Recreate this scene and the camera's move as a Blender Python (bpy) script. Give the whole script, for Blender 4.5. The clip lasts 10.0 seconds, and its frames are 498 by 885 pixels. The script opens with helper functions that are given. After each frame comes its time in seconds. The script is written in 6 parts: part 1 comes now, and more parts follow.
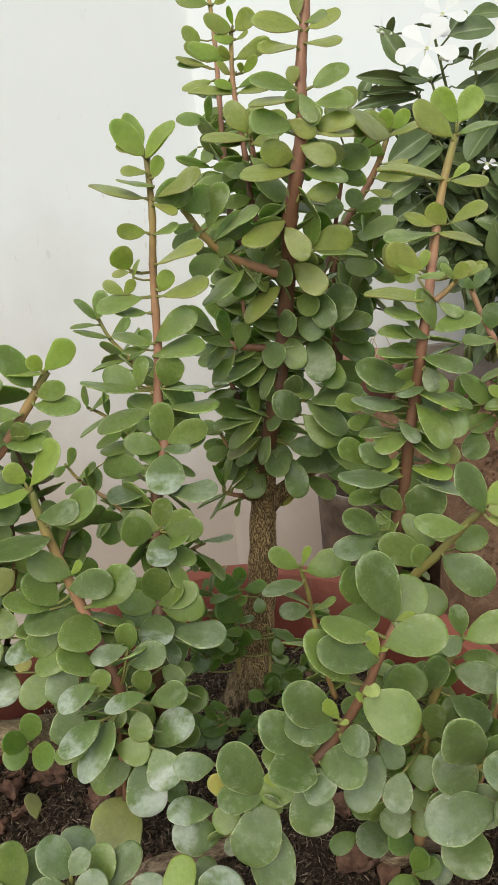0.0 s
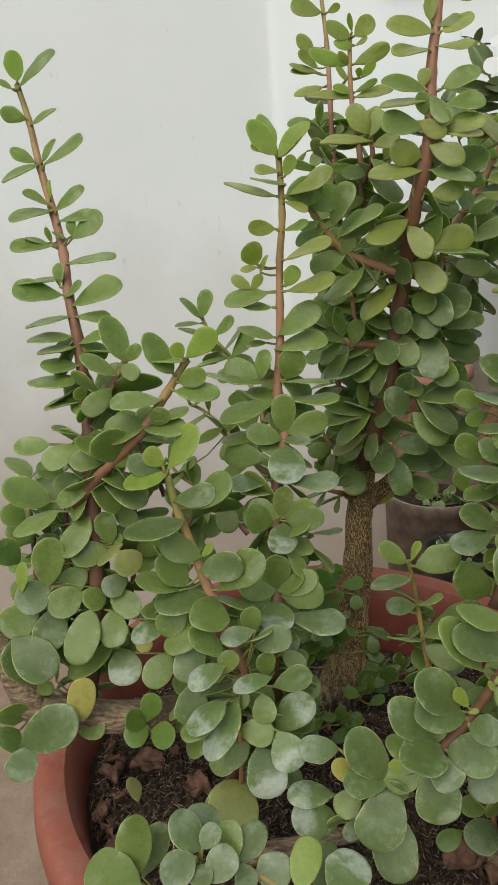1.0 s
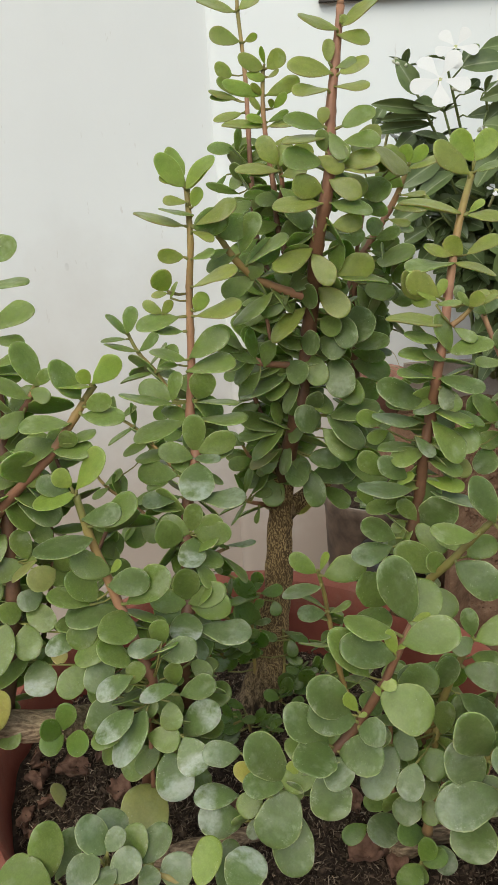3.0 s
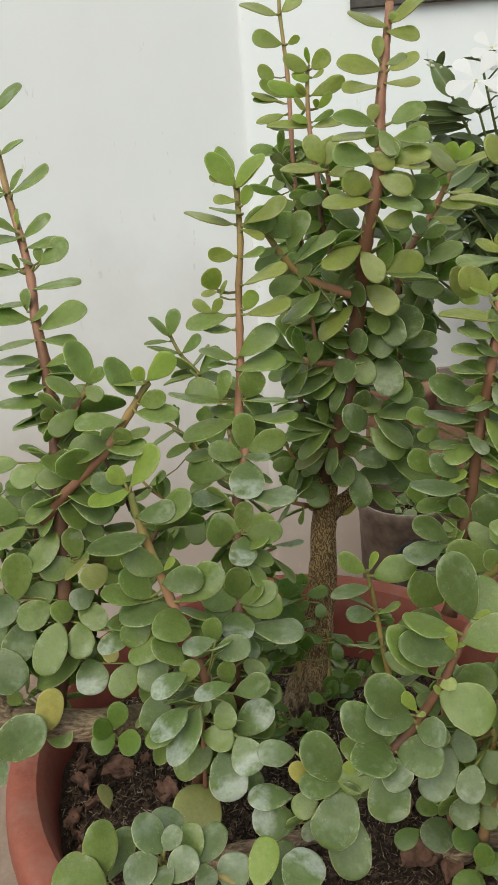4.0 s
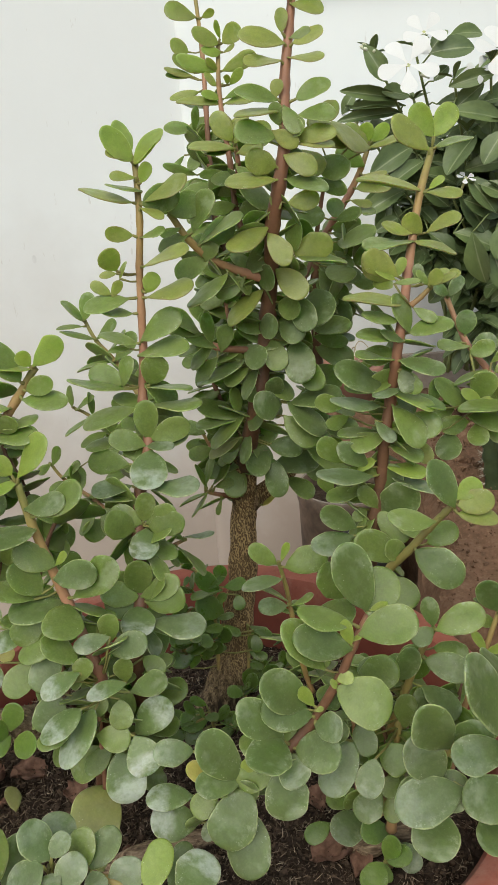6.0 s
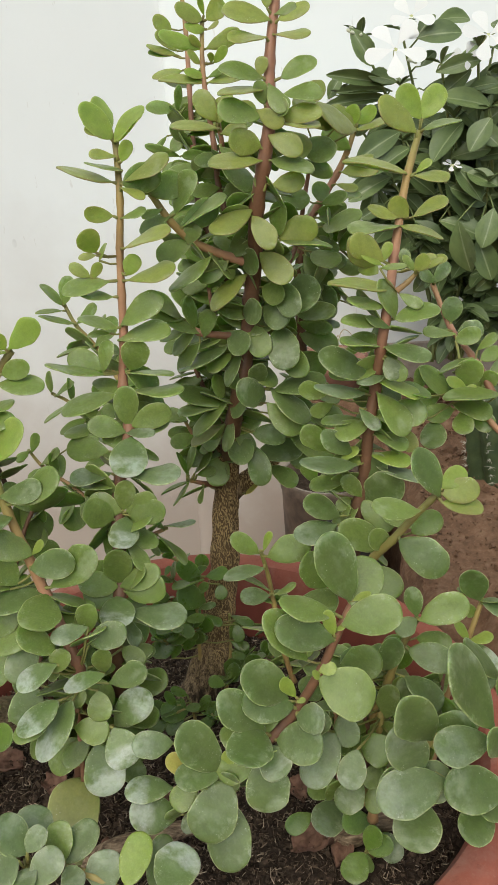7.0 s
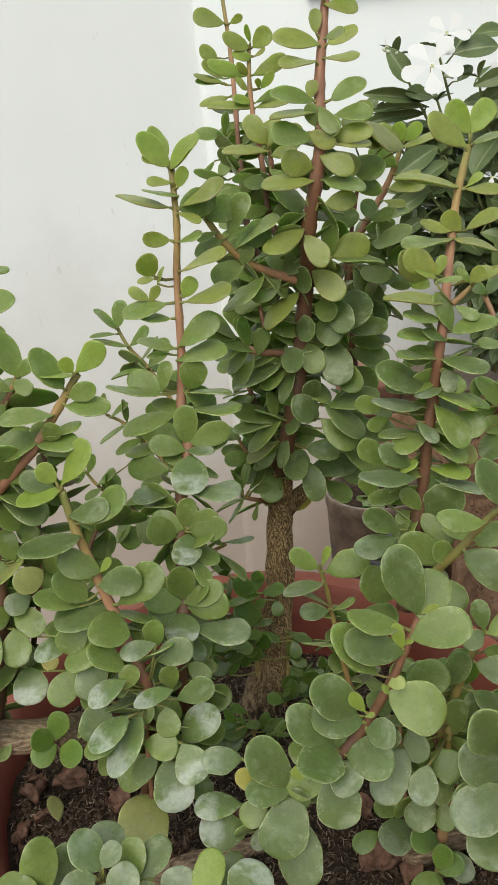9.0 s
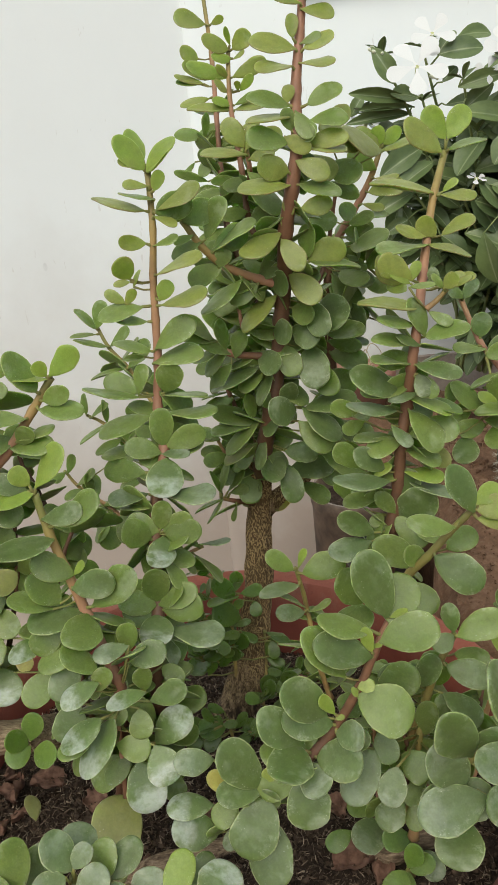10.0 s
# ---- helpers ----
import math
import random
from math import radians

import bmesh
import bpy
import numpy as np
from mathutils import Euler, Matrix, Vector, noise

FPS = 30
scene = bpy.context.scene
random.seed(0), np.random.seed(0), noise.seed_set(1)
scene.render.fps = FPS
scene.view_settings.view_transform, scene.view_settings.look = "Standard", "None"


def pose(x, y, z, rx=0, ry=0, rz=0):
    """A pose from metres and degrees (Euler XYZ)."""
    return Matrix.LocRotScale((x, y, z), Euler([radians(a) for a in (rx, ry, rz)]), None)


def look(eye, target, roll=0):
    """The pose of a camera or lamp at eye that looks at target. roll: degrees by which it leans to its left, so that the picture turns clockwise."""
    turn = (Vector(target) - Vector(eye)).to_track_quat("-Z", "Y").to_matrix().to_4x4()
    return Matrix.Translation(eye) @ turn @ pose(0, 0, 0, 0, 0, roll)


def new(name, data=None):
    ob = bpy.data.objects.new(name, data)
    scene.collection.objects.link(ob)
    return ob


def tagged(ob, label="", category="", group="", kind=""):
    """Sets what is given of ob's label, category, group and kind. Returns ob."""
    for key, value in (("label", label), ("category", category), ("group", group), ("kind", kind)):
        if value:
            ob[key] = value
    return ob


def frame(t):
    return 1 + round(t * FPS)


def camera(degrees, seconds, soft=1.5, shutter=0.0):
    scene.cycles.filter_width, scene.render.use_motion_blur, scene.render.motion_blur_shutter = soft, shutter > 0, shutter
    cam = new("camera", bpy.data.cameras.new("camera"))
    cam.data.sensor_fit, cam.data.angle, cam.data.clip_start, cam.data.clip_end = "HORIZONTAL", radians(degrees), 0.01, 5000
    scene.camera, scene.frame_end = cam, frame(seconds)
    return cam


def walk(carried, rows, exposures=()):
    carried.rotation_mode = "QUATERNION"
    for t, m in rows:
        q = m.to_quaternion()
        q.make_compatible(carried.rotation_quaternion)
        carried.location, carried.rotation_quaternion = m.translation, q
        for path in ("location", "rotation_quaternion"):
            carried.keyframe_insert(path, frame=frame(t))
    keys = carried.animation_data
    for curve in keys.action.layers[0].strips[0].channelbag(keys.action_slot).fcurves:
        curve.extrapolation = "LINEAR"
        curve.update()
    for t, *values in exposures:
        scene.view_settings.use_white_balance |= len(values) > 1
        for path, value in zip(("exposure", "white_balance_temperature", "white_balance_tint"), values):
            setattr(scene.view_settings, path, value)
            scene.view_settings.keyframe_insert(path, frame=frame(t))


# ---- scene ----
cam = camera(39.1, 10.0, soft=1.45)
PATH = [
    (0, (0.0126, -0.2706, 0.5205), (0.0050, 0.6636, 0.1639), -4.78),
    (0.5, (-0.0139, -0.2803, 0.5195), (-0.0685, 0.6627, 0.1913), -4.35),
    (1, (-0.0201, -0.2797, 0.5169), (-0.0814, 0.6608, 0.1825), -4.50),
    (1.5, (-0.0164, -0.2784, 0.5161), (-0.0602, 0.6600, 0.1735), -3.87),
    (2, (-0.0059, -0.2830, 0.5206), (-0.0221, 0.6575, 0.1811), -3.10),
    (2.5, (-0.0021, -0.2869, 0.5244), (-0.0141, 0.6537, 0.1852), -3.09),
    (3, (0.0018, -0.2888, 0.5285), (-0.0046, 0.6506, 0.1858), -3.58),
    (3.2, (-0.0113, -0.2906, 0.5249), (-0.0336, 0.6529, 0.1943), -3.30),
    (4.3, (-0.0076, -0.2880, 0.5239), (-0.0439, 0.6562, 0.1966), -4.72),
    (4.5, (-0.0051, -0.2836, 0.5186), (-0.0160, 0.6519, 0.1654), -3.52),
    (5, (0.0047, -0.2851, 0.5203), (0.0062, 0.6523, 0.1721), -3.43),
    (5.5, (0.0105, -0.2817, 0.5207), (0.0280, 0.6545, 0.1695), -3.22),
    (5.7, (0.0139, -0.2810, 0.5205), (0.0311, 0.6575, 0.1756), -3.60),
    (6.8, (0.0079, -0.2773, 0.5157), (0.0387, 0.6562, 0.1584), -2.72),
    (7, (0.0134, -0.2760, 0.5167), (0.0534, 0.6556, 0.1557), -2.77),
    (7.5, (0.0033, -0.2763, 0.5147), (0.0303, 0.6571, 0.1570), -2.78),
    (8, (0.0054, -0.2803, 0.5205), (-0.0136, 0.6628, 0.1885), -5.95),
    (8.5, (-0.0106, -0.2812, 0.5152), (-0.0366, 0.6594, 0.1766), -4.72),
    (9, (0.0040, -0.2787, 0.5175), (-0.0039, 0.6641, 0.1842), -5.11),
    (9.5, (0.0150, -0.2789, 0.5207), (0.0280, 0.6609, 0.1794), -4.94),
    (10, (0.0108, -0.2791, 0.5205), (0.0141, 0.6611, 0.1797), -4.61),
]
walk(cam, [(t, look(eye, target, roll)) for t, eye, target, roll in PATH],
     exposures=[(0.0, 0.29, 6500, 1), (0.5, 0.12, 6500, 1), (1.0, 0.0, 6500, 1), (1.5, 0.02, 6500, 1), (2.0, 0.12, 6500, 1), (3.0, 0.14, 6500, 1),
                (4.5, 0.06, 6500, 1), (5.0, 0.16, 6500, 1), (5.5, 0.22, 6500, 1), (7.0, 0.30, 6500, 1), (7.5, 0.30, 6500, 1), (8.0, 0.24, 6500, 1), (10.0, 0.24, 6500, 1)])

# ---- daylight: a bright overcast sky ----
world = bpy.data.worlds.new("sky")
scene.world = world
world.use_nodes = True
wn = world.node_tree.nodes
sky = wn.new("ShaderNodeTexSky")
sky.sky_type, sky.sun_disc = "NISHITA", False
sky.sun_elevation, sky.sun_rotation = radians(55), radians(200)
sky.air_density, sky.dust_density, sky.ozone_density = 1.0, 4.0, 0.6
world.node_tree.links.new(sky.outputs[0], wn["Background"].inputs[0])
wn["Background"].inputs[1].default_value = 0.115
sun = new("sun", bpy.data.lights.new("sun", "SUN"))
sun.data.energy, sun.data.angle, sun.data.color = 1.3, radians(60), (1.0, 0.98, 0.95)
sun.matrix_world = look((-0.5, -2.1, 2.6), (0, 0, 0.3))


# ---- materials ----
class Nodes:
    """A node material under construction."""

    def __init__(self, name, rough=0.6, spec=0.5):
        self.mat = bpy.data.materials.new(name)
        self.mat.use_nodes = True
        self.tree = self.mat.node_tree
        self.bsdf = self.tree.nodes["Principled BSDF"]
        self.set("Roughness", rough)
        self.set("Specular IOR Level", spec)

    def set(self, slot, value):
        if hasattr(value, "links"):
            self.tree.links.new(value, self.bsdf.inputs[slot])
        else:
            self.bsdf.inputs[slot].default_value = value

    def node(self, kind, **inputs):
        n = self.tree.nodes.new(kind)
        for key, value in inputs.items():
            slot = n.inputs[key.replace("_", " ")]
            if hasattr(value, "links"):
                self.tree.links.new(value, slot)
            else:
                slot.default_value = value
        return n

    def coords(self, scale=(1, 1, 1), jitter=True):
        tc = self.node("ShaderNodeTexCoord")
        mp = self.node("ShaderNodeMapping", Vector=tc.outputs["Object"])
        mp.inputs["Scale"].default_value = scale
        if jitter:
            info = self.node("ShaderNodeObjectInfo")
            many = self.node("ShaderNodeMath", Value=info.outputs["Random"])
            many.operation = "MULTIPLY"
            many.inputs[1].default_value = 37.0
            self.tree.links.new(many.outputs[0], mp.inputs["Location"])
        return mp.outputs[0]

    def noise(self, vec, scale, detail=4.0, rough=0.6):
        return self.node("ShaderNodeTexNoise", Vector=vec, Scale=scale, Detail=detail, Roughness=rough).outputs["Fac"]

    def ramp(self, fac, *stops):
        r = self.node("ShaderNodeValToRGB", Fac=fac)
        els = r.color_ramp.elements
        while len(els) < len(stops):
            els.new(0.5)
        for e, (pos, col) in zip(els, stops):
            e.position = pos
            e.color = (*col, 1) if len(col) == 3 else col
        return r.outputs["Color"]

    def grey(self, fac, a, b):
        return self.ramp(fac, (a, (0, 0, 0)), (b, (1, 1, 1)))

    def mix(self, fac, a, b):
        m = self.node("ShaderNodeMix")
        m.data_type = "RGBA"
        for slot, value in ((0, fac), (6, a), (7, b)):
            if hasattr(value, "links"):
                self.tree.links.new(value, m.inputs[slot])
            else:
                m.inputs[slot].default_value = value if slot == 0 else (*value, 1)
        return m.outputs[2]

    def times(self, a, b):
        m = self.node("ShaderNodeMath")
        m.operation = "MULTIPLY"
        for n, value in enumerate((a, b)):
            if hasattr(value, "links"):
                self.tree.links.new(value, m.inputs[n])
            else:
                m.inputs[n].default_value = value
        return m.outputs[0]

    def bump(self, height, strength, distance):
        b = self.node("ShaderNodeBump", Height=height, Strength=strength, Distance=distance)
        self.set("Normal", b.outputs[0])


def leaf_material(name, low, high, rim, dust, rough=0.42, crust_glare=0.0):
    """Fleshy leaf: a hue between two greens leaf by leaf, soft mottling, a pale rim, specks, dried water films and
    painted glare.
    """
    m = Nodes(name, rough, 0.38)
    vec = m.coords((1, 0.64, 1))
    info = m.node("ShaderNodeObjectInfo")
    base = m.mix(info.outputs["Random"], low, high)
    mott = m.grey(m.noise(vec, 1.7, 2), 0.35, 0.75)
    base = m.mix(m.times(mott, 0.6), base, tuple(c * 0.70 for c in low))
    fine = m.grey(m.noise(vec, 34, 3), 0.42, 0.68)
    base = m.mix(m.times(fine, 0.16), base, tuple(min(1, c * 1.55) for c in high))
    blot = m.grey(m.noise(vec, 8, 5, 0.7), 0.46, 0.66)
    base = m.mix(m.times(blot, 0.32), base, tuple(c * 0.62 for c in low))
    uv = m.node("ShaderNodeUVMap")
    uv.uv_map = "leaf"
    split = m.node("ShaderNodeSeparateXYZ", Vector=uv.outputs[0])
    # a bloom that pales towards the rim, then the thin pale rim itself, broken in places
    halo = m.ramp(split.outputs["Y"], (0.0, (1, 1, 1)), (0.5, (0, 0, 0)))
    base = m.mix(m.times(halo, 0.07), base, rim)
    edge = m.ramp(split.outputs["Y"], (0.0, (1, 1, 1)), (0.03, (1, 1, 1)), (0.075, (0, 0, 0)))
    base = m.mix(m.times(m.times(edge, m.ramp(m.noise(vec, 9, 2), (0.38, (0.12,) * 3), (0.62, (1, 1, 1)))), 0.6), base, rim)
    # pale outer patch: dried films and sky glare painted as one tone
    far = m.ramp(split.outputs["X"], (0.35, (0, 0, 0)), (0.8, (1, 1, 1)))
    patch = m.grey(m.noise(vec, 1.9, 4, 0.55), 0.66 - 0.36 * dust, 0.74 - 0.20 * dust)
    film_glare = m.times(m.times(patch, far), 0.12 + 0.46 * dust)
    spots = m.node("ShaderNodeTexVoronoi", Vector=vec, Scale=18.0)
    dot = m.ramp(spots.outputs["Distance"], (0.05, (1, 1, 1)), (0.16, (0, 0, 0)))
    near = m.ramp(split.outputs["Y"], (0.06, (1, 1, 1)), (0.75, (0.12, 0.12, 0.12)))
    some = m.grey(m.noise(vec, 2.7, 1), 0.48, 0.58)
    base = m.mix(m.times(m.times(dot, near), m.times(some, 0.85)), base, (0.64, 0.68, 0.54))
    base = m.mix(film_glare, base, (0.50, 0.55, 0.40))
    # dried rain marks: ragged pale streaks, mostly near the rim
    mark = m.grey(m.noise(vec, 5.5, 7, 0.78), 0.53, 0.64)
    side = m.ramp(split.outputs["Y"], (0.0, (1, 1, 1)), (0.6, (0.15, 0.15, 0.15)))
    base = m.mix(m.times(m.times(mark, side), 0.14 + 0.5 * dust), base, (0.52, 0.57, 0.43))
    if crust_glare:
        # chalky hard-water crusting and painted glare on the outer half, ragged at its edge and worn through in places
        tip = m.ramp(split.outputs["X"], (0.34, (0, 0, 0)), (0.72, (1, 1, 1)))
        ragged = m.ramp(m.noise(vec, 2.8, 5, 0.6), (0.32, (0.1,) * 3), (0.62, (1, 1, 1)))
        crust_glare_mask = m.grey(m.times(tip, ragged), 0.22, 0.66)
        worn = m.ramp(m.noise(vec, 10, 4, 0.65), (0.34, (0.6,) * 3), (0.56, (1, 1, 1)))
        base = m.mix(m.times(m.times(crust_glare_mask, worn), crust_glare), base, (0.60, 0.64, 0.60))
    m.set("Base Color", base)
    rg = m.ramp(m.noise(vec, 5, 2), (0.3, (rough - 0.05,) * 3), (0.75, (rough + 0.12,) * 3))
    m.set("Roughness", rg)
    m.set("Subsurface Weight", 0.3)
    # the waxy bloom of the skin
    m.set("Sheen Weight", 0.04 + 0.12 * dust)
    m.set("Sheen Roughness", 0.4)
    m.set("Sheen Tint", (0.78, 0.90, 0.78, 1))
    m.set("Subsurface Radius", (0.3, 0.6, 0.12))
    m.set("Subsurface Scale", 0.01)
    m.bump(m.noise(vec, 3.2, 2), 0.035, 0.02)
    return m.mat


LEAF = {
    "m": leaf_material("leaf_green", (0.131, 0.180, 0.036), (0.187, 0.244, 0.060), (0.499, 0.587, 0.24), 0.3, 0.36),
    # upper leaves: young olive green, with the stronger light painted into the colour
    "u": leaf_material("leaf_upper_sunlit", (0.197, 0.227, 0.049), (0.264, 0.293, 0.067), (0.30, 0.20, 0.11), 0.12, 0.36),
    "b": leaf_material("leaf_young", (0.191, 0.264, 0.039), (0.252, 0.321, 0.060), (0.475, 0.587, 0.167), 0.0, 0.36),
    "d": leaf_material("leaf_deep", (0.116, 0.159, 0.032), (0.169, 0.224, 0.053), (0.332, 0.412, 0.135), 0.15, 0.38),
    "g": leaf_material("leaf_fresh", (0.097, 0.158, 0.027), (0.139, 0.205, 0.039), (0.285, 0.401, 0.104), 0.05, 0.34),
    "p": leaf_material("leaf_powdery", (0.102, 0.141, 0.049), (0.131, 0.175, 0.069), (0.51, 0.587, 0.28), 0.36, 0.42, 0.12),
    "w": leaf_material("leaf_marks_glare", (0.103, 0.149, 0.040), (0.129, 0.180, 0.058), (0.51, 0.587, 0.27), 0.5, 0.36, 0.42),
    "k": leaf_material("leaf_pale_olive", (0.225, 0.235, 0.070), (0.26, 0.27, 0.085), (0.499, 0.549, 0.209), 0.1, 0.42),
    "s": leaf_material("leaf_sage", (0.087, 0.125, 0.031), (0.114, 0.156, 0.046), (0.51, 0.587, 0.27), 0.35, 0.4),
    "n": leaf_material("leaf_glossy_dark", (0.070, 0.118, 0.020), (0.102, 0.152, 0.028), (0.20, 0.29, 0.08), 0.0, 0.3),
    "y": leaf_material("leaf_yellowing", (0.36, 0.338, 0.0796), (0.414, 0.374, 0.104), (0.57, 0.563, 0.209), 0.05, 0.45),
}


def stem_material():
    """Fleshy stem: red-brown, greener where young, dull and lined where old. UV x runs from base to tip."""
    m = Nodes("stem_skin", 0.5, 0.4)
    vec = m.coords()
    uv = m.node("ShaderNodeUVMap")
    uv.uv_map = "leaf"
    along = m.node("ShaderNodeSeparateXYZ", Vector=uv.outputs[0]).outputs["X"]
    col = m.ramp(along, (0.0, (0.085, 0.046, 0.025)), (0.35, (0.13, 0.064, 0.033)), (0.52, (0.205, 0.098, 0.052)), (0.72, (0.40, 0.20, 0.125)), (0.90, (0.36, 0.255, 0.085)), (1.0, (0.20, 0.215, 0.055)))
    n = m.grey(m.noise(vec, 260, 4), 0.35, 0.7)
    col = m.mix(m.times(n, 0.24), col, (0.34, 0.165, 0.09))
    col = m.mix(m.times(m.grey(m.noise(vec, 90, 2), 0.5, 0.7), 0.45), col, (0.10, 0.05, 0.035))
    m.set("Base Color", col)
    m.bump(m.noise(vec, 420, 3), 0.35, 0.0008)
    return m.mat


STEM = stem_material()


def bark_material(name="bark", flecks=0.8):
    """Dark bark broken by pale golden worm-like flecks."""
    m = Nodes(name, 0.8, 0.25)
    vec = m.coords((1, 1, 0.36), False)
    warp = m.node("ShaderNodeTexNoise", Vector=vec, Scale=230.0, Detail=3.0)
    add = m.node("ShaderNodeVectorMath")
    m.tree.links.new(vec, add.inputs[0])
    sc = m.node("ShaderNodeVectorMath")
    sc.operation = "SCALE"
    m.tree.links.new(warp.outputs["Color"], sc.inputs[0])
    sc.inputs["Scale"].default_value = 0.0035
    m.tree.links.new(sc.outputs[0], add.inputs[1])
    swirl = m.noise(add.outputs[0], 600, 1.0, 0.5)
    wave = m.node("ShaderNodeMath", Value=m.times(swirl, 30.0))
    wave.operation = "SINE"
    worm = m.grey(wave.outputs[0], -0.35, 0.45)
    brk = m.grey(m.noise(vec, 520, 2), 0.29, 0.41)
    fleck = m.times(worm, brk)
    tone = m.noise(vec, 60, 3)
    col = m.ramp(tone, (0.3, (0.085, 0.052, 0.025)), (0.7, (0.155, 0.098, 0.045)))
    pale = m.ramp(m.noise(vec, 45, 3), (0.3, (0.40, 0.275, 0.12)), (0.7, (0.60, 0.44, 0.21)))
    col = m.mix(m.times(fleck, flecks), col, pale)
    # the old foot of the trunk: grey-brown shaggy plates split lengthwise
    uv = m.node("ShaderNodeUVMap")
    uv.uv_map = "leaf"
    along = m.node("ShaderNodeSeparateXYZ", Vector=uv.outputs[0]).outputs["X"]
    rag = m.node("ShaderNodeMath")
    rag.operation = "MULTIPLY_ADD"
    m.tree.links.new(m.noise(vec, 90, 4), rag.inputs[0])
    rag.inputs[1].default_value = 0.22
    m.tree.links.new(along, rag.inputs[2])
    foot = m.ramp(rag.outputs[0], (0.22, (1, 1, 1)), (0.42, (0, 0, 0)))
    split = m.noise(m.coords((1, 1, 0.13), False), 420, 5, 0.68)
    shag = m.ramp(split, (0.42, (0.030, 0.021, 0.014)), (0.50, (0.115, 0.078, 0.047)), (0.58, (0.30, 0.215, 0.13)))
    col = m.mix(foot, col, shag)
    m.set("Base Color", col)
    m.bump(m.mix(foot, fleck, split), 0.8, 0.0013)
    return m.mat


BARK = bark_material()


def old_wood_material():
    """Grey-brown peeling wood of a thick creeping branch."""
    m = Nodes("old_wood", 0.85, 0.2)
    vec = m.coords((0.22, 1.2, 1.2), False)
    n = m.noise(vec, 620, 4, 0.65)
    col = m.ramp(n, (0.34, (0.095, 0.062, 0.040)), (0.5, (0.235, 0.165, 0.105)), (0.66, (0.42, 0.315, 0.21)))
    col = m.mix(m.times(m.grey(m.noise(vec, 40, 3), 0.5, 0.7), 0.5), col, (0.17, 0.15, 0.09))
    m.set("Base Color", col)
    m.bump(n, 0.8, 0.0015)
    return m.mat


OLD_WOOD = old_wood_material()


def terracotta_material(name, dark, light, stain, inner_shade=False):
    """Fired clay with dust and stains; the flag paints shade as dark red below a ragged line inside the rim."""
    m = Nodes(name, 0.72, 0.3)
    vec = m.coords((1, 1, 1), False)
    col = m.ramp(m.noise(vec, 14, 5), (0.3, dark), (0.7, light))
    col = m.mix(m.times(m.grey(m.noise(vec, 150, 3), 0.48, 0.7), 0.25), col, tuple(min(1, c * 1.5) for c in light))
    col = m.mix(m.times(m.grey(m.noise(vec, 30, 6, 0.7), 0.50, 0.68), 0.7), col, stain)
    col = m.mix(m.times(m.grey(m.noise(vec, 75, 5, 0.7), 0.55, 0.66), 0.5), col, tuple(c * 0.6 for c in dark))
    col = m.mix(m.times(m.grey(m.noise(vec, 900, 2), 0.6, 0.7), 0.14), col, (0.42, 0.27, 0.21))
    if inner_shade:
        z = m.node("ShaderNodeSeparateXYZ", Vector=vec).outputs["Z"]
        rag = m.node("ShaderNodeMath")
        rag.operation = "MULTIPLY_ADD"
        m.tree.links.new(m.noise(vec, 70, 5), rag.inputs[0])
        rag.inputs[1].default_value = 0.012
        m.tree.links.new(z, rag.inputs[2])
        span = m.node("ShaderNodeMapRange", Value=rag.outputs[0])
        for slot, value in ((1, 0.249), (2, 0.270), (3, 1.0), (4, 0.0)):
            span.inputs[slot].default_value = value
        # shade inside the pot painted as a darker red
        shade_red = m.ramp(m.noise(vec, 40, 4), (0.3, (0.19, 0.046, 0.030)), (0.7, (0.25, 0.068, 0.044)))
        col = m.mix(span.outputs[0], col, shade_red)
    m.set("Base Color", col)
    m.bump(m.noise(vec, 420, 4), 0.25, 0.0008)
    return m.mat


TERRACOTTA = terracotta_material("terracotta", (0.26, 0.074, 0.048), (0.315, 0.102, 0.066), (0.32, 0.165, 0.125))
# clay of the inner wall, with the shade painted in
TERRACOTTA_SHADE = terracotta_material("shade_terracotta", (0.26, 0.074, 0.048), (0.315, 0.102, 0.066), (0.32, 0.165, 0.125), True)
TERRACOTTA_OLD = terracotta_material("weathered_terracotta", (0.30, 0.14, 0.10), (0.40, 0.21, 0.16), (0.22, 0.15, 0.11))


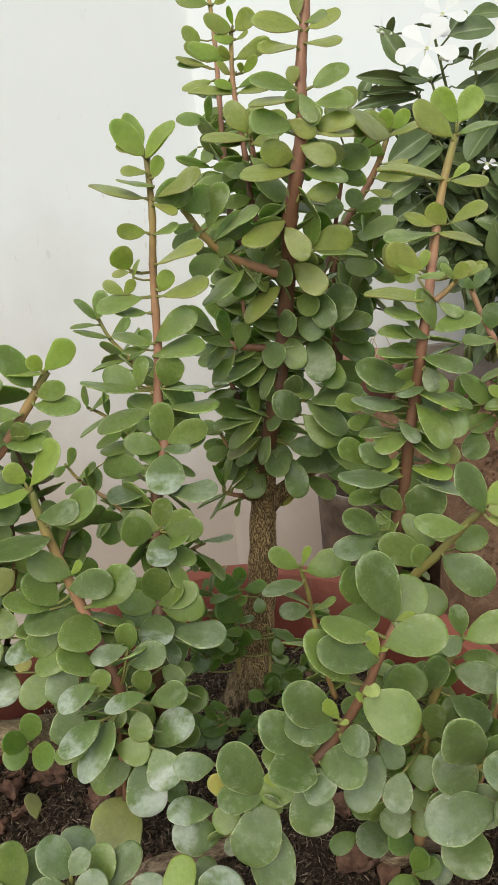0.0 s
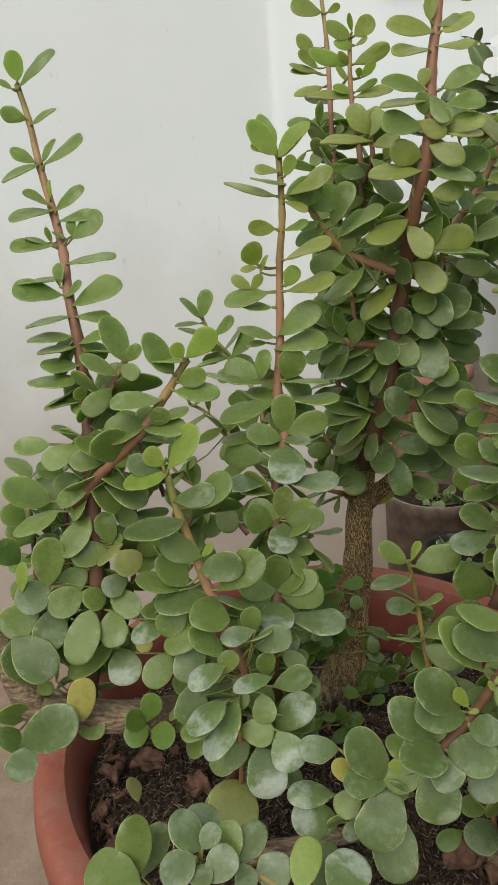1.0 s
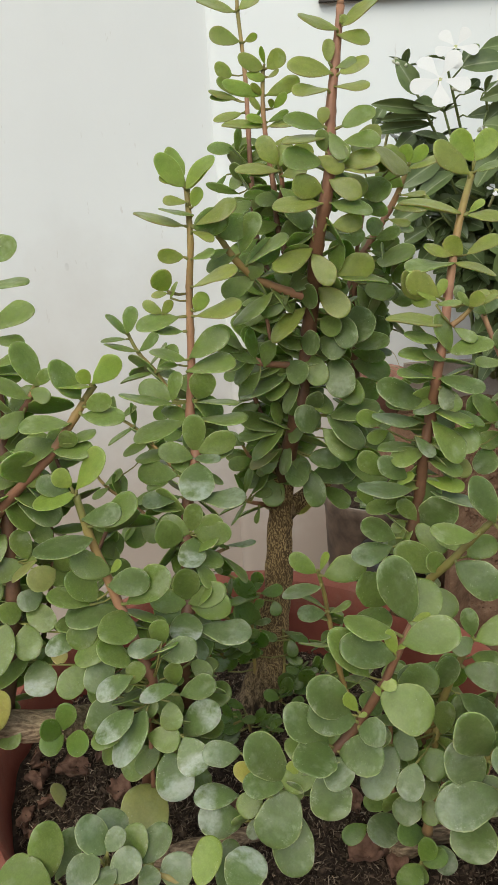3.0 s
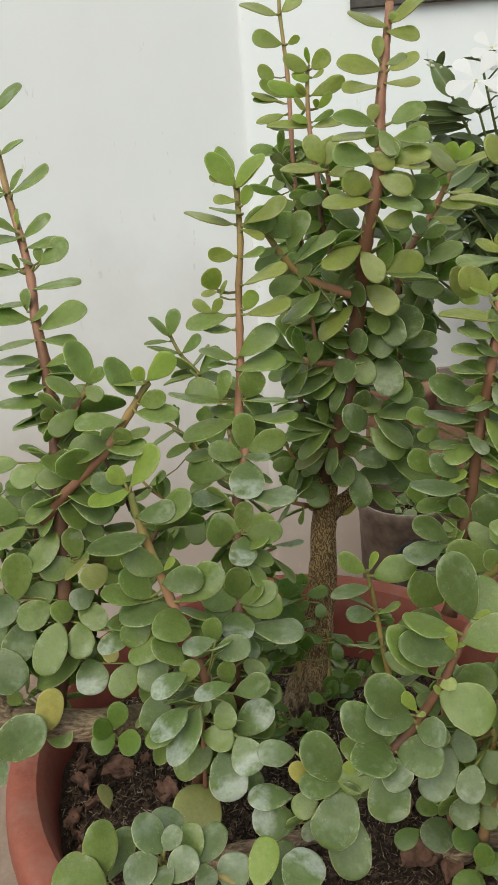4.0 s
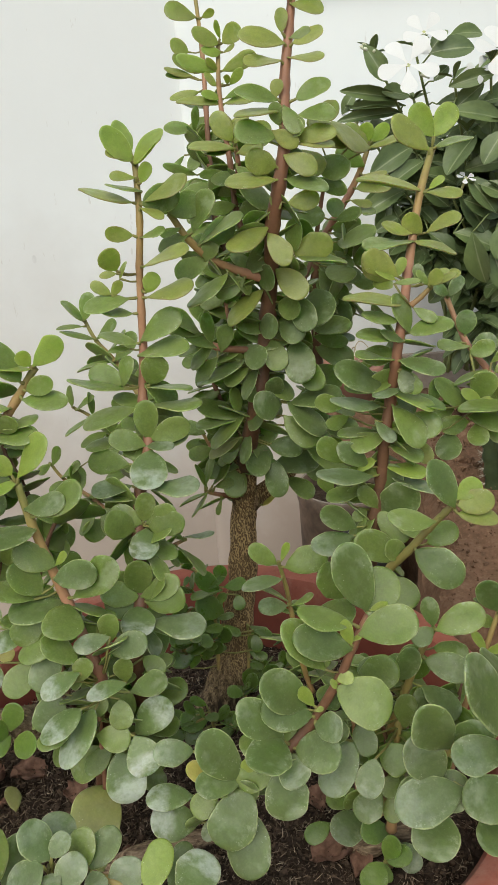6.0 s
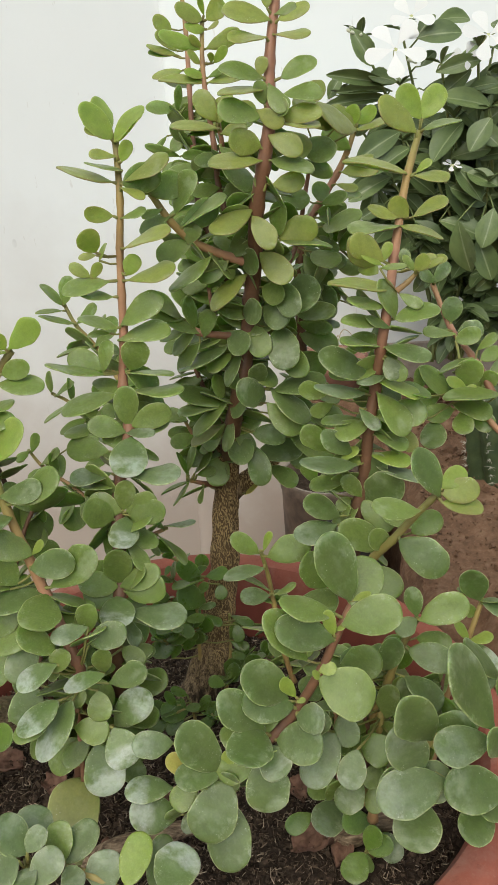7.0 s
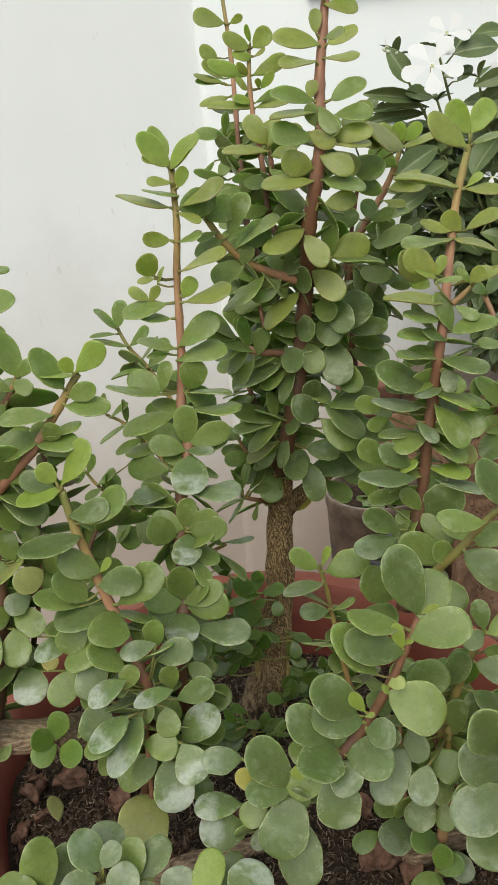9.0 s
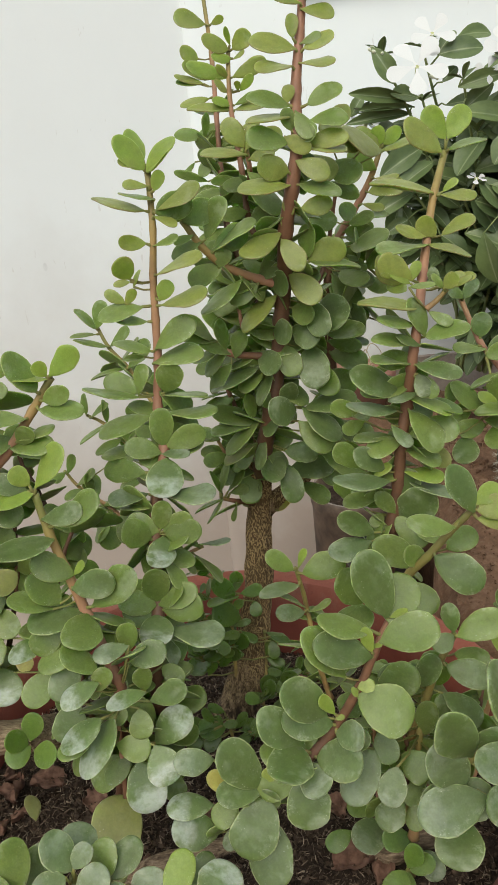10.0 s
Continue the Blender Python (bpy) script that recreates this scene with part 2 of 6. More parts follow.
def plaster_material():
    """White painted plaster: faint trowel unevenness, specks, and dust with painted shade near the ground."""
    m = Nodes("white_plaster", 0.75, 0.25)
    vec = m.coords((1, 1, 1), False)
    col = m.ramp(m.noise(vec, 3.5, 4), (0.3, (0.745, 0.77, 0.770)), (0.7, (0.803, 0.83, 0.83)))
    z = m.node("ShaderNodeSeparateXYZ", Vector=vec).outputs["Z"]
    rag = m.node("ShaderNodeMath")
    rag.operation = "MULTIPLY_ADD"
    m.tree.links.new(m.noise(vec, 9, 5), rag.inputs[0])
    rag.inputs[1].default_value = 0.25
    m.tree.links.new(z, rag.inputs[2])
    # brown tone near the ground: dust, with the shade there painted in
    dust_shade = m.ramp(rag.outputs[0], (0.24, (1, 1, 1)), (0.46, (0.34, 0.34, 0.34)), (0.64, (0, 0, 0)))
    col = m.mix(m.times(dust_shade, 0.9), col, (0.37, 0.30, 0.25))
    sp = m.node("ShaderNodeTexVoronoi", Vector=m.coords((1, 1, 0.6), False), Scale=11.0)
    dot = m.ramp(sp.outputs["Distance"], (0.022, (1, 1, 1)), (0.035, (0, 0, 0)))
    some = m.grey(m.noise(vec, 16, 2), 0.5, 0.56)
    col = m.mix(m.times(m.times(dot, some), 0.7), col, (0.25, 0.25, 0.24))
    scuff = m.grey(m.noise(m.coords((5, 1, 1.2), False), 28, 3), 0.70, 0.74)
    col = m.mix(m.times(scuff, 0.35), col, (0.5, 0.47, 0.43))
    m.set("Base Color", col)
    m.bump(m.noise(vec, 120, 4), 0.12, 0.001)
    return m.mat


PLASTER = plaster_material()


def earth_material(name, dark, mid, light, scale):
    m = Nodes(name, 0.95, 0.15)
    vec = m.coords((1, 1, 1), False)
    n = m.noise(vec, scale, 8, 0.72)
    col = m.ramp(n, (0.3, dark), (0.52, mid), (0.74, light))
    col = m.mix(m.times(m.grey(m.noise(vec, scale * 6, 3), 0.6, 0.7), 0.5), col, light)
    m.set("Base Color", col)
    m.bump(n, 0.6, 0.004)
    return m.mat


POT_SOIL = earth_material("pot_soil", (0.014, 0.010, 0.007), (0.042, 0.029, 0.021), (0.105, 0.077, 0.057), 150)
BED_EARTH = earth_material("bed_earth", (0.105, 0.060, 0.036), (0.18, 0.104, 0.063), (0.27, 0.172, 0.114), 90)
CONCRETE = earth_material("cement_floor", (0.23, 0.165, 0.125), (0.29, 0.215, 0.165), (0.36, 0.28, 0.22), 30)
PLINTH = earth_material("cement_plinth", (0.26, 0.205, 0.17), (0.32, 0.26, 0.215), (0.40, 0.335, 0.285), 35)


def plain(name, a, b, scale=60, rough=0.6, spec=0.4, bump=0.2, depth=0.001):
    m = Nodes(name, rough, spec)
    vec = m.coords()
    n = m.noise(vec, scale, 4)
    m.set("Base Color", m.ramp(n, (0.3, a), (0.7, b)))
    m.bump(n, bump, depth)
    return m.mat


BAG = plain("dusty_black_plastic", (0.050, 0.036, 0.027), (0.21, 0.150, 0.108), 38, 0.6, 0.4, 0.4, 0.003)
BLACK = plain("black_plastic", (0.02, 0.02, 0.02), (0.05, 0.048, 0.045), 50, 0.35, 0.5)
DRY_LEAF = plain("dry_leaf", (0.10, 0.052, 0.035), (0.27, 0.155, 0.108), 210, 0.8, 0.2, 0.5)


def fibre_material():
    """Root fibres and straw, each piece from near black to pale tan."""
    m = Nodes("fibre", 0.85, 0.2)
    geo = m.node("ShaderNodeNewGeometry")
    m.set("Base Color", m.ramp(geo.outputs["Random Per Island"], (0.0, (0.018, 0.012, 0.008)), (0.5, (0.075, 0.05, 0.034)), (0.82, (0.20, 0.145, 0.10)), (1.0, (0.47, 0.37, 0.27))))
    return m.mat


STRAW = fibre_material()
DEAD_GRASS = plain("dead_grass", (0.30, 0.24, 0.15), (0.52, 0.44, 0.30), 200, 0.8, 0.2)
CHIP = plain("bark_chips", (0.024, 0.017, 0.012), (0.12, 0.08, 0.055), 300, 0.9, 0.2)


def petal_material():
    """Thin white petal that lets light through."""
    m = Nodes("white_petal", 0.55, 0.3)
    n = m.noise(m.coords(), 40)
    col = m.ramp(n, (0.3, (0.82, 0.825, 0.81)), (0.7, (0.88, 0.88, 0.87)))
    m.set("Base Color", col)
    m.bump(n, 0.05, 0.001)
    thin = m.node("ShaderNodeBsdfTranslucent", Color=col)
    both = m.node("ShaderNodeMixShader", Fac=0.25)
    m.tree.links.new(m.bsdf.outputs[0], both.inputs[1])
    m.tree.links.new(thin.outputs[0], both.inputs[2])
    m.tree.links.new(both.outputs[0], m.tree.nodes["Material Output"].inputs["Surface"])
    return m.mat


PETAL = petal_material()
EYE_SPOT = plain("flower_throat", (0.55, 0.58, 0.28), (0.65, 0.66, 0.36), 80, 0.6)
PALE_EDGE = plain("scuffed_plastic_edge", (0.13, 0.105, 0.085), (0.30, 0.26, 0.22), 150, 0.5, 0.4)
CACTUS = plain("cactus_skin", (0.032, 0.05, 0.018), (0.062, 0.085, 0.032), 120, 0.55, 0.4)
SPINE = plain("spine", (0.40, 0.37, 0.30), (0.55, 0.5, 0.42), 200, 0.7)
DARK_BAR = plain("weathered_grey_wood", (0.075, 0.068, 0.062), (0.13, 0.12, 0.11), 90, 0.8, 0.2)


def vinca_leaf_material():
    m = Nodes("glossy_dark_leaf", 0.33, 0.55)
    vec = m.coords()
    info = m.node("ShaderNodeObjectInfo")
    base = m.mix(info.outputs["Random"], (0.135, 0.19, 0.070), (0.22, 0.29, 0.102))
    uv = m.node("ShaderNodeUVMap")
    uv.uv_map = "leaf"
    y = m.node("ShaderNodeSeparateXYZ", Vector=uv.outputs[0]).outputs["Y"]
    rib = m.ramp(y, (0.90, (0, 0, 0)), (0.97, (1, 1, 1)))
    base = m.mix(m.times(rib, 0.7), base, (0.40, 0.46, 0.24))
    base = m.mix(m.times(m.grey(m.noise(vec, 4, 4), 0.4, 0.7), 0.35), base, (0.06, 0.10, 0.04))
    m.set("Base Color", base)
    m.bump(m.noise(vec, 6, 2), 0.06, 0.03)
    glow = m.node("ShaderNodeBsdfTranslucent", Color=base)
    both = m.node("ShaderNodeMixShader", Fac=0.3)
    m.tree.links.new(m.bsdf.outputs[0], both.inputs[1])
    m.tree.links.new(glow.outputs[0], both.inputs[2])
    m.tree.links.new(both.outputs[0], m.tree.nodes["Material Output"].inputs["Surface"])
    return m.mat


VINCA = vinca_leaf_material()
VINCA_STALK = plain("pale_green_stalk", (0.15, 0.20, 0.06), (0.26, 0.31, 0.12), 90, 0.5, 0.4)
BUD = plain("pale_bud", (0.52, 0.55, 0.36), (0.72, 0.73, 0.60), 120, 0.6, 0.3)


# ---- building helpers ----
def mesh_of(name, verts, faces, material, smooth=True, uvs=None):
    me = bpy.data.meshes.new(name)
    me.from_pydata([tuple(v) for v in verts], [], [tuple(f) for f in faces])
    me.materials.append(material)
    if smooth:
        me.polygons.foreach_set("use_smooth", [True] * len(me.polygons))
    if uvs is not None:
        layer = me.uv_layers.new(name="leaf")
        idx = np.empty(len(me.loops), dtype=np.int32)
        me.loops.foreach_get("vertex_index", idx)
        layer.data.foreach_set("uv", np.asarray(uvs, dtype=np.float32)[idx].ravel())
    me.update()
    return me


def child(ob, parent):
    ob.parent = parent
    ob.matrix_parent_inverse = parent.matrix_world.inverted()
    return ob


def part(name, me, parent, label=""):
    ob = new(name, me)
    child(ob, parent)
    return tagged(ob, label)


def thing(name, at, label, category, group="", kind=""):
    ob = new(name)
    ob.empty_display_size = 0.02
    ob.matrix_world = Matrix.Translation(at)
    bpy.context.view_layer.update()
    return tagged(ob, label, category, group, kind)


def smooth_path(points, per=6):
    """A Catmull-Rom line through the points."""
    p = [Vector(q) for q in points]
    p = [p[0] * 2 - p[1]] + p + [p[-1] * 2 - p[-2]]
    out = []
    for i in range(1, len(p) - 2):
        for k in range(per):
            t = k / per
            out.append(0.5 * (2 * p[i] + (p[i + 1] - p[i - 1]) * t + (2 * p[i - 1] - 5 * p[i] + 4 * p[i + 1] - p[i + 2]) * t * t
                              + (3 * p[i] - p[i - 1] - 3 * p[i + 1] + p[i + 2]) * t * t * t))
    out.append(p[-2])
    return out


def tube_data(line, radii, sides=8, rough=0.0, seed=0, cap=True):
    """Vertices, faces and UVs of a tube along a line; rough: unevenness as a share of the radius."""
    verts, faces, uvs = [], [], []
    up = Vector((0.31, 0.77, 0.55))
    count = len(line)
    for i, c in enumerate(line):
        d = (line[min(i + 1, count - 1)] - line[max(i - 1, 0)]).normalized()
        a = d.cross(up).normalized()
        b = d.cross(a)
        for k in range(sides):
            w = 2 * math.pi * k / sides
            q = a * math.cos(w) + b * math.sin(w)
            r = radii[i]
            if rough:
                r *= 1 + rough * (noise.noise((c + q * radii[i]) * 90 + Vector((seed, 0, 0))) + 0.5 * noise.noise((c + q * radii[i]) * 260))
            verts.append(c + q * r)
            uvs.append((i / max(1, count - 1), k / sides))
    for i in range(count - 1):
        for k in range(sides):
            a, b = i * sides + k, i * sides + (k + 1) % sides
            faces.append((a, b, b + sides, a + sides))
    if cap:
        faces.append(tuple(range(sides))[::-1])
        faces.append(tuple(range((count - 1) * sides, count * sides)))
    return verts, faces, uvs


def lathe_data(profile, sides=64, wobble=0.0):
    verts, faces = [], []
    for k in range(sides):
        w = 2 * math.pi * k / sides
        for r, z in profile:
            rr = r * (1 + wobble * noise.noise(Vector((math.cos(w) * 2, math.sin(w) * 2, z * 12))))
            verts.append((rr * math.cos(w), rr * math.sin(w), z))
    n = len(profile)
    for k in range(sides):
        for i in range(n - 1):
            a, b = k * n + i, ((k + 1) % sides) * n + i
            faces.append((a, b, b + 1, a + 1))
    return verts, faces


def box_data(x0, y0, z0, x1, y1, z1):
    v = [(x, y, z) for z in (z0, z1) for y in (y0, y1) for x in (x0, x1)]
    f = [(0, 2, 3, 1), (4, 5, 7, 6), (0, 1, 5, 4), (2, 6, 7, 3), (0, 4, 6, 2), (1, 3, 7, 5)]
    return v, f


def join(*sets):
    verts, faces, uvs = [], [], []
    for s in sets:
        n = len(verts)
        verts += list(s[0])
        faces += [tuple(i + n for i in f) for f in s[1]]
        uvs += list(s[2]) if len(s) > 2 else [(0, 0)] * len(s[0])
    return verts, faces, uvs


def two_sided(rows, cols):
    """The faces of an upper and a lower grid of points, closed along their long sides."""
    faces = []
    w = cols + 1
    for s in range(2):
        o = s * rows * w
        for i in range(rows - 1):
            for c in range(cols):
                a = o + i * w + c
                q = (a, a + w, a + w + 1, a + 1) if s else (a, a + 1, a + w + 1, a + w)
                faces.append(q)
    o = rows * w
    for i in range(rows - 1):
        faces.append((i * w, (i + 1) * w, o + (i + 1) * w, o + i * w))
        faces.append((i * w + cols, o + i * w + cols, o + (i + 1) * w + cols, (i + 1) * w + cols))
    return faces


def leaf_blank(seed, thick=0.055, peak=0.58, round_base=0.62, rows=15, cols=10, stalk=0.06):
    """One leaf of unit length along x and unit width along y: oval, blunt at the tip, tapering at the base, fleshy in the middle and thin at the margin."""
    rng = random.Random(seed)
    droop, cup, twist, skew = rng.uniform(-0.12, 0.07), rng.uniform(-0.06, 0.20), rng.uniform(-0.25, 0.25), rng.uniform(-0.07, 0.07)
    blunt = rng.uniform(1.9, 2.5)
    xs = [0.5 - 0.5 * math.cos(math.pi * (i / (rows - 1)) ** 0.96) for i in range(rows)]
    verts, uvs = [], []
    for sgn in (1, -1):
        for x in xs:
            if x < peak:
                h = 0.5 * (1 - ((peak - x) / peak) ** 1.9) ** round_base
            else:
                h = 0.5 * math.sqrt(max(0.0, 1 - ((x - peak) / (1 - peak)) ** blunt))
            h = max(h, stalk * (1 - x) ** 3)
            for c in range(cols + 1):
                v = math.sin(math.pi * (c / cols - 0.5))
                y = v * h * (1 + 0.13 * abs(v) * noise.noise(Vector((x * 3.4, 2.0 if v > 0 else -2.0, seed * 1.7))))
                body = thick * (1 - abs(v) ** 3.2) ** 0.75 * min(1, (h / 0.5) ** 0.5 + 0.2) + 0.012 * min(1, h / 0.2)
                z = sgn * body * (0.5 if sgn > 0 else 0.42)
                z += droop * x * x + cup * y * y * 1.6 + twist * y * (x - 0.3) + 0.022 * noise.noise(Vector((x * 2.6, y * 2.6, seed * 0.9)))
                verts.append((x, y + skew * x * (1 - x) * 2, z))
                uvs.append((x, 1 - abs(v)))
    return verts, two_sided(rows, cols), uvs


def blade_blank(seed, thick, peak, fine, rows=10, cols=8, stalk=0.05, vary=0.04, base_taper=1.0):
    """A thin blade or petal of unit length along x and unit width along y."""
    rng = random.Random(seed)
    peak, fine = peak + rng.uniform(-vary, vary), fine + rng.uniform(-vary, vary)
    power = math.log(0.5) / math.log(peak)
    droop, cup, twist, skew = rng.uniform(-0.10, 0.05), rng.uniform(0.02, 0.12), rng.uniform(-0.2, 0.2), rng.uniform(-0.05, 0.05)
    ph = rng.uniform(0, 6)
    xs = [0.5 - 0.5 * math.cos(math.pi * (i / (rows - 1)) ** 0.92) for i in range(rows)]
    verts, uvs = [], []
    for sgn in (1, -1):
        for x in xs:
            h = 0.5 * max(math.sin(math.pi * min(0.9999, max(0.0001, x ** power))), 0.0) ** (fine + (-0.06 + 0.05 * x) * base_taper)
            h = max(h, stalk * (1 - x) ** 3) * (1 + 0.03 * math.sin(9 * x + ph))
            for c in range(cols + 1):
                v = math.sin(math.pi * (c / cols - 0.5))
                y = v * h
                z = sgn * thick * math.sqrt(max(0.0, 1 - v ** 4)) * min(1, (h / 0.5) ** 0.5 + 0.15) * (0.5 if sgn > 0 else 0.42)
                z += droop * x * x + cup * y * y * 1.6 + twist * y * (x - 0.3)
                verts.append((x, y + skew * x * (1 - x) * 2, z))
                uvs.append((x, 1 - abs(v)))
    return verts, two_sided(rows, cols), uvs


LEAF_MESH = {}
for kind, skin in LEAF.items():
    # the first six are round, the rest more spoon-shaped
    blanks = [leaf_blank(100 + n, peak=0.61 - 0.012 * n, round_base=0.70 - 0.014 * n) if n < 6 else leaf_blank(100 + n, peak=0.60 + 0.008 * (n - 6), round_base=0.80 + 0.03 * (n - 6)) for n in range(12)]
    LEAF_MESH[kind] = [mesh_of("leaf", v, f, skin, uvs=u) for v, f, u in blanks]
for group in LEAF_MESH.values():
    for me in group:
        bm = bmesh.new()
        bm.from_mesh(me)
        bmesh.ops.remove_doubles(bm, verts=bm.verts, dist=1e-4)
        bmesh.ops.recalc_face_normals(bm, faces=bm.faces)
        bm.to_mesh(me)
        bm.free()
        me.polygons.foreach_set("use_smooth", [True] * len(me.polygons))

# ---- the setting ----
FLOOR_R, FLOOR = 300.0, -0.10
ground = new("ground", mesh_of("ground", [(-FLOOR_R, -FLOOR_R, FLOOR), (FLOOR_R, -FLOOR_R, FLOOR), (FLOOR_R, FLOOR_R, FLOOR), (-FLOOR_R, FLOOR_R, FLOOR)], [(0, 1, 2, 3)], CONCRETE))
tagged(ground, "dusty grey-brown cement ground of a yard", "ground", kind="structure")


def wall_data(x0, x1, front, back, top, edge, soft=0.014):
    """A wall slab whose front corner at x = edge is rounded."""
    plan = [(x0, front), (x1, front), (x1, back), (x0, back)]
    if edge:
        arc = [(x0 + soft - soft * math.cos(w), front + 0.008 - 0.008 * math.sin(w)) for w in [math.pi / 2 * k / 6 for k in range(7)]]
        plan = arc + [(x1, front), (x1, back), (x0, back)]
    n = len(plan)
    verts = [(x, y, FLOOR) for x, y in plan] + [(x, y, top) for x, y in plan]
    faces = [(i, (i + 1) % n, (i + 1) % n + n, i + n) for i in range(n)] + [tuple(range(n, 2 * n))]
    return verts, faces


wall_left = new("wall_left", mesh_of("wall_left", *wall_data(-3.0, -0.022, 0.552, 0.80, 2.7, False), PLASTER, False))
tagged(wall_left, "white painted plaster wall with faint specks and scuffs", "wall", kind="structure")
wall_right = new("wall_right", mesh_of("wall_right", *wall_data(-0.022, 3.0, 0.544, 0.80, 2.7, True), PLASTER, True))
tagged(wall_right, "white plaster wall, slightly proud with a rounded corner", "wall", kind="structure")
bar = new("ledge", mesh_of("ledge", *box_data(0.096, 0.536, 0.7010, 0.95, 0.60, 0.780), DARK_BAR, False))
tagged(bar, "dark grey weathered ledge fixed on the wall", "ledge", kind="structure")


def bed_left(y):
    if y > 0.47:
        return 0.104
    return 0.166 if y < 0.10 else 0.128 + 0.27 * (min(y, 0.36) - 0.10)


def earth_bed():
    """A raised bed of brown earth against the wall, with an uneven slope at its open side."""
    rows, cols = 150, 90
    verts, faces = [], []
    for i in range(rows + 1):
        y = -0.55 + 1.112 * i / rows
        left = bed_left(y)
        for j in range(cols + 1):
            s = (j / cols) ** 2
            x = left + s * 1.3
            z = 0.256 + 0.036 * max(0.0, y) + 0.006 * noise.noise(Vector((x * 9, y * 9, 0))) + 0.005 * noise.noise(Vector((x * 40, y * 40, 3))) + 0.003 * noise.noise(Vector((x * 110, y * 110, 6)))
            z -= 0.02 * math.exp(-((x - left) / 0.012) ** 2)
            verts.append((x + 0.006 * noise.noise(Vector((x * 30, y * 30, 7))), y, z))
    w = cols + 1
    for i in range(rows):
        for j in range(cols):
            a = i * w + j
            faces.append((a, a + 1, a + w + 1, a + w))
    n = len(verts)
    for i in range(rows + 1):
        x, y, z = verts[i * w]
        verts.append((x - 0.004 + 0.004 * noise.noise(Vector((y * 50, 0, 1))), y, z * 0.5))
        verts.append((x - 0.006, y, FLOOR - 0.01))
    for i in range(rows):
        a, b = i * w, (i + 1) * w
        c, d = n + 2 * i, n + 2 * i + 2
        faces += [(a, b, d, c), (c, d, d + 1, c + 1)]
    # the closed front, far side and back of the bed
    edge = [j for j in range(cols + 1)] + [i * w + cols for i in range(1, rows + 1)] + [rows * w + j for j in range(cols - 1, -1, -1)]
    n = len(verts)
    verts += [(verts[k][0], verts[k][1], FLOOR - 0.01) for k in edge]
    for i in range(len(edge) - 1):
        faces.append((edge[i], n + i, n + i + 1, edge[i + 1]))
    return verts, faces


bed = new("earth_bed", mesh_of("earth_bed", *earth_bed(), BED_EARTH))
tagged(bed, "raised bed of dry reddish-brown earth along the wall", "soil", kind="structure")
plinth = new("plinth", mesh_of("plinth", *box_data(0.19, 0.535, 0.20, 2.2, 0.55, 0.316), PLINTH, False))
tagged(plinth, "grey cement plinth at the foot of the wall", "plinth", kind="structure")

# ---- the terracotta pot and its soil ----
POT_X, POT_Y = -0.0096, 0.009


def oval(x, y):
    """How far the hand-thrown pot is out of round in a direction: it bulges on one side."""
    return 1 + 0.10 * max(0.0, math.cos(math.atan2(y, x) + radians(31))) ** 4


pot = thing("plant_pot", (POT_X, POT_Y, FLOOR), "round terracotta-red pot with a thick rounded rim", "pot")
POT_PROFILE = [(0.0, -0.085), (0.085, -0.085), (0.108, 0.15), (0.1235, 0.235), (0.1268, 0.258), (0.1282, 0.2655), (0.1305, 0.2695), (0.1345, 0.2711), (0.1385, 0.2714), (0.1410, 0.2711), (0.1432, 0.2695),
               (0.1450, 0.2660), (0.1458, 0.2600), (0.1452, 0.2450), (0.1430, 0.2390), (0.1390, 0.2350), (0.1355, 0.2280), (0.120, 0.06), (0.106, -0.08), (0.104, -0.096), (0.098, -0.10), (0.0, -0.10)]
for name, rows, skin in (("pot_body", POT_PROFILE[16:], TERRACOTTA), ("rim", POT_PROFILE[6:17], TERRACOTTA), ("inner_wall", POT_PROFILE[:7], TERRACOTTA_SHADE)):
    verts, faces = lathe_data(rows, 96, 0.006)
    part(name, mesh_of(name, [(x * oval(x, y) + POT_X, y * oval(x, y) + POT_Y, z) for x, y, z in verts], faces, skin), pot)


def soil_height(x, y):
    r = math.hypot(x - POT_X, y - POT_Y) / oval(x - POT_X, y - POT_Y)
    z = 0.2455 - 0.024 * max(0.0, min(1.0, (y - 0.045) / 0.07))
    z += 0.008 * math.exp(-((x + 0.003) ** 2 + (y - 0.045) ** 2) / 0.0011)
    z -= 0.005 * max(0.0, (r - 0.110) / 0.015)
    return z + 0.0035 * noise.noise(Vector((x * 60, y * 60, 0))) + 0.0028 * noise.noise(Vector((x * 190, y * 190, 5)))


def soil_disc(radius=0.1246, rings=44, sides=110):
    verts, faces = [(POT_X, POT_Y, soil_height(POT_X, POT_Y))], []
    for i in range(1, rings + 1):
        for k in range(sides):
            w = 2 * math.pi * k / sides
            bulge = oval(math.cos(w), math.sin(w))
            x, y = POT_X + bulge * radius * i / rings * math.cos(w), POT_Y + bulge * radius * i / rings * math.sin(w)
            verts.append((x, y, soil_height(x, y)))
    for k in range(sides):
        faces.append((0, 1 + k, 1 + (k + 1) % sides))
    for i in range(rings - 1):
        for k in range(sides):
            a, b = 1 + i * sides + k, 1 + i * sides + (k + 1) % sides
            faces.append((a, a + sides, b + sides, b))
    return verts, faces


soil = new("potting_soil", mesh_of("potting_soil", *soil_disc(), POT_SOIL))
tagged(soil, "dark crumbly potting soil filling the pot", "soil", kind="stuff")


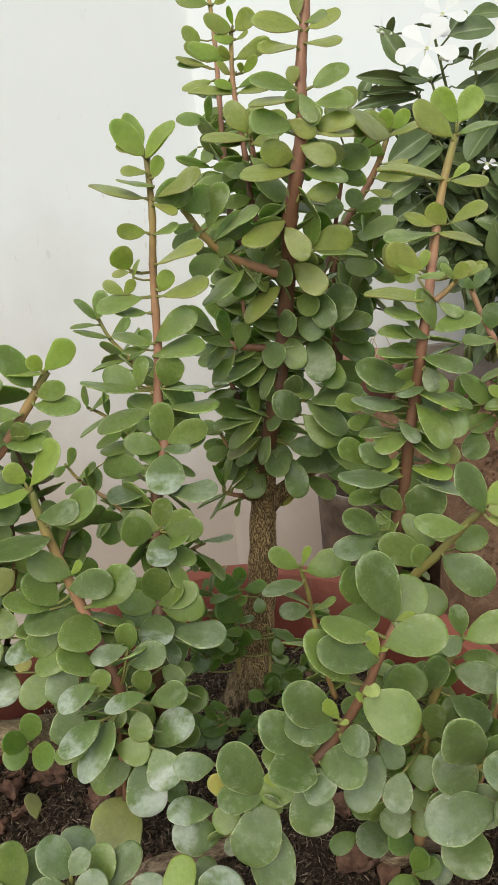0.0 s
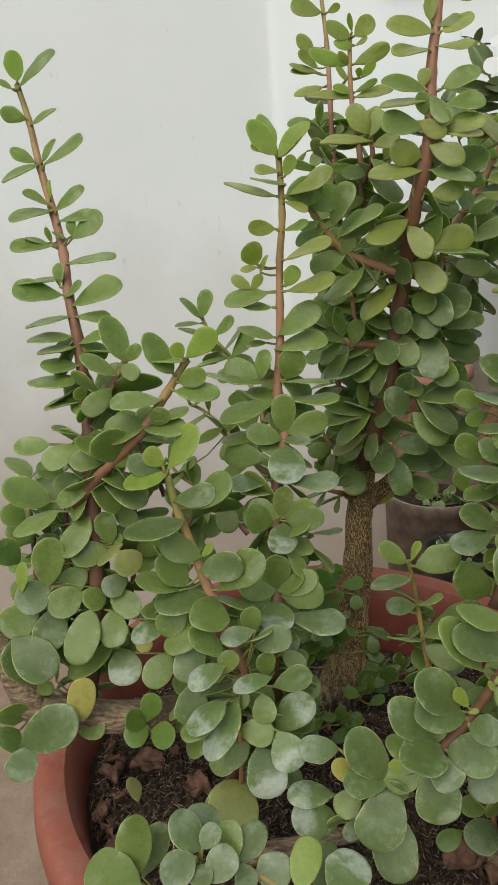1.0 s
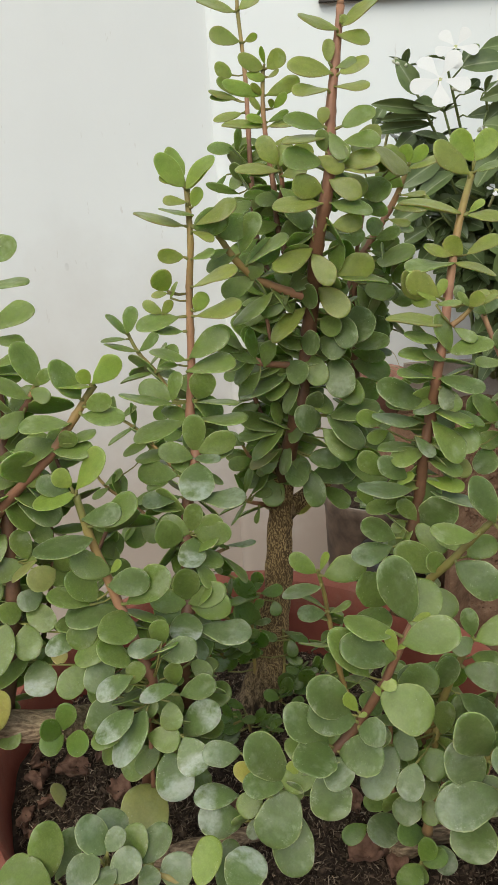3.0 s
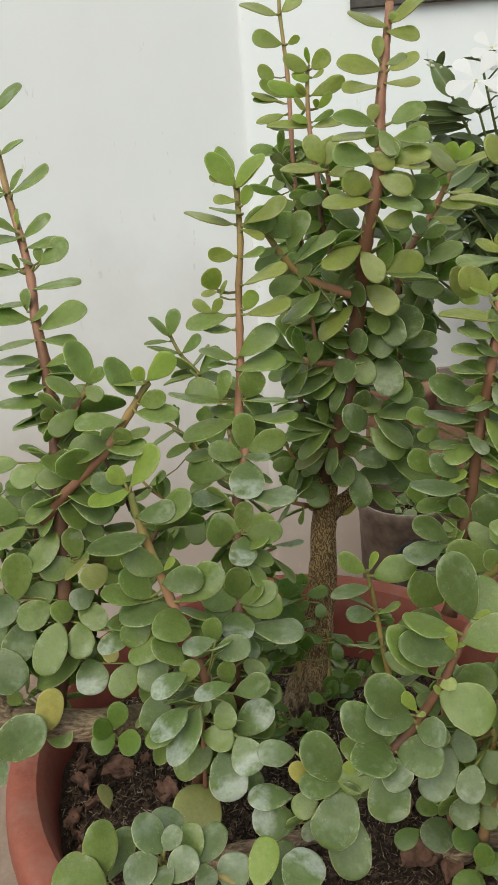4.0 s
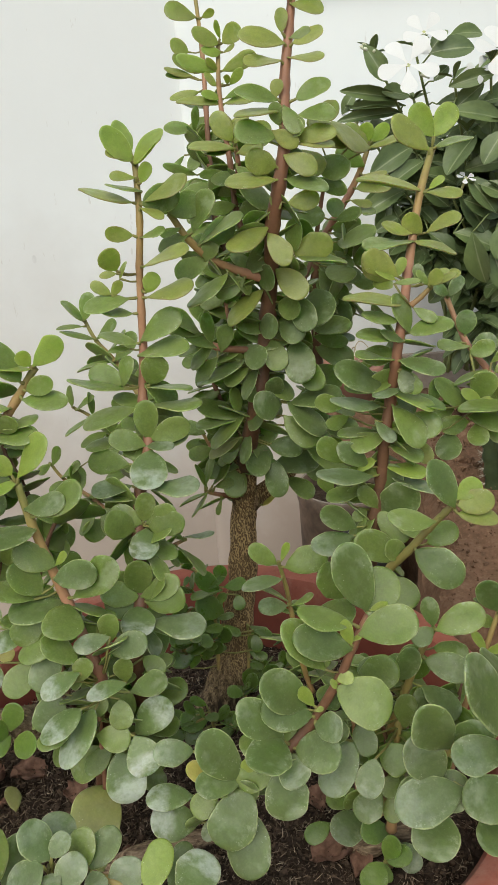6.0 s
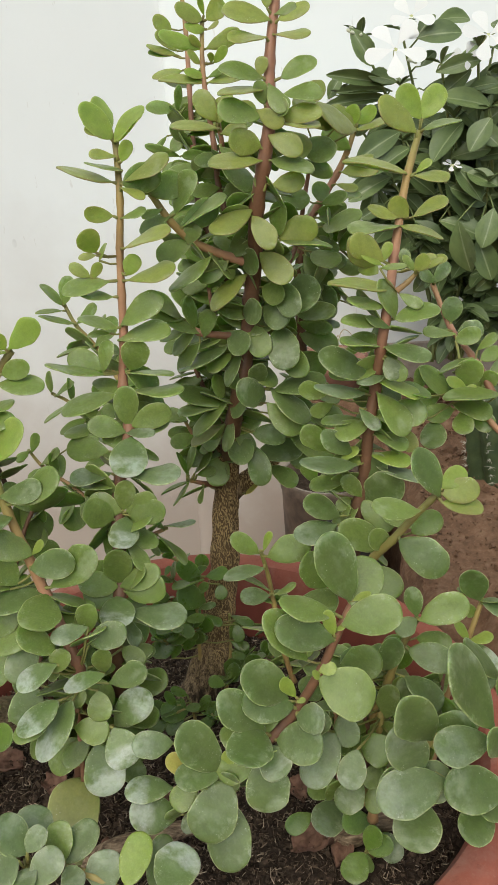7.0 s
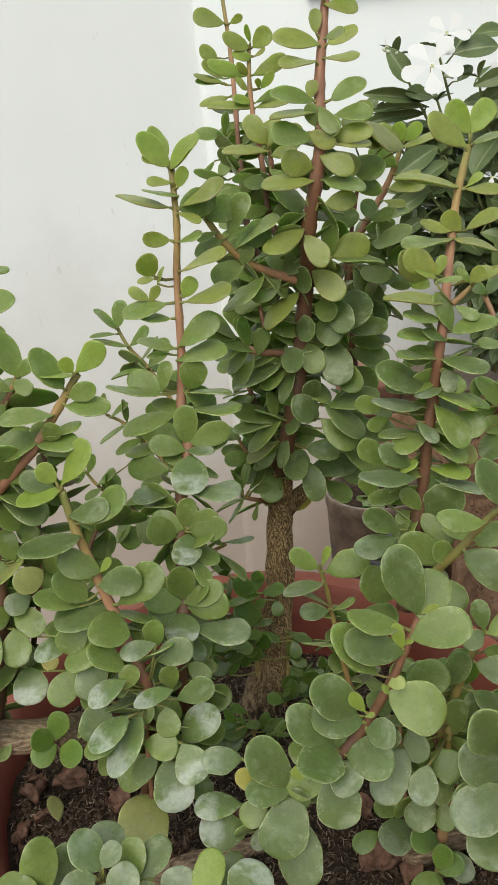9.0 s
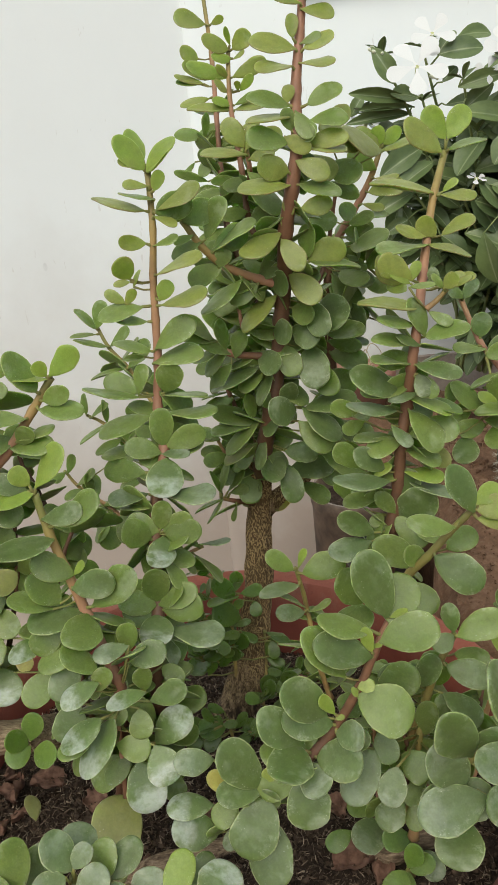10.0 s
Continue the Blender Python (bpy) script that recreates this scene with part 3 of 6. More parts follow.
def litter(count, make, seed):
    rng = random.Random(seed)
    verts, faces = [], []
    for _ in range(count):
        r, w = 0.1215 * math.sqrt(rng.random()), rng.uniform(0, 2 * math.pi)
        r *= oval(math.cos(w), math.sin(w))
        x, y = POT_X + r * math.cos(w), POT_Y + r * math.sin(w)
        v, f = make(rng)
        turn = Matrix.Translation((x, y, soil_height(x, y) + 0.0006)) @ Euler((rng.gauss(0, 0.5), rng.gauss(0, 0.5), rng.uniform(0, 6.3))).to_matrix().to_4x4()
        n = len(verts)
        verts += [turn @ Vector(p) for p in v]
        faces += [tuple(i + n for i in q) for q in f]
    return verts, faces


def straw(rng):
    length, bend, r = 0.0009 + 0.0062 * rng.random() ** 2.2, rng.gauss(0, 0.0011), rng.uniform(0.00012, 0.00032)
    line = [Vector((length * (t - 0.5), bend * math.sin(math.pi * t), 0.4 * abs(bend) * math.sin(math.pi * t))) for t in (0, 0.5, 1)]
    v, f, _ = tube_data(line, [r, r * 1.1, r * 0.6], 3)
    return v, f


def chip(rng):
    a, b, c = rng.uniform(0.0004, 0.0012), rng.uniform(0.0003, 0.0009), rng.uniform(0.0002, 0.0008)
    v, f = box_data(-a, -b, -c, a, b, c)
    big = 1.9 if rng.random() < 0.08 else 1.0
    return [tuple(q * big * rng.uniform(0.5, 1.2) for q in p) for p in v], f


tagged(new("straw_litter", mesh_of("straw_litter", *litter(26000, straw, 3), STRAW)), "pale straw and root fibres on the potting soil", "litter", kind="stuff")
tagged(new("bark_litter", mesh_of("bark_litter", *litter(7000, chip, 4), CHIP, False)), "small dark bark chips on the potting soil", "litter", kind="stuff")


def dry_leaf(x, y, size, turn, seed, z=None, tilt=0.2):
    """A curled brown fallen leaf."""
    rng = random.Random(seed)
    n = 13
    verts, faces = [], []
    for side in (0.0, -0.0006):
        for i in range(n):
            for j in range(n):
                u, v = i / (n - 1) * 2 - 1, j / (n - 1) * 2 - 1
                edge = 1 - 0.30 * (u * u * v * v) - 0.30 * noise.noise(Vector((u * 2.2, v * 2.2, seed)))
                px, py = u * edge * 0.6 * size, v * edge * 0.42 * size * (1 - 0.35 * abs(u) ** 2)
                pz = 0.30 * size * (v * v) + 0.20 * size * noise.noise(Vector((u * 1.7, v * 1.7, seed + 4.0))) + 0.18 * size * noise.noise(Vector((u * 3.4, v * 3.4, seed + 9.0)))
                verts.append((px, py, pz + side))
    for s in range(2):
        for i in range(n - 1):
            for j in range(n - 1):
                a = s * n * n + i * n + j
                faces.append((a, a + 1, a + n + 1, a + n) if s else (a, a + n, a + n + 1, a + 1))
    ob = new("dry_leaf", mesh_of("dry_leaf", verts, faces, DRY_LEAF))
    ob.matrix_world = pose(x, y, (soil_height(x, y) if z is None else z) + 0.0025, math.degrees(tilt) * rng.uniform(-1, 1), math.degrees(tilt) * rng.uniform(-1, 1), turn)
    return tagged(ob, "curled reddish-brown dry leaf lying on soil", "dry leaf", "dry leaves on the soil")


for n, (x, y, size, turn, tilt) in enumerate([(-0.123, 0.008, 0.020, 80, 1.1), (-0.117, -0.008, 0.022, 100, 0.5), (-0.102, -0.002, 0.021, 10, 0.3), (-0.075, -0.018, 0.018, 150, 0.3),
                                              (-0.119, -0.028, 0.014, 70, 0.8), (-0.114, -0.040, 0.013, 120, 0.9), (-0.107, -0.050, 0.015, 40, 0.6), (-0.112, -0.022, 0.010, 20, 0.6), (-0.088, 0.004, 0.011, 60, 0.4),
                                              (0.042, -0.061, 0.022, 10, 0.5), (0.053, -0.066, 0.014, 60, 0.5), (0.038, -0.031, 0.017, 120, 0.4), (0.050, -0.050, 0.013, 30, 0.3), (0.085, -0.058, 0.016, 160, 0.4),
                                              (0.036, 0.066, 0.014, 50, 0.3), (0.052, 0.058, 0.010, 10, 0.3), (0.020, 0.075, 0.011, 120, 0.3), (-0.020, -0.030, 0.014, 100, 0.3), (-0.045, -0.055, 0.012, 75, 0.3)]):
    dry_leaf(x, y, size * 0.72, turn, n, None, tilt)

# ---- the elephant bushes ----
pick = random.Random(11)


def place_leaf(stem, at, yaw, pitch, roll, length, width, kind):
    slender = length / width
    ob = new("leaf", pick.choice(LEAF_MESH[kind][6:] if slender > 1.62 else LEAF_MESH[kind][:8]))
    turn = Matrix.Rotation(radians(yaw), 4, "Z") @ Matrix.Rotation(-radians(pitch), 4, "Y") @ Matrix.Rotation(-radians(roll), 4, "X")
    ob.matrix_world = Matrix.Translation(at) @ turn @ Matrix.Diagonal((length, width, length, 1))
    m = ob.matrix_world.copy()
    ob.parent = stem
    ob.matrix_parent_inverse = stem.matrix_world.inverted()
    ob.matrix_basis = m
    return ob


def shoot(plant, line, r0, r1, kinds, *leaves, inner=0.6, gap_between=0.0046, around=105, hue=(0.0, 1.0), taper=0.8, flare=0.0):
    """A stem through points in mm with radii in mm, and its leaves: base in mm, yaw, pitch, roll in degrees, length and width in mm."""
    path = smooth_path([Vector(p) / 1000 for p in line])
    count = len(path)
    slim = 1.0 if r0 > 5.5 else 0.82
    radii = [slim * (r0 + (r1 - r0) * (i / (count - 1)) ** taper) / 1000 for i in range(count)]
    radii = [r + flare / 1000 * math.exp(-((i / count) / 0.15) ** 1.6) for i, r in enumerate(radii)]
    woody = r0 > 5.5 or (r0 > 4.5 and abs(r0 - r1) < 1)
    for i in range(count):
        if not woody and i % 6 == 0:
            radii[i] *= 1.16
    if woody:
        skin = OLD_WOOD if abs(r0 - r1) < 1.0 else BARK
        data = tube_data(path, radii, 36 if flare else 20, 0.22, len(line))
    else:
        skin = STEM
        v, f, u = tube_data(path, radii, 9, 0.06, len(line))
        data = (v, f, [(hue[0] + (hue[1] - hue[0]) * q[0], q[1]) for q in u])
    sets = [data]
    rows = [row for block in leaves for row in block]
    for x, y, z, *_ in rows:
        base = Vector((x, y, z)) / 1000
        i = min(range(count), key=lambda k: (path[k] - base).length)
        gap = (path[i] - base).length
        if gap > radii[i] * 1.1:
            low = plant is front
            mid = path[i].lerp(base, 0.5) + Vector((0, 0, (-0.4 if low else -0.08) * gap))
            fine = 0.55 if gap > 0.005 else 1.0
            v, f, u = tube_data([path[i], mid, base], [0.0008 * fine, 0.0007 * fine, 0.0005], 6)
            sets.append((v, f, [(1.0, q[1]) for q in u]))
    v, f, u = join(*sets)
    name = "trunk" if woody else "stem"
    stem = part(name, mesh_of(name, v, f, skin, uvs=u), plant, "bark with pale golden flecks" if skin is BARK else "grey-brown peeling wood" if woody else "")
    for (x, y, z, yaw, pitch, roll, length, width), kind in zip(rows, kinds):
        place_leaf(stem, (x / 1000, y / 1000, z / 1000), yaw, pitch, roll, length / 1000, width / 1000, kind)
    # the older leaves on the shaded side, in pairs at each node
    gone, node = 0.0, 0
    for i in range(1, int(count * inner)):
        gone += (path[i] - path[i - 1]).length
        if gone > gap_between and rows and not woody:
            gone, node = 0.0, node + 1
            for side in (-1, 1):
                size = pick.uniform(0.013, 0.0195)
                place_leaf(stem, path[i], 90 + side * pick.uniform(10, around if i < 0.5 * count else 95), pick.uniform(-60, 50), pick.uniform(-60, 60), size, size * pick.uniform(0.58, 0.72), pick.choice("mmd" if plant is right else "ddm"))
    return stem


def sprout(plant, at, height, lean, pairs, size, kind, seed):
    """A small shoot with opposite pairs of leaves."""
    rng = random.Random(seed)
    base = Vector(at)
    tip = base + Vector((lean[0], lean[1], height))
    line = [base, base.lerp(tip, 0.5) + Vector((rng.gauss(0, 0.001), rng.gauss(0, 0.001), 0)), tip]
    stem = part("stem", mesh_of("stem", *tube_data(line, [0.0011, 0.0009, 0.0006], 6)[:2], STEM, uvs=[(0.97, 0.5)] * 18), plant)
    for n in range(pairs):
        t = (n + 1) / pairs
        p = base.lerp(tip, t)
        for side in (0, 180):
            s = size * rng.uniform(0.75, 1.15) * (0.8 if n == pairs - 1 else 1)
            place_leaf(stem, p, 90 * n + side + rng.uniform(-50, 50), rng.uniform(-20, 65), rng.uniform(-40, 40), s, s * 0.64, kind)
    return stem


tree = thing("elephant_bush", (0.0, 0.04, 0.245), "tall succulent bush with flecked bark trunk and round green leaves", "plant", "elephant bushes in the pot")
left = thing("elephant_bush", (-0.03, -0.01, 0.245), "leaning succulent bush with red stems and water-spotted round leaves", "plant", "elephant bushes in the pot")
right = thing("elephant_bush", (0.04, -0.04, 0.245), "broad succulent bush with orange-red stems and large round leaves", "plant", "elephant bushes in the pot")
front = thing("elephant_bush", (-0.03, -0.08, 0.24), "low young succulent shoots with pale green leaves", "plant", "elephant bushes in the pot")
shoot(left, [(-54, -52, 281), (-47, -56, 322), (-43, -65, 350), (-47, -62, 364), (-53, -56, 378), (-58, -55, 397), (-62, -53, 411), (-65, -51, 425)], 3.6, 1.7,
      "bbsbsdsdbsmsddddd",
      [(-66, -52, 429, -165, 54, 76, 8.6, 7.2), (-64, -52, 428, 3, 51, -42, 18.9, 10.6), (-67, -52, 427, -172, 27, 67, 12.3, 8), (-65, -53, 426, -162, -3, 28, 15.1, 9.5),
       (-63, -55, 417, -10, 11, -41, 16.5, 9), (-59, -55, 414, -4, 30, -38, 20.9, 11.6), (-60, -56, 409, -161, -5, 12, 21.8, 13.7), (-55, -57, 395, -174, 31, 61, 15.9, 10.2),
       (-55, -57, 395, 2, 47, -46, 7.1, 3.4), (-56, -58, 390, -10, 13, -63, 16.6, 11.1), (-50, -58, 382, -2, 38, -53, 22.5, 12.3), (-53, -58, 379, -166, 6, 20, 20.5, 12.8)],
      [(-52, -58, 379, -97, -12, 24, 16.6, 15), (-64, -59, 383, -172, 27, 17, 16.4, 10), (-61, -59, 385, 178, 52, 58, 15.7, 10.7), (-62, -59, 376, -148, -29, 55, 13.6, 10.4),
       (-56, -62, 370, -154, -20, 30, 16.6, 10.5)], inner=0.6, gap_between=0.0036, hue=(0.3, 1.05))
shoot(left, [(-33, -47, 325), (-32, -48, 353), (-29, -36, 370), (-29, -27, 391), (-27, -20, 407), (-23, -9, 423), (-25, 2, 437), (-23, 5, 455), (-22, 6, 473), (-21, 8, 491), (-19, 8, 508), (-19, 14, 529)], 4.0, 1.4,
      "bbbbubumuudumuuuuuubmmubmmmmmmmmdmmmmmpwppddmmmddwmmmddwpp",
      [(-20, 12, 530, -179, 50, 58, 16, 10.3), (-19, 11, 529, -1, 48, -42, 16.6, 10.3), (-19, 11, 529, -4, 36, -28, 13.8, 8.4), (-20, 13, 533, 124, 51, 3, 15.4, 8),
       (-21, 12, 531, -169, 17, 43, 9.2, 4.9), (-17, 9, 522, 6, 65, -88, 8.1, 5.3), (-19, 10, 524, -166, 4, 38, 10, 5.2), (-17, 8, 519, -168, 11, 16, 14.1, 8.5),
       (-21, 8, 515, -169, 14, 19, 20.8, 12.7), (-17, 8, 515, -8, 22, -28, 19.9, 11.8), (-17, 7, 514, 20, 13, -85, 15.4, 11.1), (-22, 6, 503, -167, 9, 88, 10.8, 6.2)],
      [(-19, 6, 502, -10, 14, -30, 10.5, 5.3), (-19, 5, 491, -8, 22, -17, 19.8, 11.6), (-18, 7, 513, -24, -21, -20, 10.5, 5.1), (-30, 5, 490, -115, 52, 140, 10.6, 9.5),
       (-30, 5, 489, -163, -3, 57, 6.8, 3.5), (-33, 4, 481, -175, 35, 83, 9, 5), (-33, 4, 480, 2, 54, -89, 7.8, 4.1), (-29, 5, 487, 5, 60, -34, 7.3, 3.8),
       (-26, 4, 479, -162, -5, 29, 18.6, 11), (-25, 4, 473, -167, 7, 26, 13.6, 8.1), (-19, 4, 479, -11, 11, -22, 20.4, 11.8), (-19, 4, 481, 4, 58, -86, 8.7, 6.8)],
      [(-23, 3, 462, -4, 34, -48, 20.1, 11.8), (-25, 3, 461, -171, 21, 24, 15.5, 9.3), (-28, 3, 459, -165, 2, 33, 8.8, 4.6), (-25, 3, 456, -10, 13, -22, 22, 12.7),
       (-21, 1, 444, -39, 63, -124, 14, 11.3), (-21, 0, 443, -14, 2, 5, 18.1, 10.4), (-32, 0, 443, -169, 14, 6, 23, 13.9), (-32, 0, 444, 18, 75, -32, 13.1, 7.7),
       (-32, 1, 445, 157, 20, 64, 16.3, 10.6), (-27, -2, 435, -161, -8, 14, 23.4, 14), (-22, -2, 436, -15, 0, 3, 22.9, 13.2), (-23, -10, 424, 70, 84, -24, 16.4, 10.2)],
      [(-22, -10, 424, -7, 22, -76, 17.7, 10.2), (-24, -12, 422, -171, 22, 57, 15.3, 9.1), (-24, -12, 422, -14, 2, -24, 12, 6), (-22, -13, 420, -96, -36, 12, 19, 15.3),
       (-23, -22, 408, -14, 1, -10, 21, 12.1), (-30, -22, 409, -164, -1, 15, 16, 9.6), (-31, -16, 416, 165, 3, 66, 18.4, 10.3), (-33, -10, 424, 170, -12, 23, 16.5, 9.1),
       (-26, -28, 396, 27, 78, -64, 12.3, 8.2), (-27, -28, 395, -174, 30, 67, 13.5, 10), (-25, -28, 395, -6, 25, -70, 13.8, 9.1), (-24, -29, 394, -11, 10, -65, 15.4, 10.2)],
      [(-30, -30, 393, -145, 39, 83, 14.6, 11.8), (-25, -29, 393, -101, -31, 18, 13.9, 11.8), (-25, -33, 385, -44, -43, 14, 13.7, 8.1), (-30, -40, 369, -171, 19, 60, 15.3, 10.3),
       (-29, -40, 369, -6, 25, -51, 17.4, 9.7), (-27, -41, 367, -11, 11, -59, 16.5, 12.3), (-29, -39, 370, 177, 88, 78, 15.3, 11.3), (-30, -42, 366, -89, -20, 7, 15.1, 13.5),
       (-28, -46, 359, -51, -46, 23, 12.2, 7.5), (-26, -45, 361, -16, -4, -4, 23.3, 13.5)], inner=0.62, gap_between=0.0036, hue=(0.2, 0.98))
shoot(left, [(-106, -32, 407), (-93, -37, 421), (-75, -44, 438), (-63, -42, 453), (-55, -41, 464)], 2.8, 1.6,
      "mbbbmmmdmmd",
      [(-60, -44, 460, 177, 58, 41, 16.7, 10.4), (-56, -43, 464, -166, 8, 6, 11.8, 7.3), (-56, -43, 465, -148, 61, 100, 6.4, 5.5), (-55, -43, 465, -2, 39, -73, 14.4, 8.2),
       (-58, -45, 457, -8, 19, -83, 10.7, 7.1), (-60, -45, 454, -14, -1, -30, 16.5, 9.1), (-65, -45, 451, -166, 7, 14, 17.7, 11.1), (-69, -46, 443, -30, 37, -105, 9.9, 7),
       (-72, -46, 441, -12, 5, -27, 15.7, 8.6), (-86, -42, 428, -79, 60, 167, 18.1, 14.5), (-86, -41, 426, -2, 35, -85, 8.8, 6.3)], hue=(0.42, 1.02))
shoot(left, [(-109, -50, 328), (-103, -42, 356), (-101, -37, 376), (-100, -30, 405), (-99, -24, 431), (-100, -16, 452), (-101, -12, 469), (-104, -5, 485), (-107, 7, 499), (-112, 18, 516), (-117, 26, 534), (-121, 34, 552), (-125, 39, 566)], 4.5, 1.4,
      "bmmmmmmmmbmmmmmmmmmmmmmmmmmmmmmmmmwpyymmmmmsmmmmmmdpbmmmmssmmmkkwddddddddddddds",
      [(-124, 37, 567, 129, 86, 21, 11.5, 7.9), (-123, 36, 565, -1, 39, -36, 20.1, 12.2), (-126, 35, 564, -170, 34, 55, 6, 3.5), (-121, 32, 552, -166, 20, 95, 10.6, 6.5),
       (-119, 31, 550, -5, 21, -41, 12.3, 6.1), (-114, 23, 534, -4, 24, -30, 19.9, 11.5), (-117, 23, 534, -154, -17, 23, 15.9, 9.5), (-118, 24, 535, -169, 31, 66, 10.5, 6),
       (-115, 24, 535, 3, 49, -48, 10.6, 5.6), (-112, 17, 521, 29, 81, -26, 6.8, 3.8), (-112, 16, 518, -170, 31, 18, 11.7, 7.5), (-110, 15, 516, -1, 35, -41, 15.1, 8.8)],
      [(-111, 15, 516, -160, -2, 16, 17.8, 11.1), (-108, 12, 512, -8, 9, -26, 14.9, 8.3), (-103, 8, 505, -2, 32, -57, 16.2, 9.4), (-103, 9, 506, 72, 86, -34, 6.4, 4.1),
       (-105, 8, 505, -169, 28, 26, 6.4, 3.5), (-111, 6, 503, -161, 1, 21, 16, 10), (-111, 7, 504, 172, 73, 25, 6.4, 3.5), (-113, 7, 504, -167, 21, 24, 8.7, 4.8),
       (-107, -5, 488, 53, 84, -18, 9.1, 4.9), (-106, -2, 491, -160, -1, 6, 18, 11.1), (-105, 2, 496, -9, 8, -12, 20.9, 11.7), (-106, -7, 485, -164, 11, 33, 18.5, 11.7)],
      [(-105, -8, 484, -1, 34, -37, 9.8, 4.9), (-102, -9, 481, -4, 23, -35, 21.8, 12.4), (-101, -11, 477, -12, -3, -14, 15.2, 8.4), (-103, -11, 477, -160, -2, 6, 17.2, 10.7),
       (-103, -14, 470, -162, 3, 18, 16.5, 10.3), (-102, -16, 466, -159, -6, 10, 13.9, 8.6), (-101, -17, 459, -163, 7, 36, 14.1, 8.7), (-101, -19, 454, -162, 4, 18, 19.1, 11.9),
       (-100, -15, 467, -5, 20, -31, 11.3, 5.5), (-99, -21, 447, -112, 47, 122, 6.2, 5.7), (-93, -46, 350, -71, -37, -2, 14.9, 13.1), (-88, -39, 377, -151, -9, 58, 10.6, 9)],
      [(-87, -44, 355, -33, -36, -34, 9, 6.8), (-106, -66, 332, 46, 81, -59, 17.4, 10.8), (-114, -27, 431, -162, 4, 52, 13.4, 8.4), (-102, -27, 430, -152, -20, 36, 16.1, 9.9),
       (-91, -33, 425, -165, 11, 60, 14.2, 8.7), (-100, -26, 433, -14, -7, -38, 17, 9.4), (-116, -32, 409, -170, 30, 65, 19, 12.4), (-95, -29, 418, -24, -25, -19, 22, 12.4),
       (-101, -31, 412, -130, -45, 6, 12.5, 7.6), (-113, -33, 405, -152, -19, 12, 18.8, 11.8), (-101, -33, 402, -134, -41, 26, 18.6, 11.5), (-93, -35, 391, 161, 76, 51, 13.2, 8.9)],
      [(-95, -36, 389, -160, -2, 63, 14.4, 10.3), (-117, -47, 380, 40, 80, -68, 19.8, 12.6), (-104, -38, 382, -148, -26, 59, 12.5, 10.3), (-117, -45, 380, -145, -25, 59, 14.6, 12.7),
       (-127, -50, 379, 30, 78, -32, 12.8, 6.1), (-123, -46, 370, -152, -19, 60, 16.2, 13.7), (-105, -44, 375, -153, -17, 59, 14.5, 11.9), (-97, -40, 372, -126, 4, 56, 10.9, 9.9),
       (-95, -40, 372, -26, -28, -41, 15, 10.3), (-115, -46, 370, -117, -50, 40, 16.8, 13.7), (-132, -54, 362, -29, -33, -30, 22.4, 16.1), (-101, -49, 370, -118, -50, 28, 21, 13.3)],
      [(-94, -47, 368, -81, -55, 6, 14.1, 11.4), (-96, -46, 351, -152, -18, 18, 20.3, 12.9), (-80, -43, 390, -141, -12, 56, 12.1, 10.4), (-87, -42, 394, -149, -24, -3, 12.2, 7.5),
       (-71, -51, 365, -157, -11, 24, 15.7, 9.7), (-72, -51, 350, -139, -36, 45, 15, 11.5), (-127, -35, 323, 2, 39, -55, 8.5, 3), (-129, -35, 323, -99, -54, 26, 8.6, 4.9),
       (-133, -35, 323, -140, -35, 52, 7.6, 4.9), (-127, -34, 326, 21, 72, -27, 11, 3.9), (-105, -24, 415, -156, -12, 68, 11.6, 9), (-111, -24, 408, -157, -8, 53, 13.6, 8.5)],
      [(-105, -29, 395, -13, -5, -30, 15.8, 8.8), (-111, -32, 374, -170, 29, 60, 14.1, 10.1), (-104, -37, 353, 2, 40, -72, 15.3, 8.3), (-112, -22, 417, -167, 20, 69, 11, 7.7),
       (-93, -26, 403, -29, -32, -44, 12.4, 8.1), (-128, -31, 400, -157, 47, 73, 10.6, 9), (-132, -35, 384, -146, 62, 85, 13.9, 11.3)], inner=0.52, gap_between=0.0036, around=110)
shoot(left, [(-97, -22, 442), (-87, -26, 452), (-80, -27, 462)], 1.6, 1.4,
      "mmmdd",
      [(-79, -29, 462, 173, 70, 41, 18.2, 11.2), (-80, -29, 462, 1, 42, -88, 8.7, 5), (-83, -29, 457, -171, 32, 28, 15.5, 9.5), (-82, -29, 460, -20, -20, -65, 8.4, 6.2),
       (-86, -29, 452, -145, -31, 67, 14, 8.4)])
shoot(left, [(-147, -46, 366), (-136, -51, 348), (-128, -56, 330), (-117, -55, 328), (-100, -54, 323), (-77, -43, 314), (-60, -18, 282), (-49, 2, 257)], 6.0, 6.8,
      "dspsmggggsd",
      [(-136, -60, 326, -56, 68, -169, 16.1, 12.3), (-129, -71, 326, -1, 29, -61, 25.9, 16.3), (-125, -71, 325, -132, -41, 47, 13.6, 11.8), (-134, -61, 324, -103, 9, 44, 11, 13.4),
       (-112, -58, 325, -16, -12, -40, 13.2, 9.4), (-83, -58, 324, 21, 71, -70, 12.8, 8.9), (-84, -59, 323, -140, 48, 74, 11.9, 8.9), (-83, -59, 322, -139, -5, 45, 10.3, 9.4),
       (-82, -59, 320, -32, 8, -42, 13.2, 10.1), (-124, -55, 341, -179, 67, 55, 21.9, 16.7), (-126, -56, 338, -24, 37, -79, 10.6, 6.7)], inner=0.0)
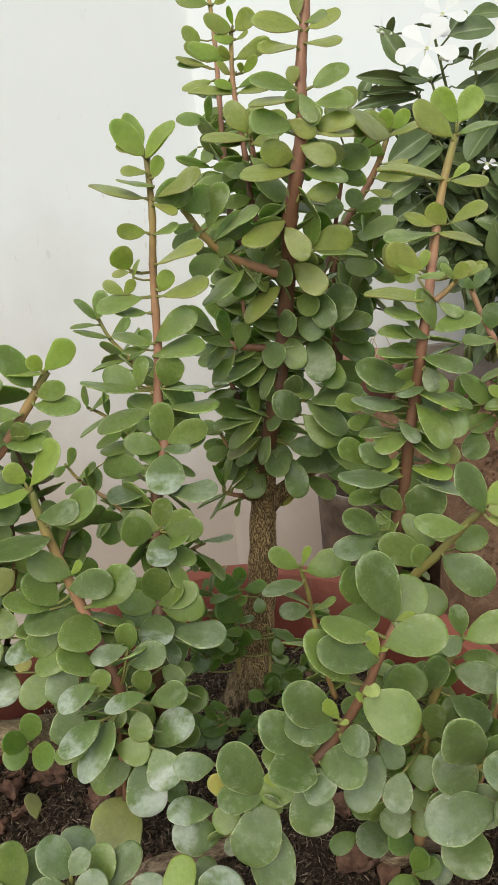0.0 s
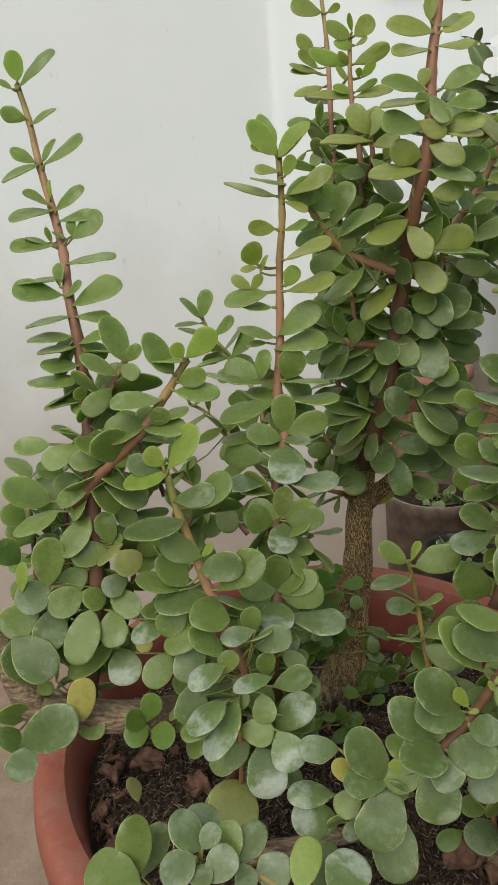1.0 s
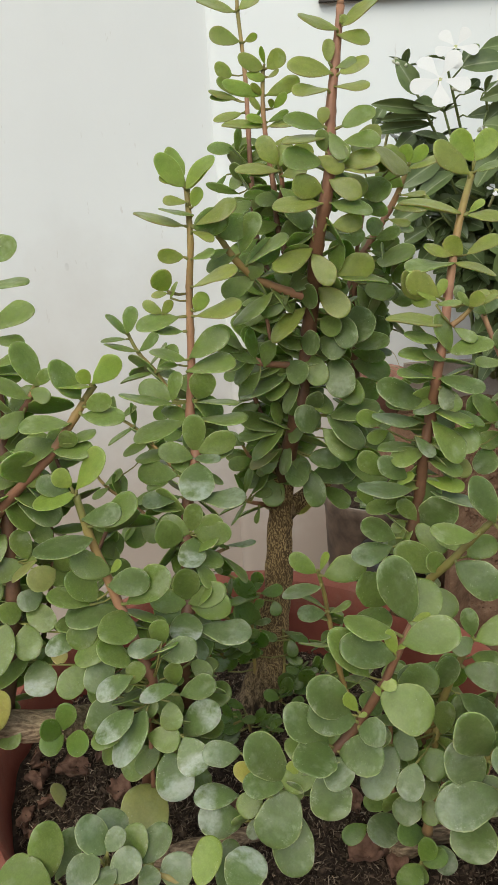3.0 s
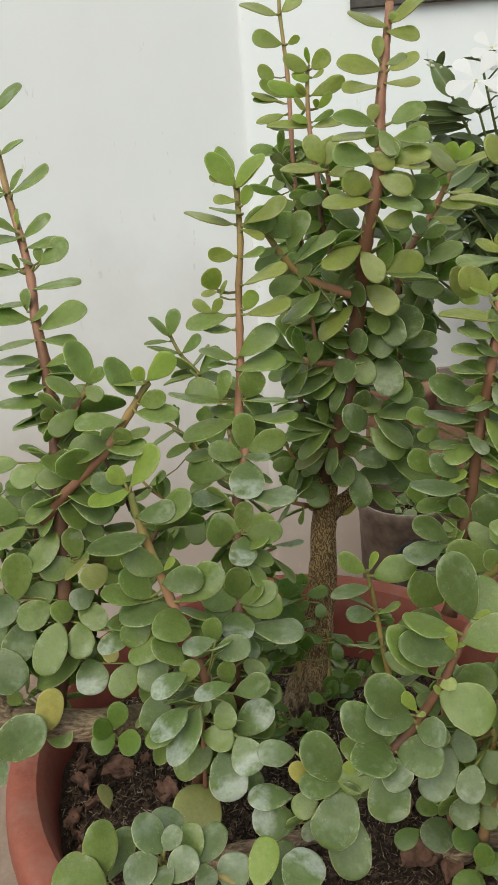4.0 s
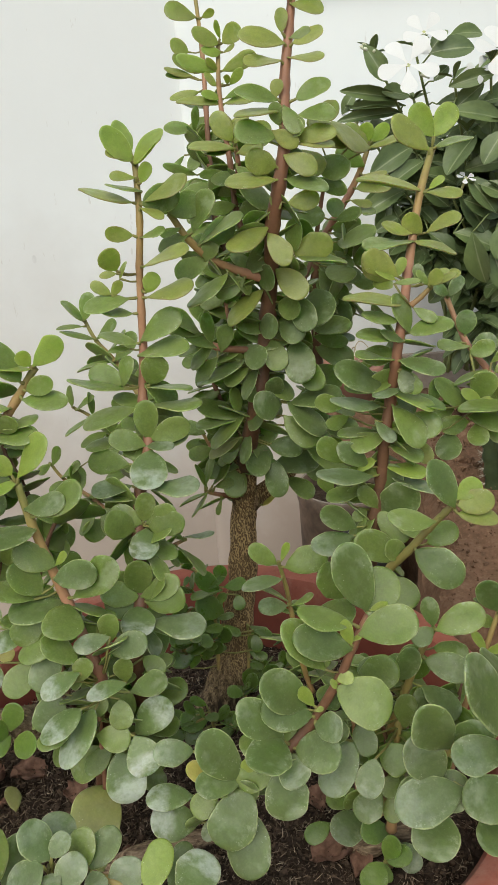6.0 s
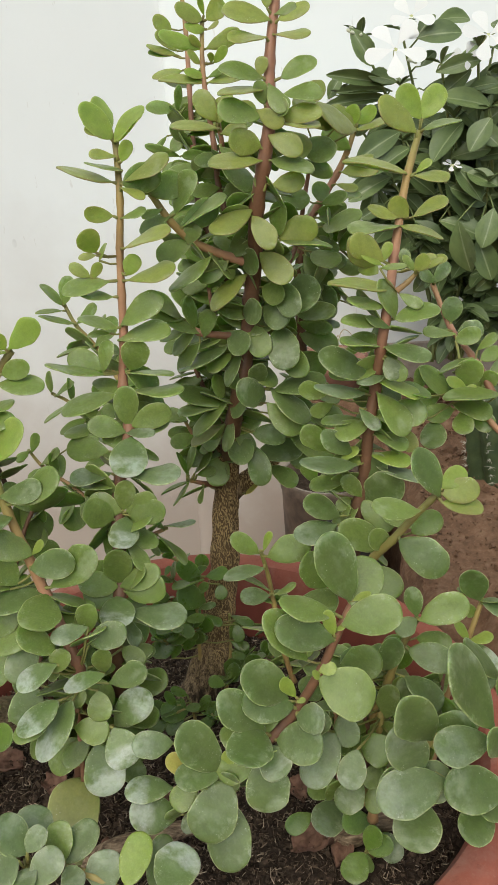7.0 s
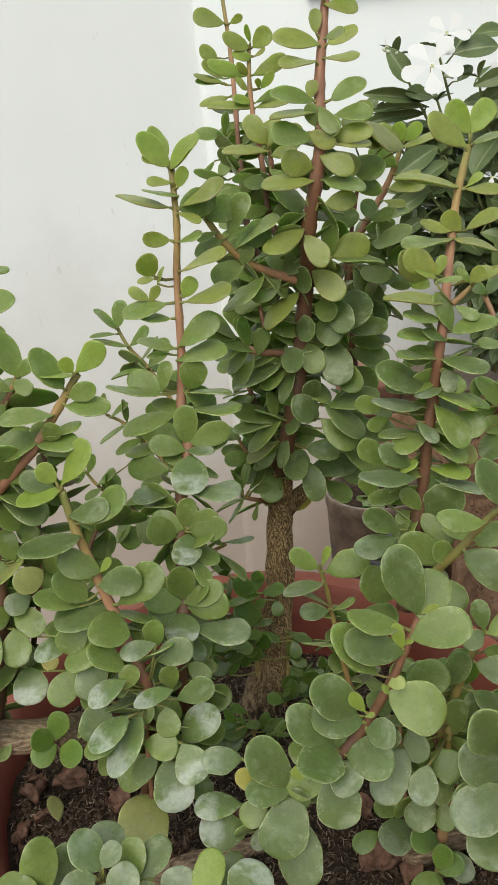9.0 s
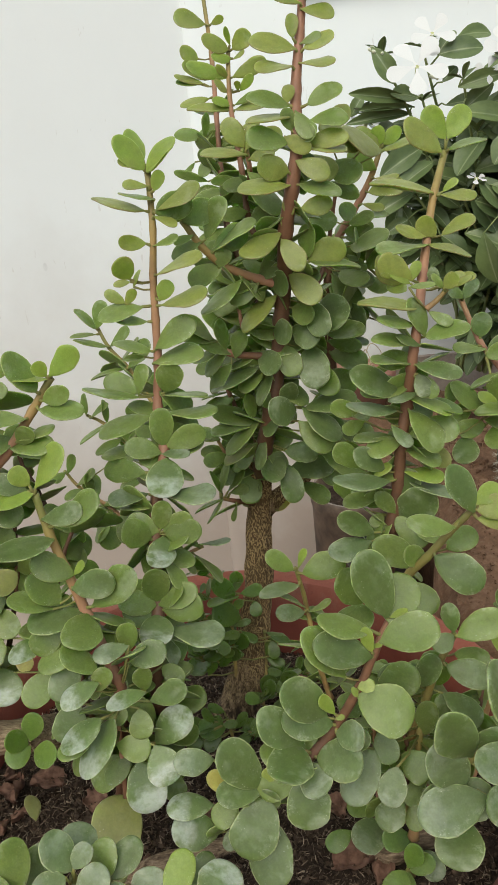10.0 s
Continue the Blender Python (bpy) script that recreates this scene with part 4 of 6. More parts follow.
shoot(tree, [(33, 33, 479), (22, 29, 483), (8, 25, 490), (-1, 21, 499), (-8, 20, 510)], 2.8, 1.6,
      "ddmmdmdddmd",
      [(-7, 18, 510, -178, 47, 89, 11.1, 9.2), (-8, 17, 510, 22, 17, -82, 16, 11), (1, 19, 502, 7, 66, -37, 18, 11.3), (4, 21, 497, -5, 35, -14, 21, 12.8),
       (3, 21, 497, 26, 24, -75, 18.2, 10.6), (5, 22, 490, 5, 61, -83, 8.7, 7.2), (-1, 19, 501, 172, -19, 46, 14.3, 8.3), (-4, 18, 504, -158, -16, 59, 9.1, 3.5),
       (7, 23, 491, 173, -25, 59, 16.7, 9.8), (14, 24, 484, -148, -32, 8, 23.3, 13.1), (21, 26, 481, 174, -27, 85, 14.2, 8.8)], hue=(0.68, 0.99))
shoot(tree, [(15, 69, 361), (16, 65, 376), (19, 44, 400), (24, 36, 422), (28, 38, 443), (31, 38, 463), (33, 32, 484), (34, 23, 503), (37, 19, 518), (40, 19, 535), (41, 24, 555), (44, 29, 574), (47, 34, 594)], 5.4, 1.8,
      "uuuuumuumumudmmduuuuumduuuuuumumususdsssdssdsdssssssssssdkmdddddsdy",
      [(42, 25, 569, -169, 13, 51, 18.6, 10.8), (41, 26, 573, 86, 87, 3, 8.6, 5.3), (45, 29, 583, -20, -12, -43, 13.2, 7.7), (45, 29, 585, -170, 16, 42, 17.1, 10),
       (45, 25, 569, -11, 16, -48, 12.4, 7.8), (44, 26, 571, -11, 14, -61, 8.3, 4.5), (40, 23, 563, -164, -4, 28, 15.4, 8.6), (43, 24, 564, -17, -5, -23, 14.1, 8.4),
       (38, 20, 549, -170, 16, 51, 17.2, 10.1), (37, 20, 550, 14, 77, -71, 6.6, 5.3), (45, 20, 549, -8, 25, -55, 14.5, 9.2), (39, 19, 545, -165, 0, 19, 19.2, 10.8)],
      [(38, 18, 540, 167, 75, 85, 8.5, 5.8), (42, 18, 541, -58, -31, -62, 9.5, 6.6), (40, 19, 547, -55, -51, -23, 14.2, 7.6), (37, 17, 536, -167, 7, 57, 17.9, 10.2),
       (35, 17, 538, -28, -28, -82, 12.1, 6.7), (36, 16, 525, -171, 18, 96, 13, 10.1), (39, 16, 529, -27, -25, -63, 15, 8.6), (44, 17, 535, -15, 2, -57, 16.3, 9.9),
       (44, 16, 533, -17, -3, -22, 15.3, 9.2), (45, 18, 543, -15, 2, -40, 15.2, 9.2), (40, 16, 520, -22, -17, -37, 17.5, 10.3), (36, 16, 520, -165, 2, 30, 21.3, 12.1)],
      [(37, 18, 509, 175, 63, 90, 6.4, 5.1), (33, 20, 504, 13, 74, -71, 7.4, 4.7), (40, 17, 511, -13, 7, -81, 13, 7.9), (32, 21, 502, -155, -23, 38, 20.8, 11.5),
       (32, 22, 500, -50, -48, -37, 16.7, 9.3), (43, 25, 491, 58, 85, 7, 13.7, 8.5), (43, 26, 490, -10, 16, -85, 16.8, 12.1), (44, 26, 489, -19, -10, -12, 21.7, 12.9),
       (35, 29, 484, -37, -38, -65, 18.5, 11.3), (27, 31, 480, -51, 8, -88, 11.4, 11.4), (29, 33, 475, -148, -32, 15, 22.5, 12.5), (44, 33, 471, -66, -53, -34, 17.6, 11.3)],
      [(36, 34, 469, -45, -19, -65, 13, 10.1), (27, 36, 459, -53, 3, -78, 13.7, 11.6), (36, 35, 460, -47, -24, -60, 14.5, 11.3), (21, 36, 450, -66, -26, -38, 15.2, 11.5),
       (32, 36, 452, -76, -55, -21, 15.9, 10.9), (43, 35, 451, -83, -56, -15, 21.1, 14.5), (25, 35, 440, -132, -46, -9, 17, 9.6), (21, 36, 440, -151, -28, 21, 14.5, 8.2),
       (20, 36, 444, -155, -22, 4, 26.6, 15.2), (30, 34, 427, -166, 3, 74, 12.4, 7.9), (34, 33, 426, -119, 56, 146, 12.1, 9.5), (35, 33, 422, -135, 11, 76, 17.6, 13.8)],
      [(19, 37, 415, -55, -2, -60, 11.2, 11.4), (19, 39, 407, -106, -55, -33, 16.2, 9.4), (28, 45, 394, -132, -25, 41, 16, 12.4), (30, 48, 389, -79, -55, -9, 20.5, 12.1),
       (30, 55, 382, -12, 10, -35, 25, 14.9), (29, 40, 399, -17, -4, -68, 16.5, 10.5), (38, 33, 423, -34, -34, -13, 23.5, 13.9), (39, 33, 422, -11, 14, -24, 24.7, 14.9),
       (18, 37, 417, -149, -30, -5, 23.4, 13.5), (15, 41, 404, -156, -20, 6, 18.4, 10.6), (15, 38, 414, -163, -3, -5, 21.4, 12.3), (15, 36, 418, 147, 80, 29, 12.5, 7.3)],
      [(17, 37, 415, 159, 15, 24, 24.8, 14.1), (12, 48, 396, 102, 48, 14, 12.5, 9.7), (43, 35, 442, -40, -40, -58, 18.6, 11.5), (36, 33, 416, -35, -35, -41, 20.8, 12.3),
       (39, 35, 410, -11, 12, -36, 19, 11.4), (47, 37, 397, -24, -18, -28, 23, 13.9), (25, 65, 355, -1, 44, -25, 13.3, 7.7)], inner=0.75, gap_between=0.0032, taper=1.5, hue=(0.0, 0.74))
shoot(tree, [(29, 36, 446), (20, 35, 448), (7, 32, 451), (0, 35, 456)], 2.4, 1.8,
      "ddmmdmdd",
      [(7, 30, 451, -173, 28, 27, 15.1, 8.9), (5, 30, 452, 178, -41, 43, 14.6, 8.5), (2, 32, 454, -154, -22, 17, 14.2, 8.1), (5, 31, 453, 156, 78, 25, 14.3, 8.6),
       (1, 33, 457, -170, 15, 30, 16.9, 9.9), (0, 33, 457, -177, 41, 26, 17.2, 10.3), (7, 28, 447, -180, -47, 43, 16.6, 9.6), (9, 30, 449, 16, 74, -67, 12.8, 7.7)])
shoot(tree, [(24, 85, 456), (17, 92, 479), (10, 97, 502), (9, 107, 529), (9, 116, 557), (9, 126, 584), (7, 138, 616)], 2.4, 1.2,
      "uuudummdmdddduumdddddddd",
      [(2, 125, 584, -156, 22, 73, 10.6, 9.2), (4, 123, 574, -158, 36, 72, 13.4, 6.2), (4, 122, 572, -165, 14, 57, 16.0, 5.8), (2, 122, 572, -161, 8, 46, 12.8, 5.9),
       (6, 121, 565, -165, -10, 69, 15.8, 5.3), (2, 116, 545, -63, 71, -145, 13.7, 4.1), (2, 116, 547, -165, 7, 61, 15.7, 8.5), (3, 116, 545, -38, 31, -98, 7.5, 3.7),
       (3, 114, 537, -134, -60, 30, 11.5, 7.0), (2, 112, 525, -166, 18, 101, 18.5, 4.7), (-4, 114, 535, -150, -44, 60, 11.4, 3.2), (9, 111, 521, -161, 0, 60, 12.6, 4.3)],
      [(7, 115, 541, -26, 24, -60, 9.8, 5.3), (7, 129, 600, -168, 13, 64, 16.4, 9.8), (10, 130, 600, -9, 21, -103, 7.1, 4.1), (9, 101, 521, -155, -23, 39, 17.9, 10),
       (10, 97, 510, -154, -24, 55, 16.9, 9.4), (10, 94, 502, -153, -26, 42, 20.8, 11.6), (12, 94, 502, -6, 28, -70, 15.3, 9.2), (12, 92, 494, -148, -33, 31, 21.8, 12.1),
       (16, 90, 482, -150, -30, 28, 22.9, 12.8), (17, 89, 479, -134, -45, -2, 27.8, 15.4), (19, 87, 471, -128, -49, -5, 26.5, 14.7), (23, 85, 462, -63, -53, -13, 20.1, 11.2)], inner=0.7, gap_between=0.0036)
shoot(tree, [(27, 68, 481), (23, 71, 497), (20, 73, 510), (19, 74, 528), (17, 80, 545), (16, 83, 563), (17, 90, 581)], 2.2, 1.2,
      "uubububuuubbuuduuuuumddudd",
      [(17, 88, 581, -161, 21, 73, 13.6, 8.6), (19, 88, 581, -26, 33, -92, 10.8, 8.8), (18, 87, 577, -156, 5, 62, 9.9, 6.3), (19, 87, 577, -38, 17, -37, 6.7, 6.4),
       (18, 89, 583, -116, 57, 133, 8.3, 3.2), (18, 85, 569, -14, 19, -90, 17.5, 7.2), (16, 85, 569, -168, 17, 74, 20.3, 8.0), (16, 85, 569, -141, 37, 119, 8.1, 3.5),
       (15, 84, 563, -141, 37, 63, 8.1, 6.8), (20, 84, 563, -90, 44, -158, 5.7, 3.1), (21, 84, 563, -33, 39, -105, 9.4, 4.5), (17, 82, 557, -156, 16, 66, 10.3, 4.8)],
      [(17, 82, 555, -169, 7, 54, 21.6, 6.4), (18, 82, 555, -13, 9, -48, 17.7, 6.8), (18, 82, 557, -21, 20, -82, 11.5, 3.4), (22, 78, 539, -153, 50, 80, 14.2, 10.5),
       (22, 77, 538, -38, 59, -93, 12.7, 6.9), (24, 78, 540, -14, 10, -99, 15.8, 9.4), (22, 77, 535, -169, 7, 42, 21.6, 7.9), (31, 74, 524, -75, 65, -99, 9.9, 9.4),
       (40, 73, 520, -170, 7, 52, 23.5, 8.4), (27, 77, 536, -21, 10, -54, 11.0, 6.2), (20, 74, 524, -165, 0, 57, 16.5, 4.4), (20, 79, 547, -23, 5, -54, 9.9, 4.8)],
      [(20, 70, 510, -163, -6, 60, 13.8, 7.8), (21, 70, 505, -12, 21, -91, 11.9, 9.7)], inner=0.65)
shoot(tree, [(20, 65, 518), (22, 53, 527), (21, 53, 537)], 1.6, 1.2,
      "uuuum",
      [(20, 50, 537, 178, 57, 93, 14.1, 8.9), (21, 50, 536, 7, 68, -53, 11.3, 7.3), (21, 50, 534, -167, 7, 24, 20.6, 12), (22, 50, 532, -12, 10, -81, 11.7, 6.1),
       (21, 50, 527, -34, -36, -25, 13.3, 7.4)])
shoot(tree, [(48, 66, 385), (53, 69, 397), (58, 76, 428), (57, 78, 463), (61, 79, 488), (67, 80, 498), (77, 82, 513), (82, 81, 523), (86, 82, 533)], 4.0, 1.4,
      "ubbumuuduumddduddddpdddddddd",
      [(85, 79, 534, -175, 34, 73, 14.7, 8.6), (86, 80, 535, -157, 69, 124, 8.6, 7.6), (87, 80, 535, -4, 40, -86, 10.4, 7), (86, 79, 532, -12, 13, -19, 17.2, 10.9),
       (83, 78, 524, -175, 32, 100, 16.1, 9.8), (79, 79, 514, -13, 9, -47, 17.9, 11.2), (82, 78, 520, -17, -2, -17, 11.9, 7.2), (73, 78, 507, -136, -6, 78, 14, 9.4),
       (76, 78, 509, -23, -17, -29, 11.3, 5.9), (72, 77, 502, -24, -19, -27, 9.6, 4.9), (74, 77, 503, -14, 6, -16, 14.3, 8.8), (67, 77, 497, -19, -8, -85, 15.1, 9.4)],
      [(67, 76, 494, -20, -10, -32, 21.2, 12.7), (64, 76, 490, -26, -23, -79, 15.1, 9.5), (62, 76, 487, -29, -28, -25, 15.4, 8.9), (61, 76, 480, -26, -24, -26, 21.5, 12.7),
       (60, 76, 477, -48, -46, -25, 22, 12.5), (58, 76, 472, -37, -37, -15, 26.6, 15.4), (58, 75, 461, -36, -37, -27, 22.7, 13.2), (58, 74, 444, -16, -1, -11, 19.3, 11.6),
       (57, 74, 438, -22, -16, -57, 20.4, 12.2), (58, 73, 429, -40, -40, -59, 16.7, 12.9), (57, 72, 420, -132, -46, 35, 20, 13), (56, 71, 415, -29, -27, -25, 23.5, 14)],
      [(53, 68, 403, -23, -18, -18, 26.2, 15.8), (51, 66, 392, -25, -21, -28, 22.3, 13.4), (48, 64, 386, -45, -43, -49, 18.9, 13.1), (38, 59, 373, -29, -27, -30, 17.2, 10.3)], inner=0.6, gap_between=0.006)
shoot(tree, [(57, 78, 450), (64, 80, 460), (71, 80, 472), (75, 78, 484), (76, 78, 496)], 1.6, 1.0,
      "ddmmsubdmsdmdd",
      [(73, 75, 495, -35, 24, -56, 9.5, 6.3), (73, 75, 493, -39, 27, -68, 8.8, 5.2), (73, 70, 486, -116, 44, 81, 15.7, 14.9), (80, 70, 486, -51, 54, -81, 11.0, 10.5),
       (80, 75, 478, -101, 51, 155, 16.5, 8.3), (88, 45, 473, -142, 40, 115, 21.6, 12.1), (89, 45, 474, -147, -11, 25, 9.6, 9.2), (67, 70, 486, -55, -29, -48, 14.1, 5.1),
       (68, 70, 459, -111, 54, 113, 18.5, 15.1), (63, 70, 463, -61, -25, -56, 18.8, 11.1), (55, 65, 446, -33, -6, -69, 18.1, 7.5), (76, 75, 475, -61, -22, -21, 18.4, 10.1)],
      [(77, 80, 467, -131, 41, 73, 18.0, 15.3), (84, 80, 451, -130, 31, 41, 23.2, 14.7)], inner=0.35, gap_between=0.005, hue=(0.0, 0.8))
shoot(tree, [(35, 40, 440), (46, 50, 468), (55, 60, 486), (59, 60, 507), (63, 60, 526)], 1.8, 1.0,
      "uuuummdmmsdmddm",
      [(56, 55, 546, -24, 4, -58, 12.1, 10.5), (72, 50, 533, -145, 14, 63, 27.5, 14.5), (81, 55, 531, -143, 17, 59, 26.2, 15.3), (45, 50, 532, -39, -32, -26, 18.5, 15.1),
       (58, 55, 528, -42, -28, -44, 16.9, 13.1), (55, 60, 520, -46, -18, -65, 21.7, 6.9), (67, 65, 501, -24, 18, -58, 12.7, 7.1), (51, 50, 488, -106, 56, 174, 19.1, 10.2),
       (67, 60, 491, -46, 8, -38, 20.7, 17.0), (54, 45, 472, -90, -44, -22, 21.2, 17.4), (38, 45, 461, -59, -43, -40, 16.0, 10.1), (53, 55, 453, -43, 2, -43, 22.0, 12.3)],
      [(48, 60, 508, -44, -26, -34, 15.8, 11.0), (62, 60, 480, -59, -18, -20, 18.5, 12.5), (75, 65, 482, -51, 17, -72, 13.4, 9.8)], inner=0.3, gap_between=0.006, hue=(0.1, 0.7))
shoot(tree, [(41, -7, 289), (37, -6, 305), (33, -2, 331), (31, -2, 345), (28, -3, 359)], 1.8, 1.1,
      "mbmppmmmd",
      [(27, -5, 359, -178, 40, 70, 15.2, 8.6), (29, -5, 360, 13, 68, -12, 9.6, 4.7), (31, -5, 357, -8, 20, -62, 19.9, 12.7), (29, -5, 351, -165, 1, 9, 18.8, 10.8),
       (31, -4, 336, -169, 12, 58, 14.1, 8.3), (33, -4, 336, -6, 28, 5, 11.9, 6), (34, -6, 319, -169, 13, -18, 17.3, 9.8), (35, -6, 321, -5, 31, -11, 30.3, 17.7),
       (35, -7, 316, -25, -20, -50, 16.9, 10.6)], hue=(0.85, 1.0))
shoot(tree, [(12, 63, 362), (4, 60, 365), (-5, 55, 370)], 2.2, 1.2,
      "ddddddd",
      [(-4, 54, 373, 168, 69, 21, 13.6, 5.2), (-5, 54, 374, 16, 72, -6, 15.6, 8.9), (-1, 56, 373, 2, 50, -12, 15.2, 8.7), (-4, 53, 370, -161, -10, -6, 16, 6.3),
       (-4, 53, 370, -137, -42, -17, 15.1, 6), (3, 56, 365, -114, -53, -27, 9.1, 3.6), (0, 56, 372, -9, 16, -53, 11, 5.6)])
shoot(tree, [(-31, -7, 364), (-23, 0, 367), (-13, 6, 369)], 1.4, 1.0,
      "pmdd",
      [(-14, 4, 371, -12, 7, 14, 14.6, 8.4), (-17, 1, 368, -32, -32, 32, 18.1, 10.7), (-14, 3, 370, -179, 43, 56, 9.5, 3.7), (-21, -2, 367, -41, -41, -19, 8.1, 3.2)])
shoot(tree, [(-34, 82, 387), (-38, 93, 410), (-51, 103, 431), (-61, 107, 443), (-67, 111, 455)], 1.8, 1.2,
      "mmdddddddddd",
      [(-67, 108, 454, -178, 45, 20, 15.3, 9.5), (-66, 108, 454, 16, 74, -52, 15.6, 9.3), (-67, 107, 451, -165, 4, 16, 14.4, 5.9), (-61, 105, 444, -169, 15, 18, 19.3, 7.9),
       (-60, 105, 444, -3, 37, -38, 15.3, 8.8), (-53, 100, 432, -162, -5, 10, 19.1, 7.7), (-51, 100, 432, 0, 47, -37, 20, 11.6), (-48, 98, 426, -156, -19, 71, 12.6, 8.2),
       (-41, 92, 414, -157, -16, 61, 14, 8.2), (-38, 91, 411, -4, 33, -53, 16.1, 9.2), (-37, 88, 405, -150, -28, 63, 14.4, 9.4), (-36, 85, 399, -7, 24, -53, 14.4, 8.2)], hue=(0.85, 1.0))
shoot(tree, [(-35, 75, 370), (-50, 85, 387), (-66, 92, 403), (-76, 94, 409)], 1.6, 1.0,
      "dddddddd",
      [(-76, 92, 410, 60, 84, 3, 12, 6.2), (-74, 91, 408, -2, 38, -24, 13.5, 5.1), (-65, 90, 404, -154, -21, -2, 18.3, 7.4), (-65, 91, 405, 115, 84, -40, 12.8, 7.5),
       (-58, 86, 396, -156, -18, 19, 15.9, 9.5), (-52, 84, 391, -132, -45, 24, 14, 8.2), (-44, 78, 379, -156, -19, 19, 17.9, 10.7), (-79, 79, 376, 2, 48, -83, 8.3, 4.4)], hue=(0.8, 1.0))
shoot(tree, [(-47, 65, 341), (-65, 74, 359), (-83, 81, 371), (-91, 84, 381)], 1.6, 1.0,
      "ddddddddd",
      [(-90, 82, 381, -151, -27, 65, 8.7, 5), (-89, 82, 380, 11, 66, -53, 11.9, 5.9), (-84, 79, 374, -3, 34, -25, 13.9, 7.7), (-82, 78, 372, -155, -19, 27, 10.6, 5.7),
       (-76, 76, 368, 137, 82, -16, 13.2, 7.6), (-70, 74, 363, -7, 22, -22, 16.4, 9.1), (-67, 73, 360, -123, -49, -10, 19.3, 11.6), (-61, 71, 357, -59, -51, -19, 16.9, 12.5),
       (-59, 68, 351, -155, -20, 61, 16.3, 12.5)], hue=(0.7, 1.0))
shoot(right, [(61, -23, 346), (68, -17, 369), (69, -15, 384), (72, -14, 401), (73, -14, 418), (76, -12, 434), (77, -15, 451), (80, -13, 468), (85, 0, 483), (90, 11, 499), (94, 18, 512), (101, 28, 528)], 3.8, 1.8,
      "ubbmuubuuumuubbsuuummsmmsmmsbmsbpsmmpmmsmpbmmsmmpmdspmpmmdmmdd",
      [(99, 25, 528, -177, 38, 70, 20.2, 11.8), (101, 27, 533, 178, 55, 82, 14.8, 9), (102, 27, 533, 1, 58, -75, 14, 9.7), (102, 25, 529, -12, 14, -20, 14.8, 9.6),
       (93, 16, 513, -171, 16, 21, 26.4, 14.7), (96, 15, 512, -18, -4, -23, 13.9, 8.7), (97, 16, 513, -5, 40, -38, 7.5, 4.3), (88, 7, 497, -171, 16, 45, 13.5, 7.5),
       (92, 7, 497, 180, 47, 100, 10, 7.7), (94, 7, 497, -7, 29, -23, 14.5, 9.4), (88, 5, 494, -165, -3, 8, 21.8, 11.8), (89, 5, 494, -22, -14, -12, 16.8, 10.4)],
      [(80, -4, 482, -177, 36, 95, 16.4, 9.7), (80, -4, 482, 12, 72, -61, 7.6, 4.4), (79, -5, 481, -174, 27, 48, 8.9, 4.3), (89, -6, 479, 165, 74, 90, 7.9, 4.4),
       (92, -5, 480, -10, 18, -80, 8.7, 5.3), (91, -6, 479, -10, 20, -11, 13.2, 8.4), (81, -12, 473, -169, 11, 17, 25.1, 13.9), (82, -16, 462, 167, 71, 43, 16.1, 9.5),
       (82, -16, 462, -11, 16, -31, 16.9, 10.7), (80, -17, 459, -173, 23, 44, 11, 5.3), (78, -16, 467, -169, 10, 30, 15.8, 8.7), (77, -16, 460, -170, 14, 32, 16.4, 9.1)],
      [(78, -18, 452, -22, -14, -16, 17.7, 11), (76, -17, 452, -169, 11, 1, 16.5, 9.1), (78, -17, 447, -38, -38, -65, 11.5, 7.1), (73, -15, 439, -176, 32, 48, 23.1, 12.9),
       (76, -15, 438, -22, -14, -4, 17.6, 10.9), (76, -16, 423, -13, 10, -44, 19.5, 12.2), (76, -17, 393, 80, 84, 5, 15.3, 9.9), (74, -16, 407, -19, -6, -11, 15.9, 9.9),
       (76, -16, 402, -23, -15, 5, 20.2, 12.7), (75, -18, 382, -36, 68, -98, 21, 16.6), (70, -17, 387, -37, -36, -56, 16.7, 10.7), (76, -15, 433, -45, -43, -14, 20.3, 12.3)],
      [(71, -15, 433, -169, 11, 18, 21.4, 11.9), (58, -3, 430, -172, 19, 79, 12.2, 7.6), (71, -8, 420, -167, 6, 8, 17.1, 9.4), (66, -16, 408, -178, 40, 81, 15.8, 8.8),
       (58, -6, 406, -180, 45, 81, 15.8, 9.6), (67, -20, 405, -168, 8, 16, 24.2, 13.4), (61, -16, 405, -3, 40, -24, 9.6, 5), (65, -9, 394, -165, -1, 20, 16.5, 9.2),
       (70, -17, 389, 177, 52, 82, 12.4, 7.1), (60, -21, 383, -176, 34, 74, 17.6, 9.9), (66, -13, 387, -153, -26, 46, 7.8, 5.3), (61, -18, 378, 6, 59, -24, 8.2, 4.1)],
      [(59, -21, 379, -163, -5, 39, 19.4, 10.9), (78, -26, 369, -177, 34, 74, 22.6, 12.7), (59, -20, 351, -166, 42, 79, 21.4, 15.2), (79, -17, 448, -68, -53, -38, 9.9, 7),
       (79, -16, 440, -162, -9, 23, 12.8, 6.1), (76, -6, 437, -156, 60, 117, 9.2, 7), (69, -15, 427, -42, -41, -22, 11.6, 6.1), (75, -16, 416, -23, -15, -16, 14.3, 8.9),
       (94, -24, 379, -174, 24, 46, 20.1, 10.8), (63, -3, 445, -7, 28, -74, 8.9, 3.7), (61, -1, 425, -159, -14, 62, 11.3, 6.2), (71, -7, 411, -179, 42, 83, 12.6, 6.2)],
      [(53, -3, 390, 169, 67, 79, 11.6, 6.9), (68, -13, 365, -147, 5, 54, 13.6, 9.9)], inner=0.6, gap_between=0.005, around=110)
